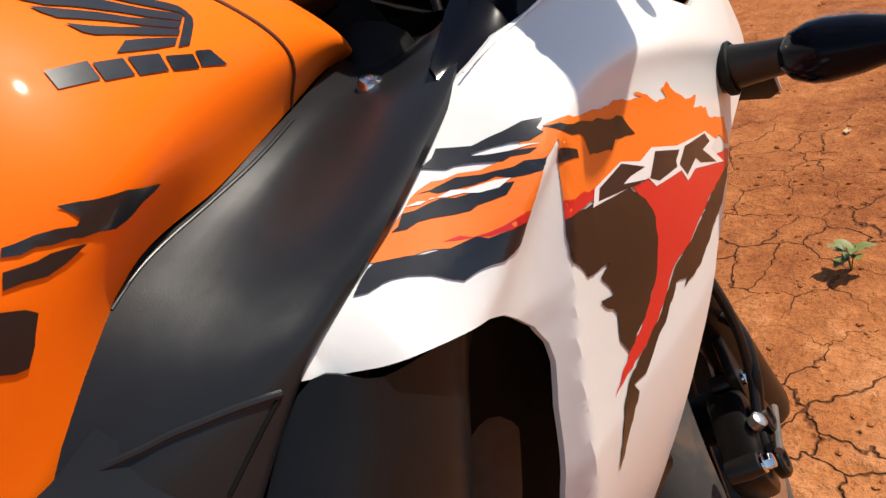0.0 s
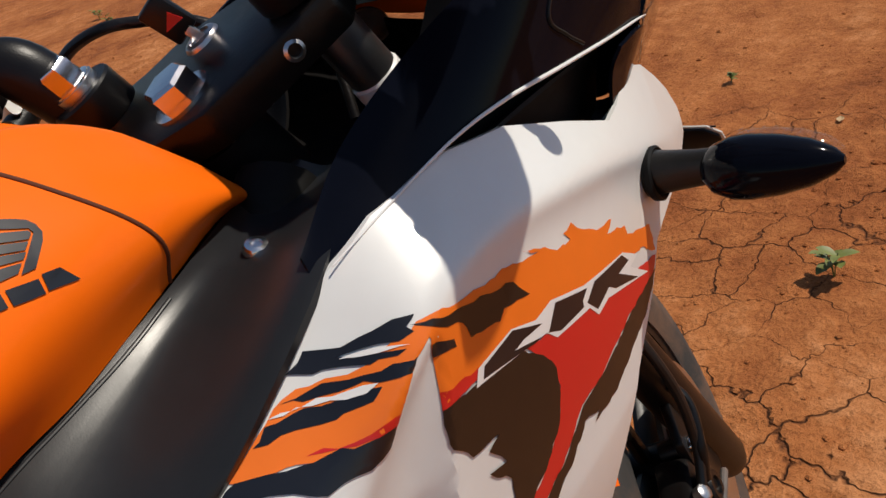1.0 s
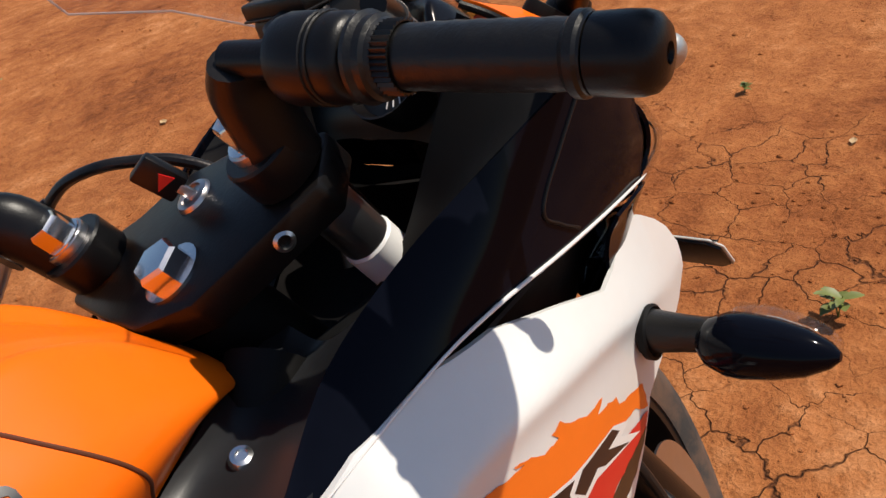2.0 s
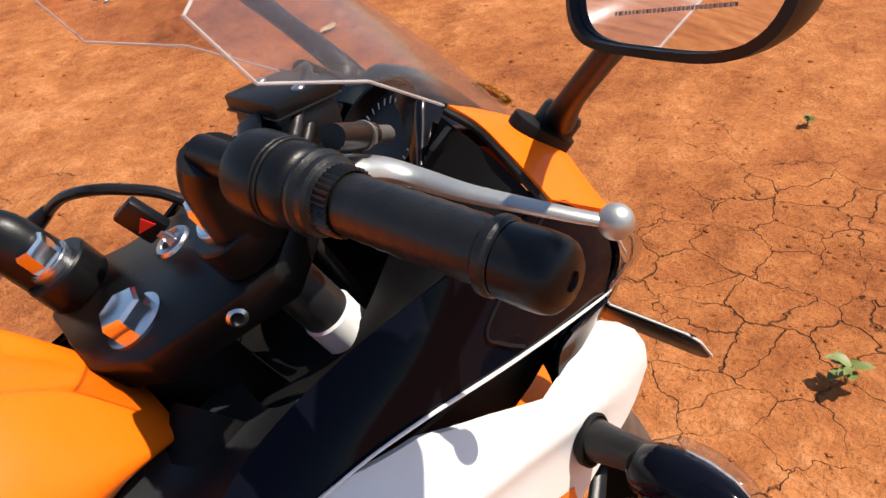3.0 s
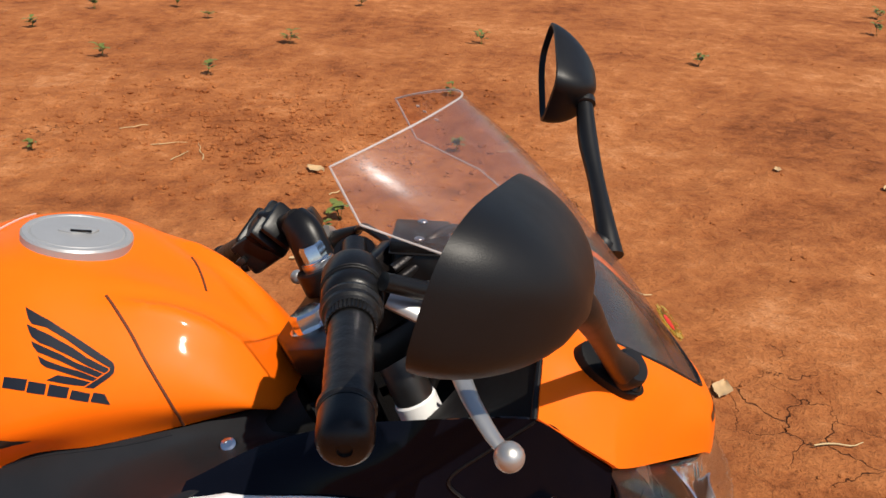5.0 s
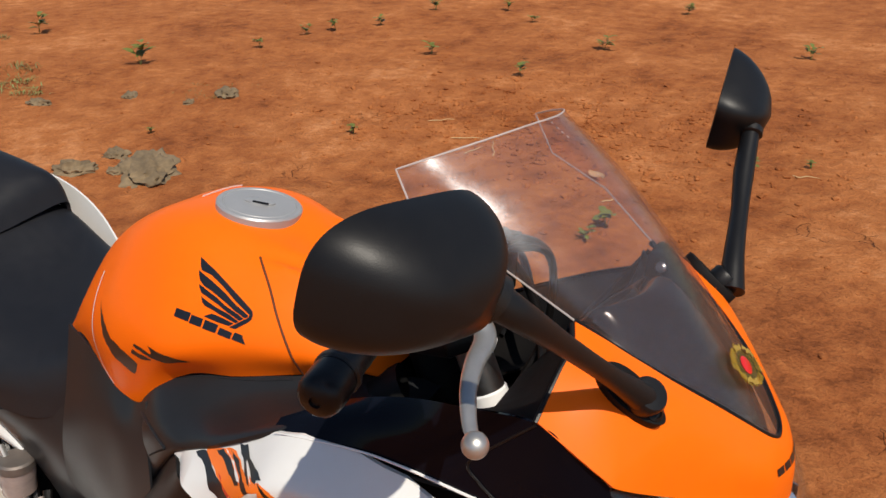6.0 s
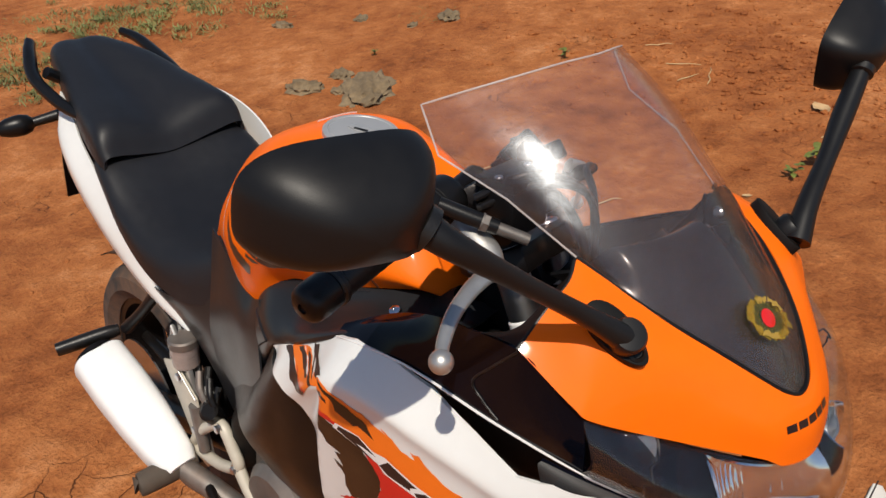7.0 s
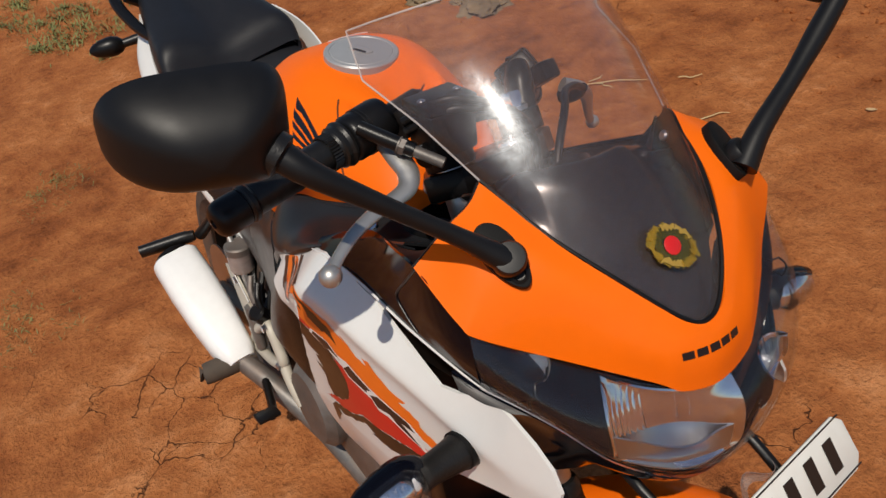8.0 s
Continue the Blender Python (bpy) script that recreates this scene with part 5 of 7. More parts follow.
# headlight
LAMP = [
    mirror_row([(1.249, -0.186, 0.963), (1.290, -0.127, 0.931), (1.318, -0.092, 0.914), (1.350, -0.053, 0.899), (1.366, 0, 0.885)]),
    mirror_row([(1.259, -0.188, 0.944), (1.312, -0.150, 0.915), (1.345, -0.108, 0.888), (1.380, -0.055, 0.866), (1.391, 0, 0.858)]),
    mirror_row([(1.262, -0.184, 0.920), (1.318, -0.150, 0.890), (1.356, -0.108, 0.852), (1.386, -0.050, 0.825), (1.394, 0, 0.818)]),
    mirror_row([(1.248, -0.177, 0.897), (1.300, -0.139, 0.868), (1.343, -0.097, 0.825), (1.370, -0.042, 0.792), (1.378, 0, 0.788)]),
]
lamp_grid = sit(smooth_grid(LAMP, 56, 22), 0.07)
headlight = part("headlight_lens", sheet(lamp_grid, 0.0025, 1), LENS, bike, "clear headlight lens")
# black housing: a deep shell behind the lens with turned-in rims
shell = []
for i, r in enumerate(lamp_grid):
    deep = 0.040 * math.sin(math.pi * i / 22) ** 0.6
    shell.append([Vector((p.x - 0.0045 - deep * min(1.0, min(c, 56 - c) / 13), p.y * 0.985, p.z)) for c, p in enumerate(r)])
bucket = part("headlight_bucket", sheet(shell, 0.003, 1), GLOSS_BLACK, bike, "black headlight housing")


def bowl_at(u, v, first, last, depth):
    """A point of a reflector bowl: u across between two columns of the lens, v from top to bottom."""
    c = first + (last - first) * u
    i, k = 1 + 18 * v, int(c)
    a = lamp_grid[int(i)][k].lerp(lamp_grid[int(i)][min(k + 1, 56)], c - k)
    b = lamp_grid[min(int(i) + 1, 22)][k].lerp(lamp_grid[min(int(i) + 1, 22)][min(k + 1, 56)], c - k)
    p = a.lerp(b, i - int(i))
    return Vector((p.x - 0.006 - depth * math.sin(math.pi * u) ** 0.65 * math.sin(math.pi * v) ** 0.55, p.y, p.z))


for first, last in ((14.0, 30.5), (36.0, 41.0)):
    top = 0.0 if first < 20 else 0.55
    bowl = part("reflector", sheet([[bowl_at(a / 28, top + (1 - top) * b / 24, first, last, 0.030) for a in range(29)] for b in range(25)], 0.002, 1), REFLECTOR, headlight, "bright reflector bowl")
    for k in range(7):
        u = (0.05 + 0.045 * k) if first < 20 else (0.95 - 0.045 * k)
        part("flute", tube([bowl_at(u, v, first, last, 0.026) for v in np.linspace(max(top, 0.05), max(top + 0.2, 0.70 - 0.03 * k), 12)], 0.0012, 6), REFLECTOR, bowl)
    for u in (0.58, 0.68, 0.79):
        part("flute", tube([bowl_at(u, v, first, last, 0.027) for v in np.linspace(max(top, 0.06), max(top + 0.1, 0.42), 8)], 0.0010, 6), REFLECTOR, bowl)
    shelf = [[bowl_at(a / 20, 0.60 + 0.36 * b / 8, first, last, 0.030 * (1 - 0.75 * (1 - b / 8) * math.sin(math.pi * a / 20))) for a in range(1, 20)] for b in range(9)]
    part("reflector_shelf", sheet(shelf, 0.002, 1), STEEL, bowl, "dull grey lower step of the reflector")
    part("reflector_rim", tube([bowl_at(u, 0.985, first, last, 0.0) for u in np.linspace(0.02, 0.98, 20)], 0.0009, 6), STEEL, bowl)
for side in (-1, 1):
    shift = 0.013 if side > 0 else 0.0
    at, way = Vector((1.274, side * 0.145 + shift, 0.925)), (0.75, side * 0.50, 0.40)
    lamp = part("position_lamp", lathe([(0.004, -0.008), (0.014, -0.004), (0.0205, 0.004), (0.0215, 0.007), (0.0225, 0.007), (0.0225, 0.004)], at, way, 28), GREY_METAL, headlight, "round side lamp")
    for k in range(5):
        part("lamp_ring", lathe([(0.0196 - 0.0034 * k, 0.0040 - 0.0020 * k), (0.0204 - 0.0034 * k, 0.0052 - 0.0020 * k), (0.0190 - 0.0034 * k, 0.0052 - 0.0020 * k)], at, way, 24), STEEL, lamp)
    part("lamp_dome", lathe([(0.0205, 0.007), (0.0185, 0.009), (0.011, 0.0115), (0.0, 0.0125)], at, way, 28), LENS, lamp)
    crease = [lamp_grid[int(i)][int(8 - i * 0.18) if side < 0 else int(48 + i * 0.18)] - Vector((0.0045, 0, 0)) for i in range(2, 21, 2)]
    part("housing_crease", tube(crease, 0.0011, 6), BLACK_PLASTIC, bucket)
# highlight along the near lower edge of the lens, added as a steel tube
line = [Vector(p) + Vector((0.0008, -0.0006, -0.0004)) for p in lamp_grid[-1][:18]]
part("lens_edge_glint", tube(line, 0.0007, 6), STEEL, headlight, "thin steel line drawn as the glint on the lower lens edge")
part("chin", sheet(sit(smooth_grid([mirror_row([(1.205, -0.180, 0.892), (1.247, -0.175, 0.893), (1.298, -0.137, 0.865), (1.340, -0.095, 0.822), (1.367, -0.042, 0.789), (1.375, 0, 0.785)]),
                                    mirror_row([(1.195, -0.172, 0.872), (1.236, -0.160, 0.860), (1.285, -0.124, 0.830), (1.325, -0.086, 0.797), (1.352, -0.042, 0.774), (1.360, 0, 0.770)]),
                                    mirror_row([(1.196, -0.158, 0.815), (1.232, -0.142, 0.800), (1.270, -0.112, 0.786), (1.300, -0.078, 0.778), (1.325, -0.040, 0.762), (1.332, 0, 0.760)]),
                                    mirror_row([(1.195, -0.140, 0.735), (1.222, -0.122, 0.735), (1.250, -0.094, 0.738), (1.272, -0.066, 0.745), (1.285, -0.036, 0.750), (1.290, 0, 0.750)])], 48, 18), 0.08), 0.003, 1), GLOSS_BLACK, bike, "glossy black chin under the headlight")


def mirror(root, elbow, centre, long_way, out_way, half, name_label, etched=False, hump=0.15):
    """A mirror on a tapered arm: foot, arm, joint, domed housing, glass. long_way: along the head outwards; out_way: where the glass looks."""
    n = Vector(out_way).normalized()
    e1 = Vector(long_way)
    e1 = (e1 - n * e1.dot(n)).normalized()
    e2 = n.cross(e1)
    if e2.z < 0:
        e2 = -e2
    c = Vector(centre)
    ring = []
    for k in range(48):
        w = 2 * math.pi * k / 48
        cs, sn = math.cos(w), math.sin(w)
        p = 3.1 if cs > 0 else 5.0
        x = half[0] * math.copysign(abs(cs) ** (2 / p), cs)
        y = half[1] * math.copysign(abs(sn) ** (2 / p), sn)
        y *= 1.0 + 0.03 * (-x / half[0])
        ring.append((x, y))
    bm = bmesh.new()
    rows = []
    depth = half[2]
    for s in list(np.linspace(0, 1, 14)):
        k = (1 - min(s, 0.998) ** 1.75) ** (1 / 1.85)
        lift = depth * s
        rows.append([bm.verts.new(c + e1 * (x * k - hump * half[0] * s) + e2 * (y * k) - n * lift) for x, y in ring])
    inner = [bm.verts.new(c + e1 * x * 0.94 + e2 * y * 0.92 + n * 0.001) for x, y in ring]
    floor_ = [bm.verts.new(c + e1 * x * 0.93 + e2 * y * 0.91 - n * 0.005) for x, y in ring]
    seq = [floor_, inner] + rows
    for a, b in zip(seq, seq[1:]):
        for i in range(48):
            bm.faces.new((a[i], a[(i + 1) % 48], b[(i + 1) % 48], b[i]))
    bm.faces.new(rows[-1])
    bm.faces.new(floor_[::-1])
    head = part("mirror_housing", bm, HOUSING, bike, name_label)
    gl = bmesh.new()
    outer = [gl.verts.new(c + e1 * x * 0.925 + e2 * y * 0.905 - n * 0.0035) for x, y in ring]
    mid = gl.verts.new(c - n * 0.0028)
    for i in range(48):
        gl.faces.new((outer[i], outer[(i + 1) % 48], mid))
    part("glass", gl, MIRROR_GLASS, head, "mirror glass", 60)
    if etched:
        for row, widths in ((-0.0165, (0.0016,) * 26), (-0.0270, (0.0016,) * 25)):
            u = -0.033
            for w in widths:
                bm = bmesh.new()
                bm.faces.new([bm.verts.new(c + e1 * (u + a) + e2 * (row + b + 0.10 * (u + a)) - n * 0.0024) for a, b in ((0, -0.0008), (w, -0.0008), (w, 0.0008), (0, 0.0008))])
                part("etched_bar", bm, ETCHED, head)
                u += w + (0.0008, 0.0012, 0.0009, 0.0026, 0.0008, 0.0010)[int(abs(u) * 9000) % 6]
    return head


def mirror_arm(root, foot_way, pts, radii, label):
    base = Vector(root)
    way = Vector(foot_way).normalized()
    arm = part("mirror_arm", tube(pts, radii, 18, 24), HOUSING, bike, label)
    part("joint_collar", lathe([(radii[-1] * 1.02, -0.006), (radii[-1] * 1.35, -0.004), (radii[-1] * 1.35, 0.004), (radii[-1] * 1.02, 0.006)], pts[-1], Vector(pts[-1]) - Vector(pts[-2]), 22), RUBBER, arm)
    return arm


# near mirror, pushed back towards the bars
mirror((1.257, -0.145, 1.026), None, (1.1405, -0.342, 1.1815), (-0.045, -0.125, 0.012), (-0.936, 0.245, 0.240), (0.0690, 0.046, 0.064), "matt black mirror turned inwards", True)
arm_r = mirror_arm((1.257, -0.145, 1.026), (0, 0, 1), [(1.257, -0.145, 1.028), (1.240, -0.180, 1.058), (1.222, -0.235, 1.102), (1.205, -0.282, 1.140), (1.188, -0.300, 1.158)],
                   [0.0125, 0.0085, 0.0082, 0.0108, 0.0130], "black tapered mirror arm")
arm_l = mirror_arm((1.268, 0.138, 1.020), (0, 0, 1), [(1.270, 0.138, 1.020), (1.262, 0.170, 1.050), (1.252, 0.225, 1.085), (1.242, 0.275, 1.120), (1.236, 0.318, 1.158)],
                   [0.0145, 0.0115, 0.0100, 0.0120, 0.0105], "black tapered mirror arm")
mirror((1.27, 0.138, 1.02), None, (1.187, 0.358, 1.192), (0.0, 0.090, 0.056), (-0.970, -0.160, 0.12), (0.066, 0.043, 0.064), "matt black mirror facing back", hump=0.28)
nose_tree = tree_of(nose)
for side, arm in ((-1, arm_r), (1, arm_l)):
    rear, front = (nose_tree.ray_cast(Vector((x, side * y, 1.2)), Vector((0, 0, -1)))[0] for x, y in ((1.214, 0.1445), (1.270, 0.1330)))
    up = nose_tree.ray_cast(Vector((1.242, side * 0.139, 1.2)), Vector((0, 0, -1)))[1]
    up = up if up.z > 0 else -up
    way = front - rear
    way = (way - up * way.dot(up)).normalized()
    m = Matrix((way, up.cross(way), up)).transposed().to_4x4()
    m.translation = (front + rear) / 2 + up * 0.0035
    oval = [(0.0345 * math.cos(w), 0.0165 * math.sin(w) * (1.0 - 0.18 * math.cos(w))) for w in np.linspace(0, 2 * math.pi, 32, endpoint=False)]
    part("mirror_foot", prism(oval, 0.014, m @ pose(0, 0, -0.007), 0.0055), INNER_BLACK, arm, "black rubber mirror foot")
    part("foot_screw", lathe([(0.0085, 0), (0.0085, 0.003), (0.006, 0.0045), (0.005, 0.0025), (0, 0.0025)], m @ Vector((0.0215, 0, 0.005)), up, 20), DARK_ALLOY, arm)
    part("pivot_knob", lathe([(0.014, -0.010), (0.0155, -0.006), (0.0155, 0.008), (0.0135, 0.0115), (0.006, 0.0125), (0, 0.0125)], Vector((1.257, side * 0.143, 1.028)), up, 26), HOUSING, arm)

# indicators
for side in (-1, 1):
    out, drop = (0.0, 0.0) if side < 0 else (0.060, 0.033)
    stalk = part("indicator_stalk", tube([(1.205, side * 0.165 + out, 0.786 - drop), (1.208, side * 0.190 + out, 0.787 - drop), (1.212, side * 0.225 + out, 0.789 - drop), (1.214, side * 0.240 + out, 0.790 - drop)], [0.0205, 0.0165, 0.0135, 0.016], 20, 16, flat=1.2), RUBBER, bike, "black rubber indicator stalk")
    way = (0.10, side * 1.0, 0.02)
    part("stalk_socket", lathe([(0.016, -0.010), (0.0215, -0.006), (0.0220, -0.001), (0.0200, 0.0005), (0.017, -0.002)], (1.207, side * 0.1865 + out, 0.7865 - drop), (0.22, side, 0.08), 28), INNER_BLACK, stalk, "dark socket round the stalk")
    body = part("indicator_body", lathe([(0.010, 0.0), (0.0185, 0.008), (0.0235, 0.022), (0.0240, 0.034), (0.0215, 0.055), (0.0165, 0.075), (0.0090, 0.090), (0.0030, 0.096)], (1.204, side * 0.226 + out, 0.790 - drop), way, 26), GLOSS_BLACK, stalk, "black indicator body")
    part("indicator_reflector", lathe([(0.012, 0.016), (0.0185, 0.024), (0.0200, 0.036), (0.0180, 0.054), (0.0120, 0.074), (0.004, 0.086)], (1.213, side * 0.226 + out, 0.789 - drop), way, 26), REFLECTOR, body)
    lens = part("indicator_lens", lathe([(0.006, 0.012), (0.0185, 0.016), (0.0235, 0.028), (0.0230, 0.046), (0.0195, 0.066), (0.0120, 0.084), (0.004, 0.092)], (1.217, side * 0.226 + out, 0.789 - drop), way, 26), LENS, stalk, "clear ribbed indicator lens")
    for k in range(7):
        h = 0.024 + 0.008 * k
        r = 0.0238 - 0.9 * max(0.0, h - 0.045) ** 1.25
        part("lens_rib", lathe([(r - 0.0006, h - 0.0012), (r + 0.0003, h), (r - 0.0006, h + 0.0012)], (1.217, side * 0.226 + out, 0.789 - drop), way, 26), LENS, lens)

# number plate on its stay
right_end, left_end = Vector((1.437, -0.121, 0.700)), Vector((1.405, 0.190, 0.725))
along = (left_end - right_end).normalized()
face = Vector((0.80, 0.05, 0.55))
face = (face - along * face.dot(along)).normalized()
pm = Matrix((along, face.cross(along), face)).transposed().to_4x4()
pm.translation = (right_end + left_end) / 2
half_l, half_h, c = 0.156, 0.033, 0.012
outline = [(half_l - c, -half_h), (half_l, -half_h + c), (half_l, half_h - c), (half_l - c, half_h), (-half_l + c, half_h), (-half_l, half_h - c), (-half_l, -half_h + c), (-half_l + c, -half_h)]
plate = part("number_plate", prism(outline, 0.0022, pm, 0.0006), PLATE_PAINT, bike, "white number plate with a black rim")
# added black sheet: the plate's back is only in shade there
part("plate_back_shade", prism([(x * 0.985, y * 0.94) for x, y in outline], 0.003, pm @ pose(0, 0, -0.0034), 0.0006), BLACK_PLASTIC, plate, "black sheet standing in for the shade on the plate's back")
for k in range(4):
    part("plate_bar", prism([(-0.008, -0.018), (0.008, -0.018), (0.010, 0.018), (-0.006, 0.018)], 0.0008, pm @ pose(0.010 + 0.036 * k, 0, 0.0024), 0), DECAL_DARK, plate)
for k in range(4):
    part("plate_bar", prism([(-0.008, -0.018), (0.008, -0.018), (0.010, 0.018), (-0.006, 0.018)], 0.0008, pm @ pose(-0.130 + 0.034 * k, 0, 0.0024), 0), DECAL_DARK, plate)
for a, b in (((-half_l + 0.004, half_h - 0.003), (half_l - 0.004, half_h - 0.003)), ((-half_l + 0.004, -half_h + 0.003), (half_l - 0.004, -half_h + 0.003))):
    part("plate_rim", tube([pm @ Vector((*a, 0.0024)), pm @ Vector((*b, 0.0024))], 0.0010, 6), DECAL_DARK, plate)
part("plate_stay", tube([(1.30, -0.060, 0.770), (1.36, -0.050, 0.740), (1.405, -0.030, 0.712)], 0.006, 10, 10), BLACK_PLASTIC, bike)
part("plate_stay", tube([(1.30, 0.080, 0.780), (1.36, 0.085, 0.750), (1.402, 0.090, 0.722)], 0.006, 10, 10), BLACK_PLASTIC, bike)
strip_rng = random.Random(8)
rag = [[Vector((1.385 + 0.010 * math.sin(1.7 * i + j) + strip_rng.uniform(-0.003, 0.003), 0.034 + 0.0115 * i, 0.706 + 0.010 * j + 0.0035 * i + strip_rng.uniform(-0.004, 0.004))) for i in range(6)] for j in range(3)]
part("plastic_strip", sheet(smooth_grid(rag, 18, 8), 0.0005, 1), clear_plastic("torn_clear_plastic", (0.85, 0.85, 0.86), 0.35, 0.15), plate, "torn strip of clear plastic tied behind the plate")
# edge of the screen, and a dark rubber line where it meets the nose
edge = screen_skin()
part("screen_edge", tube([r[0] for r in edge] + edge[-1][1:] + [r[-1] for r in edge[::-1]][1:], 0.0010, 8), SCREEN_EDGE, windscreen, "pale moulded screen edge")
part("screen_gasket", tube(edge[0], 0.0024, 8), BLACK_PLASTIC, windscreen, "dark rubber line at the foot of the screen")
screen_tree = tree_of(windscreen)
for k in range(4):
    at, normal, _, _ = screen_tree.find_nearest(Vector((1.077 - 0.007 * k, 0.153, 1.172 + 0.004 * k)))
    m = normal.to_track_quat("Z", "Y").to_matrix().to_4x4()
    m.translation = at
    part("label_bar", block((0.0042, 0.0024, 0.0004), m @ pose(0, 0, 0.0002), 0), DECAL_WHITE, windscreen)
# dried flower ring with a red dot, stuck to the screen
ring_at, ring_way = Vector((1.3125, -0.006, 1.010)), Vector((0.74, -0.02, 0.67)).normalized()
ring_u = ring_way.orthogonal().normalized()
ring_v = ring_way.cross(ring_u)
rng = random.Random(5)


def petal_ring(inner, outer, start, sweep, lift, seed):
    """A torn band of dried petals: uneven edges, lying flat on the screen."""
    r = random.Random(seed)
    bm = bmesh.new()
    n = max(8, int(sweep * 9))
    rows = []
    for i in range(n + 1):
        w = start + sweep * i / n
        d = ring_u * math.cos(w) * 0.86 + ring_v * math.sin(w) * 1.08
        a, b = inner * r.uniform(0.88, 1.12), outer * r.uniform(0.90, 1.10)
        rows.append([bm.verts.new(ring_at + d * (a + (b - a) * q / 3) + ring_way * (lift + r.uniform(0.0, 0.0012))) for q in range(4)])
    for a, b in zip(rows, rows[1:]):
        for q in range(3):
            bm.faces.new((a[q], a[q + 1], b[q + 1], b[q]))
    return bm


PETAL = clear_plastic("dried_petal_film", (0.80, 0.66, 0.30), 0.42, 0.2, haze_colour=(0.55, 0.36, 0.05))
PETAL_DARK = clear_plastic("thin_green_film", (0.60, 0.60, 0.30), 0.20, 0.2, haze_colour=(0.30, 0.26, 0.06))
flower = part("flower_ring", petal_ring(0.0175, 0.0235, 0.4, 5.4, 0.0006, 1), PETAL, windscreen, "dried yellow flower ring stuck to the screen", 180)
part("petal_film", petal_ring(0.0095, 0.0185, 0.0, 6.28, 0.0003, 2), PETAL_DARK, flower, "thin greenish film of dried petals", 180)
for k in range(7):
    part("petal", petal_ring(0.0165 + 0.001 * (k % 3), 0.0225 + 0.0016 * (k % 2), 0.9 * k, 0.7 + 0.1 * (k % 4), 0.0012 + 0.0003 * k, 20 + k), YELLOW_RING if k % 3 == 0 else PETAL, flower, crease=180)
part("red_dot", lathe([(0.0085, 0.0012), (0.0090, 0.0017), (0.0075, 0.0024), (0.0, 0.0026)], ring_at, ring_way, 14), RED_PLASTIC, flower, "red dot")
# maker's word on the nose, as bars
nose_tree = tree_of(nose)
for k in range(5):
    y0 = -0.037 + 0.0138 * k
    bm = bmesh.new()
    corners = []
    for dy, dz in ((0, 0), (0.0112, 0), (0.0112, 0.0072), (0, 0.0072)):
        hit, normal, _, _ = nose_tree.ray_cast(Vector((1.6, y0 + dy, 0.925 + dz)), Vector((-1, 0, 0)))
        corners.append(bm.verts.new(hit + Vector((0.0008, 0, 0.0006))))
    bm.faces.new(corners)
    part("word_bar", bm, DECAL_NAVY, nose)

# ---- seat, tail, exhaust, pegs, rear wheel ----


def saddle(stations, nu=40, nv=40):
    """A cushion: half sections (y, z) from the middle outwards at each x."""
    rows = []
    for x, half in stations:
        wide = 0.022 * min(1.0, max(0.0, (x + 0.20) / 0.12)) * min(1.0, max(0.0, (0.45 - x) / 0.20))
        rows.append([(x, -y, z) for y, z in reversed(half)] + [(x, y + wide * min(1.0, y / 0.06), z + 0.35 * wide * min(1.0, y / 0.06)) for y, z in half[1:]])
    return sheet(smooth_grid(rows, nu, nv), 0.006, -1)


rider_seat = part("rider_seat", saddle([
    (0.545, [(0, 0.895), (0.05, 0.890), (0.085, 0.865), (0.100, 0.820), (0.102, 0.780)]),
    (0.480, [(0, 0.838), (0.06, 0.834), (0.102, 0.815), (0.118, 0.778), (0.120, 0.735)]),
    (0.400, [(0, 0.812), (0.07, 0.809), (0.118, 0.792), (0.136, 0.758), (0.138, 0.715)]),
    (0.310, [(0, 0.812), (0.08, 0.812), (0.130, 0.800), (0.150, 0.775), (0.150, 0.735)]),
    (0.220, [(0, 0.838), (0.08, 0.840), (0.128, 0.834), (0.148, 0.815), (0.148, 0.785)]),
    (0.150, [(0, 0.880), (0.07, 0.882), (0.118, 0.880), (0.136, 0.868), (0.138, 0.845)]),
    (0.110, [(0, 0.895), (0.07, 0.897), (0.112, 0.895), (0.128, 0.885), (0.130, 0.870)])]), SEAT_VINYL, bike, "black vinyl rider seat")
pillion_seat = part("pillion_seat", saddle([
    (0.150, [(0, 0.885), (0.06, 0.892), (0.105, 0.900), (0.124, 0.898), (0.128, 0.880)]),
    (0.128, [(0, 0.925), (0.06, 0.938), (0.105, 0.945), (0.126, 0.930), (0.130, 0.890)]),
    (0.080, [(0, 0.950), (0.06, 0.962), (0.100, 0.962), (0.120, 0.945), (0.124, 0.905)]),
    (0.000, [(0, 0.975), (0.05, 0.985), (0.086, 0.982), (0.104, 0.965), (0.108, 0.930)]),
    (-0.090, [(0, 1.005), (0.04, 1.012), (0.070, 1.008), (0.084, 0.992), (0.088, 0.965)]),
    (-0.170, [(0, 1.030), (0.03, 1.034), (0.054, 1.031), (0.066, 1.018), (0.070, 0.995)]),
    (-0.215, [(0, 1.036), (0.025, 1.038), (0.044, 1.034), (0.054, 1.022), (0.056, 1.000)]),
    (-0.228, [(0, 1.015), (0.025, 1.014), (0.044, 1.010), (0.052, 1.004), (0.054, 0.992)])]), SEAT_VINYL, bike, "black vinyl pillion seat")
part("tail_label", block((0.010, 0.050, 0.0016), pose(-0.195, 0.0, 1.0385, 0, 10, 0), 0.0004), DECAL_WHITE, pillion_seat, "small white label")
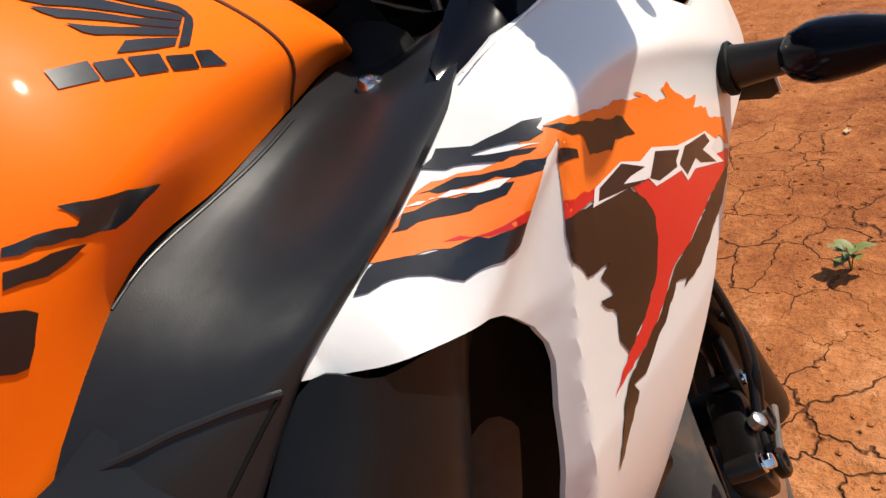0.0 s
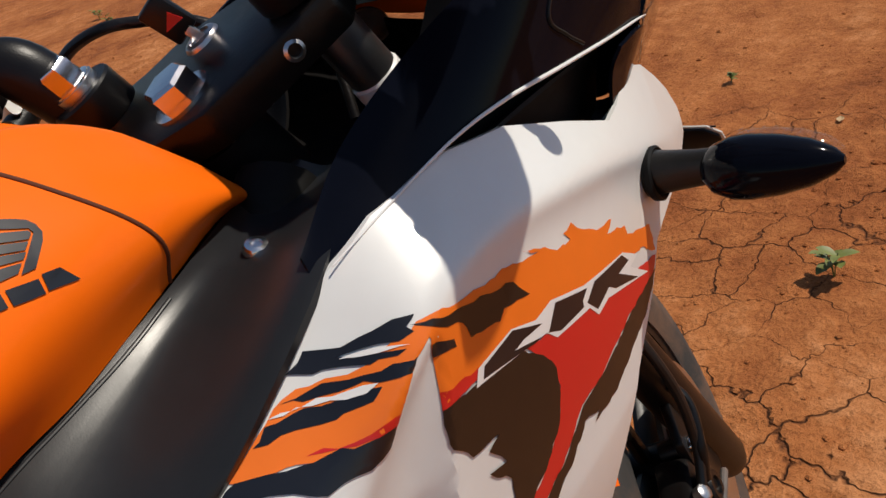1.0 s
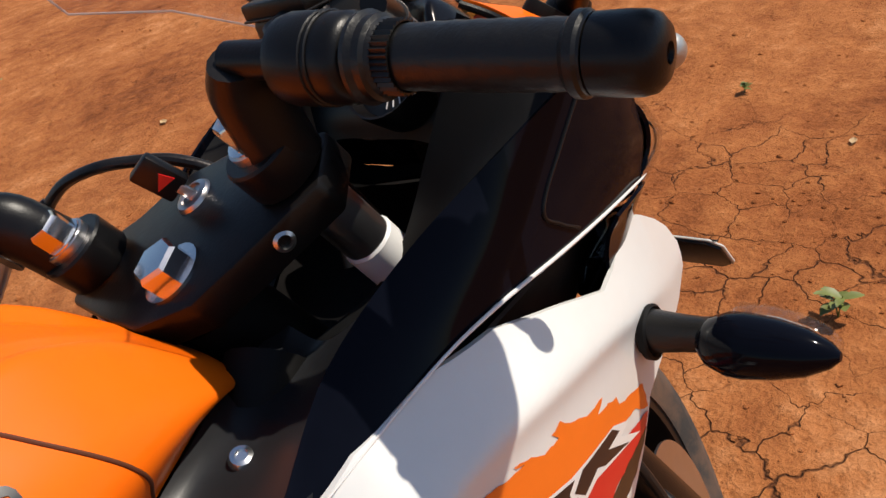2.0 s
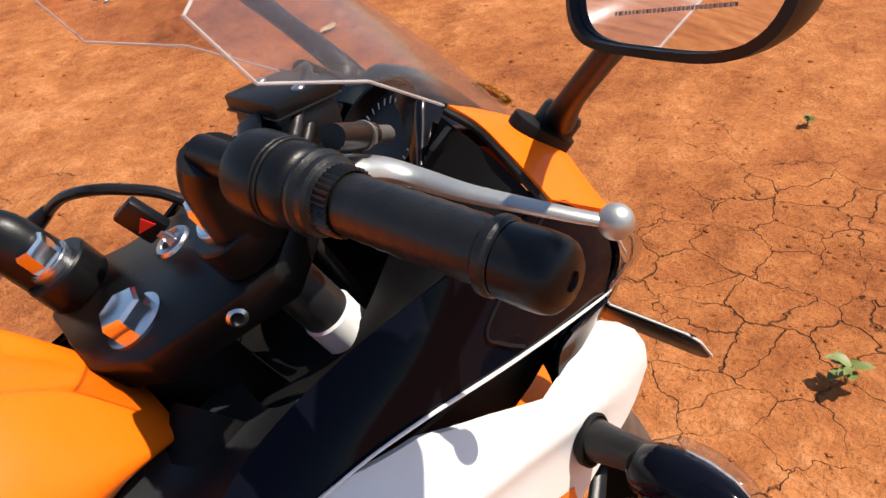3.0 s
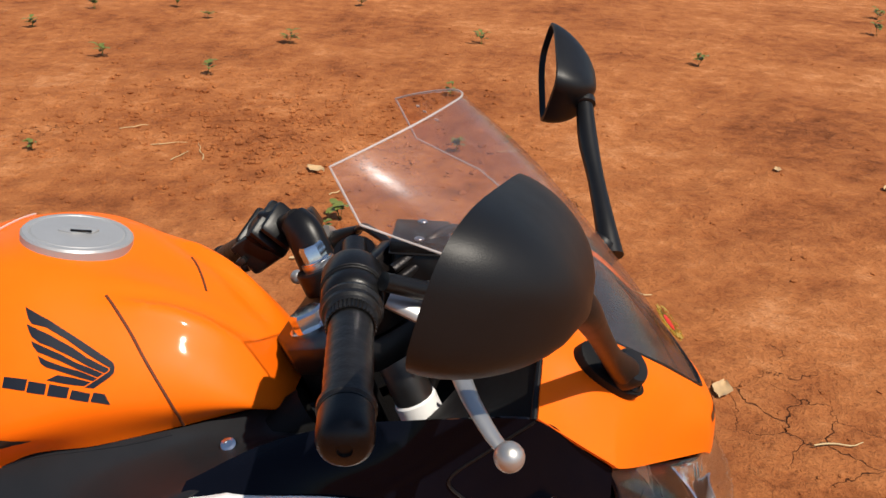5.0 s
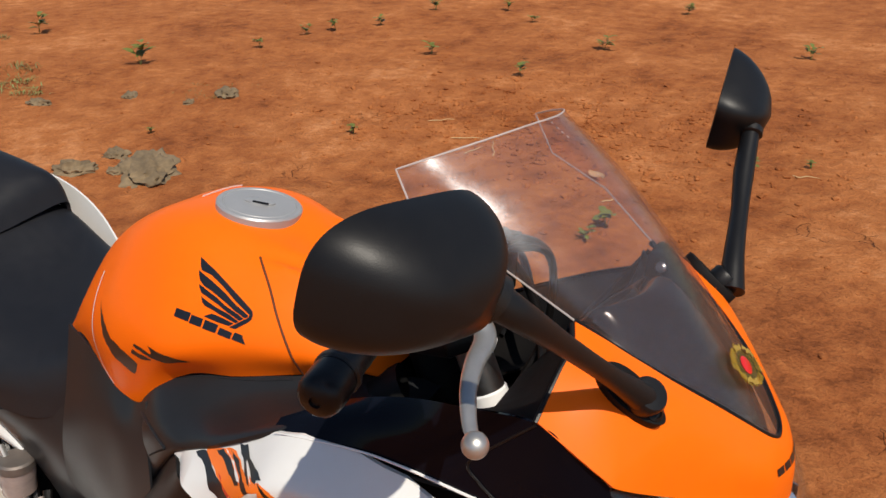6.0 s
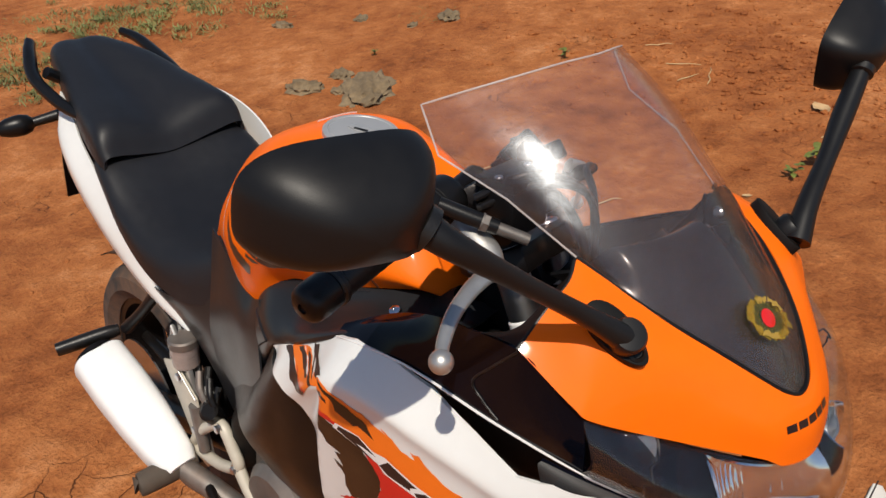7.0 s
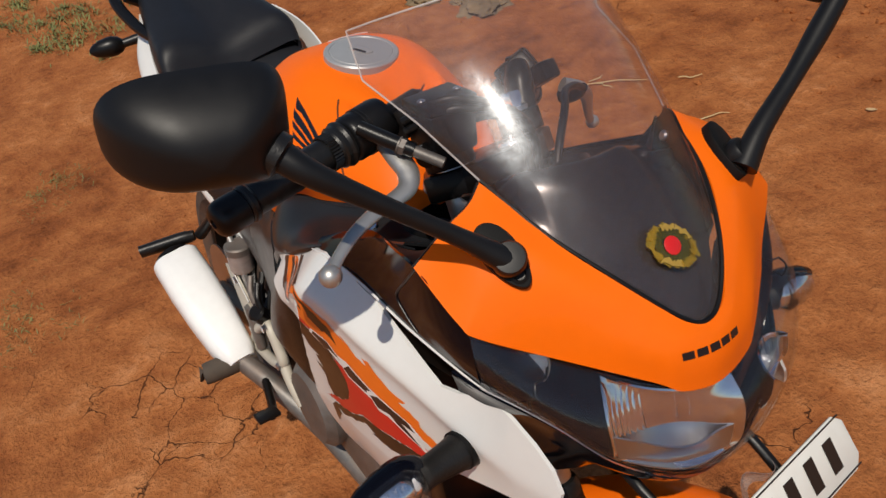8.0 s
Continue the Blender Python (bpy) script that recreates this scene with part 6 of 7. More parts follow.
for side in (-1, 1):
    TAIL = [
        [(-0.115, side * 0.092, 0.968), (-0.050, side * 0.102, 0.942), (0.030, side * 0.122, 0.905), (0.120, side * 0.136, 0.858), (0.200, side * 0.142, 0.792), (0.280, side * 0.134, 0.700), (0.345, side * 0.116, 0.622)],
        [(-0.110, side * 0.100, 0.940), (-0.060, side * 0.130, 0.905), (0.020, side * 0.150, 0.868), (0.100, side * 0.158, 0.818), (0.180, side * 0.156, 0.755), (0.268, side * 0.142, 0.680), (0.345, side * 0.118, 0.618)],
        [(-0.100, side * 0.100, 0.905), (-0.065, side * 0.128, 0.860), (0.010, side * 0.146, 0.826), (0.085, side * 0.152, 0.782), (0.165, side * 0.150, 0.726), (0.258, side * 0.138, 0.664), (0.342, side * 0.116, 0.612)],
    ]
    if side > 0:
        TAIL[0] = [(-0.115, 0.096, 0.968), (-0.050, 0.128, 0.962), (0.030, 0.164, 0.953), (0.120, 0.189, 0.920), (0.200, 0.193, 0.862), (0.280, 0.176, 0.760), (0.345, 0.130, 0.640)]
        TAIL[1] = [(x, y + 0.030 * min(1.0, max(0.0, (x + 0.1) / 0.1)) * min(1.0, (0.36 - x) / 0.08), z) for x, y, z in TAIL[1]]
        TAIL[2] = [(x, y + 0.024 * min(1.0, max(0.0, (x + 0.1) / 0.1)) * min(1.0, (0.36 - x) / 0.08), z) for x, y, z in TAIL[2]]
    tail = part("tail_panel", sheet(smooth_grid(TAIL, 36, 14), 0.004, side), WHITE, bike, "white tail side panel")
    way = [(0.030, 0.118, 0.955), (-0.050, 0.122, 0.985), (-0.130, 0.124, 1.008), (-0.195, 0.120, 1.028), (-0.240, 0.108, 1.038)] if side > 0 else [(0.030, -0.100, 0.940), (-0.050, -0.118, 0.962), (-0.130, -0.128, 0.998), (-0.195, -0.107, 1.030), (-0.240, -0.087, 1.046)]
    rail = part("grab_rail", tube(way, [0.010, 0.012, 0.012, 0.011, 0.009], 14, 22, flat=1.3), BLACK_PLASTIC, bike, "black grab rail")
    part("rail_mount", tube([(-0.120, side * 0.108, 1.008), (-0.125, side * 0.080, 0.990)], 0.012, 10), BLACK_PLASTIC, rail)
    part("side_cover", sheet(smooth_grid([[(0.550, side * 0.112, 0.785), (0.460, side * 0.126, 0.745), (0.380, side * 0.138, 0.715), (0.300, side * 0.140, 0.700), (0.262, side * 0.128, 0.690)],
                                          [(0.585, side * 0.125, 0.720), (0.500, side * 0.130, 0.690), (0.420, side * 0.132, 0.665), (0.350, side * 0.122, 0.645), (0.330, side * 0.112, 0.640)],
                                          [(0.580, side * 0.125, 0.620), (0.520, side * 0.128, 0.600), (0.460, side * 0.122, 0.585), (0.410, side * 0.112, 0.575), (0.390, side * 0.104, 0.570)],
                                          [(0.570, side * 0.118, 0.520), (0.530, side * 0.116, 0.510), (0.490, side * 0.110, 0.500), (0.450, side * 0.104, 0.495), (0.430, side * 0.098, 0.490)]], 24, 18), 0.003, side), GREY_PLASTIC, bike, "dark grey side cover under the seat")
    stalk = part("indicator_stalk", tube([(-0.235, side * 0.060, 0.890), (-0.250, side * 0.120, 0.880)], [0.012, 0.010], 14), RUBBER, bike)
    part("indicator_body", lathe([(0.010, 0.0), (0.018, 0.008), (0.0225, 0.022), (0.0225, 0.034), (0.0200, 0.052), (0.0140, 0.068), (0.0050, 0.078)], (-0.249, side * 0.115, 0.881), (-0.28, side, -0.1), 24), BLACK_PLASTIC, stalk, "black rear indicator")
    part("rear_peg", tube([(0.118, side * 0.160, 0.545), (0.108, side * 0.190, 0.542), (0.082, side * 0.272, 0.532)], [0.014, 0.018, 0.0165], 16, 10, flat=0.8), RUBBER, bike, "black folding pillion peg")
    part("peg_arm", tube([(0.130, side * 0.150, 0.548), (0.180, side * 0.130, 0.600), (0.230, side * 0.110, 0.660)], [0.013, 0.011, 0.012], 12, 10), BLACK_PLASTIC, bike)
    part("rider_peg", tube([(0.372, side * 0.160, 0.374), (0.368, side * 0.190, 0.373), (0.362, side * 0.262, 0.370), (0.361, side * 0.268, 0.370)], [0.013, 0.0225, 0.0225, 0.017], 16, 14), PEG_RUBBER, bike, "worn rubber rider peg")
    bracket = part("peg_bracket", prism([(0.300, 0.560), (0.330, 0.640), (0.372, 0.560), (0.392, 0.470), (0.402, 0.380), (0.380, 0.345), (0.345, 0.350), (0.325, 0.440)], 0.010, Matrix(((1, 0, 0, 0), (0, 0, 1, side * 0.145), (0, 1, 0, 0), (0, 0, 0, 1))), 0.003), ALLOY, bike, "grey alloy footrest bracket")
    part("bracket_bolt", hex_bolt(0.008, 0.008, (0.352, side * 0.152, 0.545), (0, side, 0)), STEEL, bracket)
    part("bracket_bolt", hex_bolt(0.008, 0.008, (0.378, side * 0.152, 0.440), (0, side, 0)), STEEL, bracket)
part("tail_cowl", block((0.20, 0.12, 0.09), pose(-0.13, 0, 0.935, 0, 18, 0), 0.025), BLACK_PLASTIC, bike)
part("rear_mudguard", sheet(smooth_grid([[(-0.16, y, 0.92) for y in (-0.06, 0, 0.06)], [(-0.30, y, 0.80) for y in (-0.055, 0, 0.055)], [(-0.36, y, 0.66) for y in (-0.05, 0, 0.05)]], 8, 12), 0.004, 1), BLACK_PLASTIC, bike)
part("seat_pan", sheet(smooth_grid([mirror_row([(0.54, -0.09, 0.77), (0.54, 0, 0.77)]), mirror_row([(0.35, -0.125, 0.71), (0.35, 0, 0.71)]), mirror_row([(0.12, -0.12, 0.84), (0.12, 0, 0.84)]), mirror_row([(-0.15, -0.07, 0.96), (-0.15, 0, 0.96)])], 12, 24), 0.006, 1), BLACK_PLASTIC, bike)
part("subframe", tube([(0.45, -0.10, 0.60), (0.20, -0.10, 0.74), (-0.10, -0.08, 0.90)], 0.014, 10, 12), BLACK_PLASTIC, bike)
part("subframe", tube([(0.45, 0.10, 0.60), (0.20, 0.10, 0.74), (-0.10, 0.08, 0.90)], 0.014, 10, 12), BLACK_PLASTIC, bike)
wheel((0.0, 0, 0.295), (0, 1, 0), 0.298, 0.140, "rear_tyre", DARK_ALLOY)
part("swingarm", tube([(0.42, -0.09, 0.40), (0.20, -0.10, 0.345), (0.0, -0.10, 0.300), (-0.03, -0.10, 0.295)], [0.030, 0.028, 0.026, 0.022], 12, 14, flat=1.3), DARK_ALLOY, bike)
part("swingarm", tube([(0.42, 0.09, 0.40), (0.20, 0.10, 0.345), (0.0, 0.10, 0.300), (-0.03, 0.10, 0.295)], [0.030, 0.028, 0.026, 0.022], 12, 14, flat=1.3), DARK_ALLOY, bike)
part("hugger", sheet([[Vector((math.cos(w) * 0.325, y, 0.295 + math.sin(w) * 0.325)) for y in np.linspace(-0.07, 0.07, 7)] for w in np.linspace(radians(15), radians(120), 14)], 0.003, -1), BLACK_PLASTIC, bike)
# exhaust


def can(stations, power=3.2, seg=36):
    """A flattened can: (centre, half width across, half height) from end to end."""
    bm = bmesh.new()
    centres = [Vector(c) for c, _, _ in stations]
    way = (centres[-1] - centres[0]).normalized()
    across = Vector((0, 1, 0.12))
    across = (across - way * across.dot(way)).normalized()
    up = way.cross(across)
    rings = []
    for c, a, b in zip(centres, (q[1] for q in stations), (q[2] for q in stations)):
        ring = []
        for k in range(seg):
            w = 2 * math.pi * k / seg
            cs, sn = math.cos(w), math.sin(w)
            ring.append(bm.verts.new(c + across * a * math.copysign(abs(cs) ** (2 / power), cs) + up * b * math.copysign(abs(sn) ** (2 / power), sn)))
        rings.append(ring)
    for r, q in zip(rings, rings[1:]):
        for k in range(seg):
            bm.faces.new((r[k], r[(k + 1) % seg], q[(k + 1) % seg], q[k]))
    bm.faces.new(rings[0][::-1])
    bm.faces.new(rings[-1])
    return bm


silencer = part("silencer", can([((0.128, -0.2150, 0.510), 0.046, 0.038), ((0.133, -0.2148, 0.507), 0.0505, 0.042), ((0.20, -0.209, 0.470), 0.0520, 0.044), ((0.27, -0.203, 0.431), 0.0490, 0.043),
                                 ((0.330, -0.198, 0.397), 0.0430, 0.039), ((0.362, -0.194, 0.379), 0.0370, 0.034), ((0.378, -0.192, 0.370), 0.0280, 0.026)]), SHIELD, bike, "pale silver exhaust silencer", 50)
part("end_cap", lathe([(0.026, 0), (0.040, 0.004), (0.038, 0.016), (0.020, 0.018), (0.018, 0.006), (0, 0.006)], (0.132, -0.215, 0.508), (-0.86, -0.08, 0.49), 28), DARK_ALLOY, silencer)
part("exhaust_pipe", tube([(0.368, -0.193, 0.376), (0.44, -0.152, 0.320), (0.55, -0.110, 0.260), (0.75, -0.080, 0.210), (0.92, -0.060, 0.260)], 0.021, 16, 24), GREY_METAL, bike)
upright = lambda y: Matrix(((1, 0, 0, 0), (0, 0, 1, y), (0, 1, 0, 0), (0, 0, 0, 1)))
shield = part("heel_guard", prism([(0.288, 0.552), (0.335, 0.570), (0.345, 0.562), (0.402, 0.518), (0.404, 0.442), (0.372, 0.408), (0.356, 0.412)], 0.004, upright(-0.152), 0.0015), PALE_ALLOY, bike, "pale grey heel guard plate")
part("guard_lip", tube([(0.335, -0.154, 0.570), (0.402, -0.154, 0.518)], 0.0022, 8), ALLOY, shield)
hanger = part("footrest_hanger", tube([(0.345, -0.148, 0.385), (0.385, -0.148, 0.436), (0.452, -0.150, 0.490), (0.486, -0.150, 0.505), (0.510, -0.150, 0.470), (0.520, -0.150, 0.436), (0.452, -0.148, 0.398), (0.385, -0.148, 0.384), (0.345, -0.148, 0.385)], 0.0105, 12, 60), PALE_ALLOY, bike, "bare alloy footrest hanger")
part("hanger_arm", tube([(0.520, -0.150, 0.436), (0.548, -0.152, 0.400), (0.575, -0.150, 0.370)], [0.011, 0.010, 0.009], 12, 10), PALE_ALLOY, hanger)
part("hanger_bolt", hex_bolt(0.008, 0.008, (0.486, -0.157, 0.505), (0, -1, 0)), STEEL, hanger)
part("hanger_bolt", hex_bolt(0.008, 0.008, (0.520, -0.157, 0.436), (0, -1, 0)), STEEL, hanger)
for k, (x, z) in enumerate(((0.425, 0.545), (0.440, 0.520), (0.462, 0.548))):
    part("hose_clip", tube([(x - 0.018, -0.140, z + 0.030), (x, -0.152, z + 0.008), (x + 0.012, -0.150, z - 0.018), (x + 0.006, -0.140, z - 0.040)], 0.0062, 10, 16), DARK_ALLOY if k else GREY_METAL, bike)
part("spring_cover", lathe([(0.012, 0), (0.017, 0.003), (0.017, 0.026), (0.012, 0.030), (0, 0.030)], (0.462, -0.150, 0.515), (0.3, -0.5, 0.8), 18), DARK_ALLOY, bike)
# rear brake gear
cup = part("brake_fluid_cup", lathe([(0.020, 0), (0.024, 0.004), (0.026, 0.045), (0.022, 0.048)], (0.350, -0.135, 0.560), (0.05, 0, 1), 22), clear_plastic("milky_plastic", (0.55, 0.52, 0.48), 0.55), bike, "milky rear brake fluid cup")
part("cup_lid", lathe([(0.027, 0.045), (0.027, 0.058), (0.024, 0.061), (0, 0.061)], (0.350, -0.135, 0.560), (0.05, 0, 1), 22), GREY_METAL, cup)
part("cup_hose", tube([(0.352, -0.135, 0.560), (0.362, -0.145, 0.520), (0.380, -0.140, 0.480), (0.392, -0.135, 0.450)], 0.006, 10, 14), RUBBER, cup)
part("rear_master_cylinder", tube([(0.395, -0.150, 0.400), (0.390, -0.150, 0.500)], [0.011, 0.013], 14), GREY_METAL, bike)
part("brake_pedal", tube([(0.395, -0.160, 0.350), (0.450, -0.175, 0.340), (0.510, -0.190, 0.345), (0.545, -0.205, 0.355)], [0.010, 0.009, 0.009, 0.010], 12, 14), DARK_ALLOY, bike, "dark brake pedal")
part("pedal_pad", block((0.035, 0.045, 0.010), pose(0.545, -0.212, 0.362, 0, -10, 0), 0.003), DARK_ALLOY, bike)
engine = part("engine", block((0.42, 0.24, 0.26), pose(0.70, 0, 0.40, 0, 6, 0), 0.04), GREY_METAL, bike, "dusty engine block")
part("clutch_cover", lathe([(0.085, 0), (0.085, 0.02), (0.070, 0.035), (0, 0.038)], (0.62, -0.118, 0.40), (0, -1, 0), 32), GREY_METAL, engine)
part("cylinder", block((0.16, 0.18, 0.24), pose(0.86, 0, 0.58, 0, 30, 0), 0.02), GREY_METAL, engine)
for k in range(5):
    part("hose", tube([(0.28 + 0.03 * k, -0.105, 0.64 - 0.03 * k), (0.34 + 0.02 * k, -0.128, 0.56 - 0.02 * k), (0.40 + 0.02 * k, -0.112, 0.50 - 0.03 * k)], 0.007, 8, 10), RUBBER, bike)
part("battery_box", block((0.16, 0.14, 0.16), pose(0.40, 0, 0.60), 0.01), BLACK_PLASTIC, bike)
part("shock", tube([(0.34, 0, 0.66), (0.40, 0, 0.42)], 0.03, 14), DARK_ALLOY, bike)
# stand that carries the lean
stand = part("side_stand", tube([(0.60, 0.110, 0.300), (0.54, 0.190, 0.150), (0.52, 0.245, 0.032)], [0.014, 0.012, 0.012], 12, 10), DARK_ALLOY, bike, "black side stand")
part("stand_foot", block((0.075, 0.040, 0.008), pose(0.52, 0.248, 0.030, 0, 0, 0), 0.002), DARK_ALLOY, stand)

# ---- ground ----


TABLES = {}


def lattice_noise(x, y, scale, seed):
    """Smooth random heights, about -1 to 1, with that many metres from hill to hill."""
    if seed not in TABLES:
        TABLES[seed] = np.random.RandomState(seed).rand(256, 256) * 2 - 1
    table = TABLES[seed]
    u, v = x / scale, y / scale
    i, j = np.floor(u).astype(int), np.floor(v).astype(int)
    a, b = u - i, v - j
    a, b = a * a * (3 - 2 * a), b * b * (3 - 2 * b)
    g = lambda p, q: table[p % 256, q % 256]
    return (g(i, j) * (1 - a) + g(i + 1, j) * a) * (1 - b) + (g(i, j + 1) * (1 - a) + g(i + 1, j + 1) * a) * b


def ground_height(x, y):
    """Height of the trodden earth above the level on which the wheels stand."""
    x, y = np.asarray(x, float), np.asarray(y, float)
    h = 0.022 * lattice_noise(x, y, 1.7, 1) + 0.010 * lattice_noise(x, y, 0.46, 2) + 0.005 * lattice_noise(x, y, 0.16, 3) + 0.0028 * lattice_noise(x, y, 0.055, 4)
    return h - 0.012


def spaced(lo, hi, step, far):
    dense = list(np.arange(lo, hi, step))
    out, d = [], step
    a = dense[-1]
    while a < far:
        d *= 1.22
        a += d
        out.append(a)
    back, d, a = [], step, dense[0]
    while a > -far:
        d *= 1.22
        a -= d
        back.append(a)
    return np.array(back[::-1] + dense + out)


gx, gy = spaced(-2.6, 4.2, 0.02, 600.0), spaced(-1.6, 4.6, 0.02, 600.0)
X, Y = np.meshgrid(gx, gy, indexing="ij")
Z = ground_height(X, Y)
verts = np.stack([X, Y, Z], -1).reshape(-1, 3)
n_x, n_y = len(gx), len(gy)
idx = np.arange(n_x * n_y).reshape(n_x, n_y)
quads = np.stack([idx[:-1, :-1], idx[1:, :-1], idx[1:, 1:], idx[:-1, 1:]], -1).reshape(-1, 4)
data = bpy.data.meshes.new("ground")
data.from_pydata(verts.tolist(), [], quads.tolist())
data.polygons.foreach_set("use_smooth", np.ones(len(quads), bool))
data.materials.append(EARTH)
ground = tagged(new("ground", data), "bare dry red earth with cracks and crumbs", "ground", kind="structure")

# ---- clods, seedlings, dry leaves, straw, dung ----
rng = random.Random(11)


def lump(radius, squash, seed, cuts=1):
    """One uneven clod."""
    bm = bmesh.new()
    bmesh.ops.create_icosphere(bm, subdivisions=cuts, radius=radius)
    r = random.Random(seed)
    for v in bm.verts:
        v.co *= r.uniform(0.7, 1.25)
        v.co.z *= squash
    return bm


def scatter(count, spot, sizes, seed):
    """Many small clods as one mesh; spot(r) gives each its place."""
    r = random.Random(seed)
    shapes = []
    for k in range(12):
        bm = lump(1.0, 0.6, seed * 50 + k)
        bm.verts.index_update()
        shapes.append(([v.co.copy() for v in bm.verts], [[v.index for v in f.verts] for f in bm.faces]))
        bm.free()
    verts, faces = [], []
    for _ in range(count):
        x, y = spot(r)
        s = sizes[0] * (sizes[1] / sizes[0]) ** (r.random() ** 2.2)
        a = r.uniform(0, 6.28)
        c, d = math.cos(a) * s, math.sin(a) * s
        co, fs = shapes[r.randrange(12)]
        base, z0 = len(verts), float(ground_height(x, y)) + s * 0.15
        verts += [(x + p.x * c - p.y * d, y + p.x * d + p.y * c, z0 + p.z * s) for p in co]
        faces += [[base + i for i in f] for f in fs]
    data = bpy.data.meshes.new("clods")
    data.from_pydata(verts, [], faces)
    data.materials.append(EARTH)
    return new("clods", data)


def around(x, y, sx, sy):
    return lambda r: (r.gauss(x, sx), r.gauss(y, sy))


tagged(scatter(5200, lambda r: (r.uniform(-4.5, 5.0), r.uniform(-1.3, 6.5)), (0.002, 0.013), 3), "loose crumbs of red earth", "earth", kind="stuff")
tagged(scatter(2600, around(-0.25, 3.45, 0.70, 0.50), (0.004, 0.024), 4), "broken dark crumbs of turned red earth", "earth", kind="stuff")
tagged(scatter(1100, around(2.3, 0.5, 0.7, 0.6), (0.002, 0.009), 6), "loose crumbs of red earth", "earth", kind="stuff")


def leaf_blade(bm, base, way, up, length, width, fold=0.25):
    """A pointed leaf with a folded midrib."""
    side = way.cross(up).normalized()
    rows = []
    for i in range(5):
        u = i / 4
        w = width * math.sin(math.pi * min(1, u * 0.93 + 0.05)) ** 0.8
        c = base + way * length * u + up * length * (0.18 * u - 0.30 * u * u)
        rows.append([bm.verts.new(c - side * w + up * w * fold), bm.verts.new(c), bm.verts.new(c + side * w + up * w * fold)])
    for a, b in zip(rows, rows[1:]):
        bm.faces.new((a[0], a[1], b[1], b[0]))
        bm.faces.new((a[1], a[2], b[2], b[1]))


def seedling(x, y, size, seed, leaves=9):
    r = random.Random(seed)
    z = float(ground_height(x, y))
    root = tagged(new("seedling"), "small green seedling growing from red earth", "plant", "seedlings on the earth")
    root.location = (x, y, z)
    stems = bmesh.new()
    crown = bmesh.new()
    for k in range(3):
        a = r.uniform(0, 6.28)
        tip = Vector((math.cos(a) * size * 0.25, math.sin(a) * size * 0.25, size * r.uniform(0.5, 0.9)))
        tube([Vector((0, 0, -0.004)), tip * 0.5 + Vector((0, 0, 0.1 * size)), tip], [0.0016, 0.0012, 0.0008], 6, 5, bm=stems)
        for i in range(leaves // 3 + r.randrange(3)):
            u = r.uniform(0.45, 1.0)
            b = r.uniform(0, 6.28)
            way = Vector((math.cos(b), math.sin(b), r.uniform(0.05, 0.6))).normalized()
            leaf_blade(crown, tip * u, way, Vector((0, 0, 1)), size * r.uniform(0.35, 0.6), size * r.uniform(0.10, 0.17))
    part("stem", stems, LEAF, root)
    part("foliage", crown, LEAF, root, crease=180)


PLANTS = [(2.22, 0.05, 0.085), (3.27, 0.74, 0.05), (0.82, 3.28, 0.10), (0.43, 2.36, 0.11), (0.40, 2.20, 0.07), (-1.23, 2.89, 0.07), (-1.81, 4.75, 0.13), (-0.91, 4.40, 0.11), (-0.65, 5.38, 0.12),
          (0.78, 5.68, 0.12), (2.37, 5.35, 0.12), (4.10, 6.80, 0.13), (-2.61, 6.2, 0.12), (-0.44, 7.0, 0.13), (-1.56, 6.1, 0.10), (-2.0, 6.5, 0.13), (-2.7, 5.4, 0.11), (-3.5, 3.42, 0.20), (-5.3, 2.65, 0.14),
          (-5.3, 3.9, 0.18), (-3.08, 4.25, 0.10), (-3.05, 4.8, 0.11), (-2.93, 5.05, 0.12), (0.69, 4.25, 0.09), (3.64, 3.75, 0.07), (4.38, 7.6, 0.13), (1.08, 3.45, 0.05), (-2.3, 2.4, 0.05)]
for k, (x, y, size) in enumerate(PLANTS):
    seedling(x, y, size, 100 + k)


def grass_patch(x, y, sx, sy, count, seed):
    r = random.Random(seed)
    bm = bmesh.new()
    tall = 1.0 if x < -3.0 else 0.42
    tufts = [(r.gauss(x, sx), r.gauss(y, sy), r.uniform(0.03, 0.12)) for _ in range(max(6, count // 22))]
    for _ in range(count * 2):
        u, v, wide = r.choice(tufts)
        px, py = r.gauss(u, wide), r.gauss(v, wide * 0.6)
        a = r.uniform(0, 6.28)
        way = Vector((math.cos(a), math.sin(a), r.uniform(0.2, 1.2))).normalized()
        leaf_blade(bm, Vector((px, py, float(ground_height(px, py)))), way, Vector((0, 0, 1)), r.uniform(0.03, 0.075) * tall, r.uniform(0.0022, 0.0045) * tall)
    ob = part("grass", bm, GRASS, None, crease=180)
    tagged(ob, "thin dry green grass creeping over red earth", "grass", kind="stuff")


GRASS = surface("dry_grass", (0.17, 0.18, 0.055), 0.6, vary=0.4, grain=6)
for k, (x, y, sx, sy, n) in enumerate([(-4.6, 1.95, 0.45, 0.22, 900), (-5.0, 1.65, 0.25, 0.18, 320), (-4.45, 2.45, 0.25, 0.15, 320), (-4.9, 1.15, 0.25, 0.12, 300), (-4.15, 0.85, 0.25, 0.10, 260), (-4.5, 2.7, 0.45, 0.25, 260), (-4.1, 0.15, 0.35, 0.15, 420), (-1.74, -0.32, 0.16, 0.06, 120), (-0.90, -0.66, 0.12, 0.05, 110), (-5.1, 0.1, 0.5, 0.2, 260),
                                       (-5.6, 3.2, 0.5, 0.3, 240), (-2.45, 3.1, 0.12, 0.10, 60), (-4.4, 0.55, 0.4, 0.2, 180)]):
    grass_patch(x, y, sx, sy, n, 300 + k)


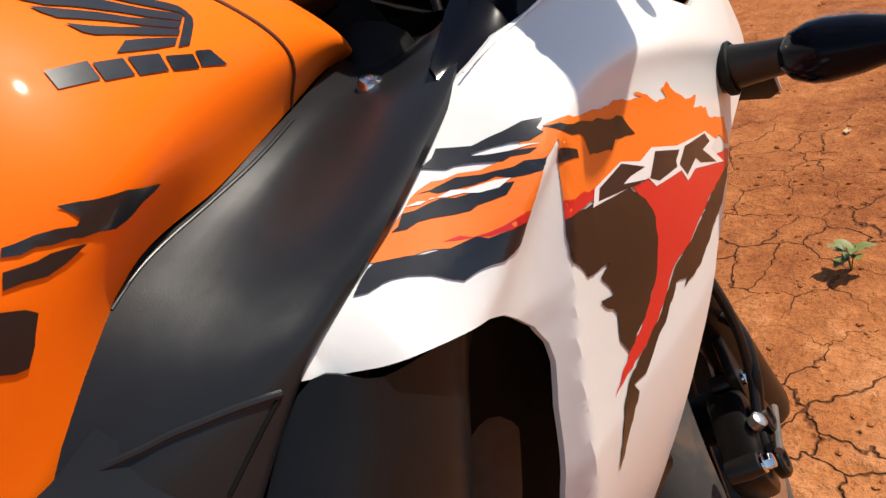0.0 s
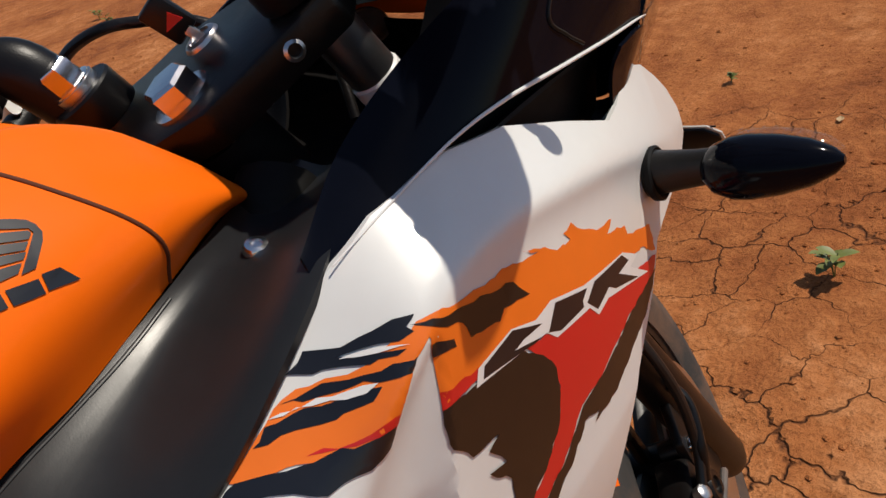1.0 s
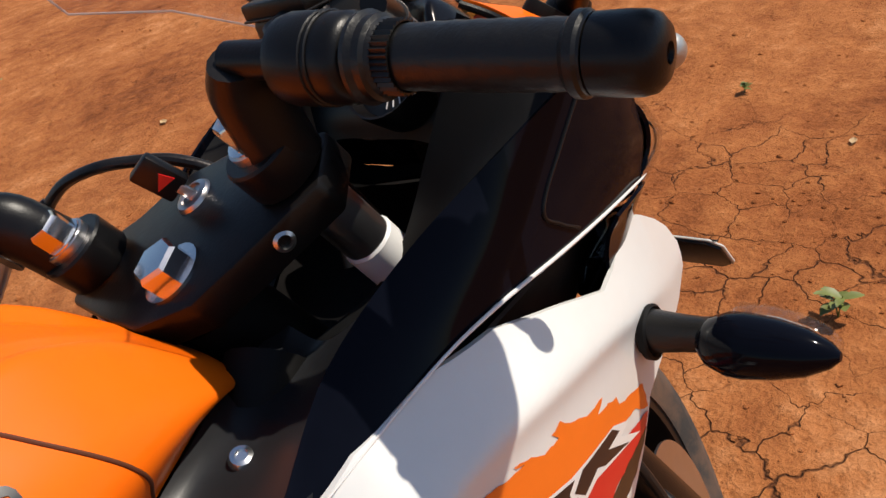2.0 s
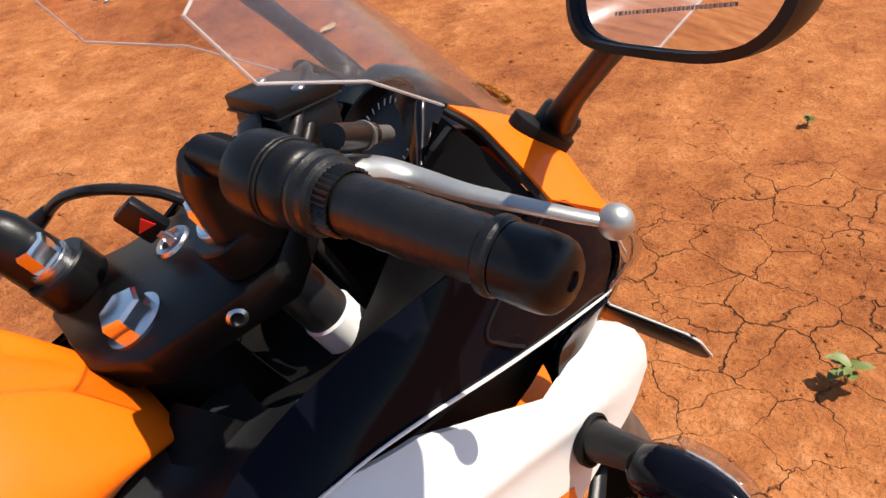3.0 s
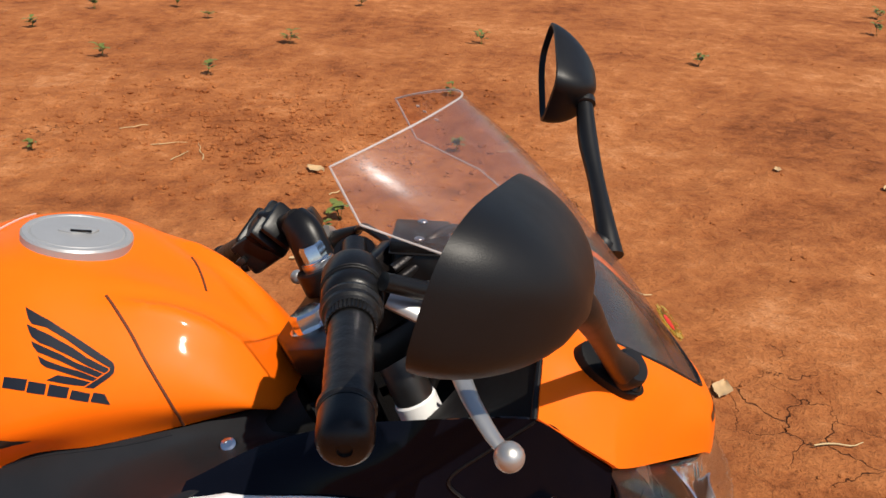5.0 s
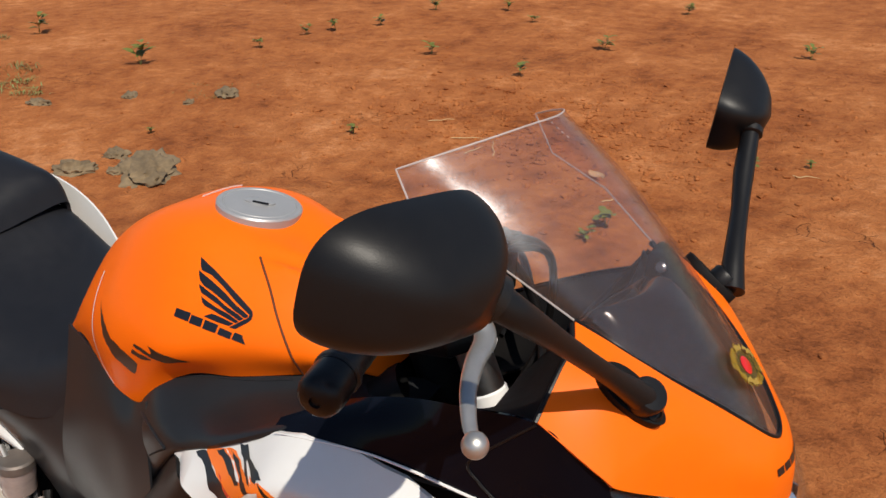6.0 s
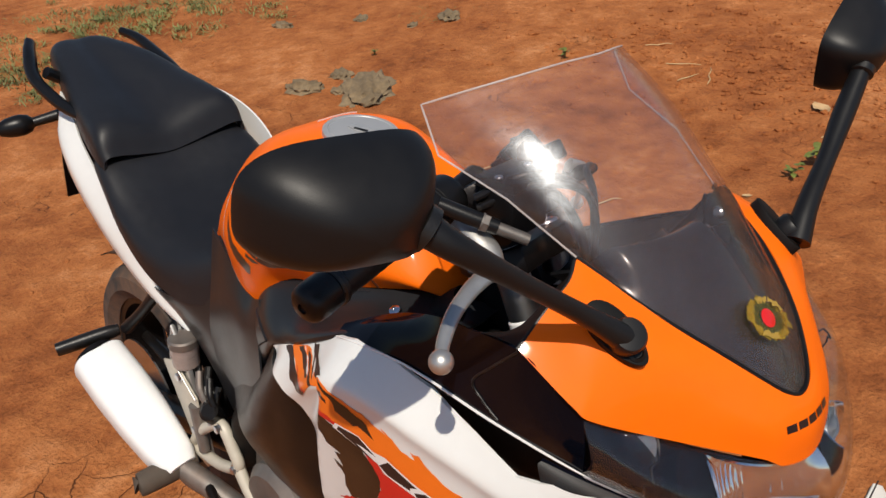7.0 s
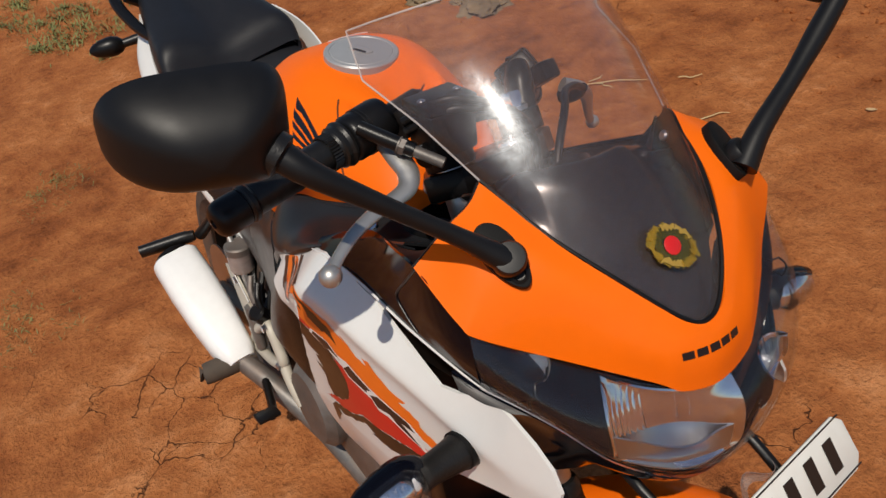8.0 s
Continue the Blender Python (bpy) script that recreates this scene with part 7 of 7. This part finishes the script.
def dry_leaf(x, y, size, turn, seed):
    r = random.Random(seed)
    bm = bmesh.new()
    n = 7
    rows = []
    for i in range(n):
        u = i / (n - 1)
        w = size * 0.30 * math.sin(math.pi * (0.06 + 0.9 * u)) * r.uniform(0.85, 1.15)
        rows.append([bm.verts.new((size * (u - 0.5), s * w, 0.004 + 0.10 * size * abs(s) ** 1.5 + 0.12 * size * (u - 0.5) ** 2 + r.uniform(0, 0.01) * size)) for s in (-1, -0.5, 0, 0.5, 1)])
    for a, b in zip(rows, rows[1:]):
        for i in range(4):
            bm.faces.new((a[i], a[i + 1], b[i + 1], b[i]))
    ob = part("fallen_leaf", bm, DRY_LEAF, None, crease=180)
    tagged(ob, "curled pale dry leaf lying on red earth", "leaf", "dry leaves on the earth")
    ob.matrix_basis = pose(x, y, float(ground_height(x, y)), 0, 0, turn)


for k, (x, y, size, turn) in enumerate([(2.90, 3.09, 0.12, 20), (2.41, 3.26, 0.06, 80), (0.19, 2.89, 0.11, 150), (2.99, 0.29, 0.035, 10), (1.79, 1.36, 0.09, 70), (4.32, 2.6, 0.13, 40), (3.3, 3.9, 0.09, 120), (-2.39, 3.13, 0.06, 10), (1.5, 4.6, 0.05, 60), (0.35, 1.95, 0.035, 30)]):
    dry_leaf(x, y, size, turn, 500 + k)


def straw(x, y, length, turn, seed):
    r = random.Random(seed)
    z = float(ground_height(x, y)) + 0.006
    pts = [Vector(((u - 0.5) * length, r.uniform(-0.01, 0.01), r.uniform(0, 0.006))) for u in np.linspace(0, 1, 5)]
    ob = part("straw", tube(pts, [0.0022, 0.0026, 0.0024, 0.002, 0.0012], 6, 10), STRAW, None)
    tagged(ob, "dry bent straw lying on red earth", "straw", "straws on the earth")
    ob.matrix_basis = pose(x, y, z, 0, 0, turn)


for k, (x, y, length, turn) in enumerate([(-0.42, 3.02, 0.24, 118), (-0.62, 3.10, 0.18, 20), (-0.50, 2.95, 0.14, 70), (2.05, 1.15, 0.14, 10), (1.6, 1.9, 0.10, 150), (-0.9, 3.3, 0.15, 40), (0.35, 2.62, 0.07, 60), (1.08, 3.30, 0.12, 15), (-0.517, 1.64, 0.24, 43), (-0.612, 1.616, 0.075, 89), (-0.535, 1.590, 0.09, 6), (-0.308, 1.82, 0.09, 51), (-0.033, 1.633, 0.12, 71)]):
    straw(x, y, length, turn, 600 + k)


def dung(x, y, rx, ry, h, seed):
    r = random.Random(seed)
    bm = bmesh.new()
    bmesh.ops.create_icosphere(bm, subdivisions=4, radius=1)
    for v in bm.verts:
        n = noise.fractal(v.co * 2.2 + Vector((seed, 0, 0)), 0.6, 2.0, 4)
        k = 1 + 0.30 * n
        v.co = Vector((v.co.x * rx * k, v.co.y * ry * k, max(v.co.z, -0.2) * h * (1 + 0.6 * n)))
    ob = part("dung_pat", bm, DUNG, None, crease=70)
    tagged(ob, "dry crumbling grey-brown dung pat on red earth", "dung", "dung pats on the earth")
    ob.matrix_basis = pose(x, y, float(ground_height(x, y)), 0, 0, r.uniform(0, 180))


for k, (x, y, rx, ry, h) in enumerate([(-2.16, 1.78, 0.105, 0.080, 0.040), (-1.82, 1.95, 0.25, 0.14, 0.055), (-2.16, 2.04, 0.085, 0.06, 0.035), (-3.36, 2.46, 0.09, 0.05, 0.03), (-2.96, 2.84, 0.06, 0.05, 0.025), (-2.40, 3.14, 0.11, 0.07, 0.035), (-2.5, 2.9, 0.05, 0.03, 0.02), (-1.95, 1.86, 0.05, 0.04, 0.02)]):
    dung(x, y, rx, ry, h, 700 + k)
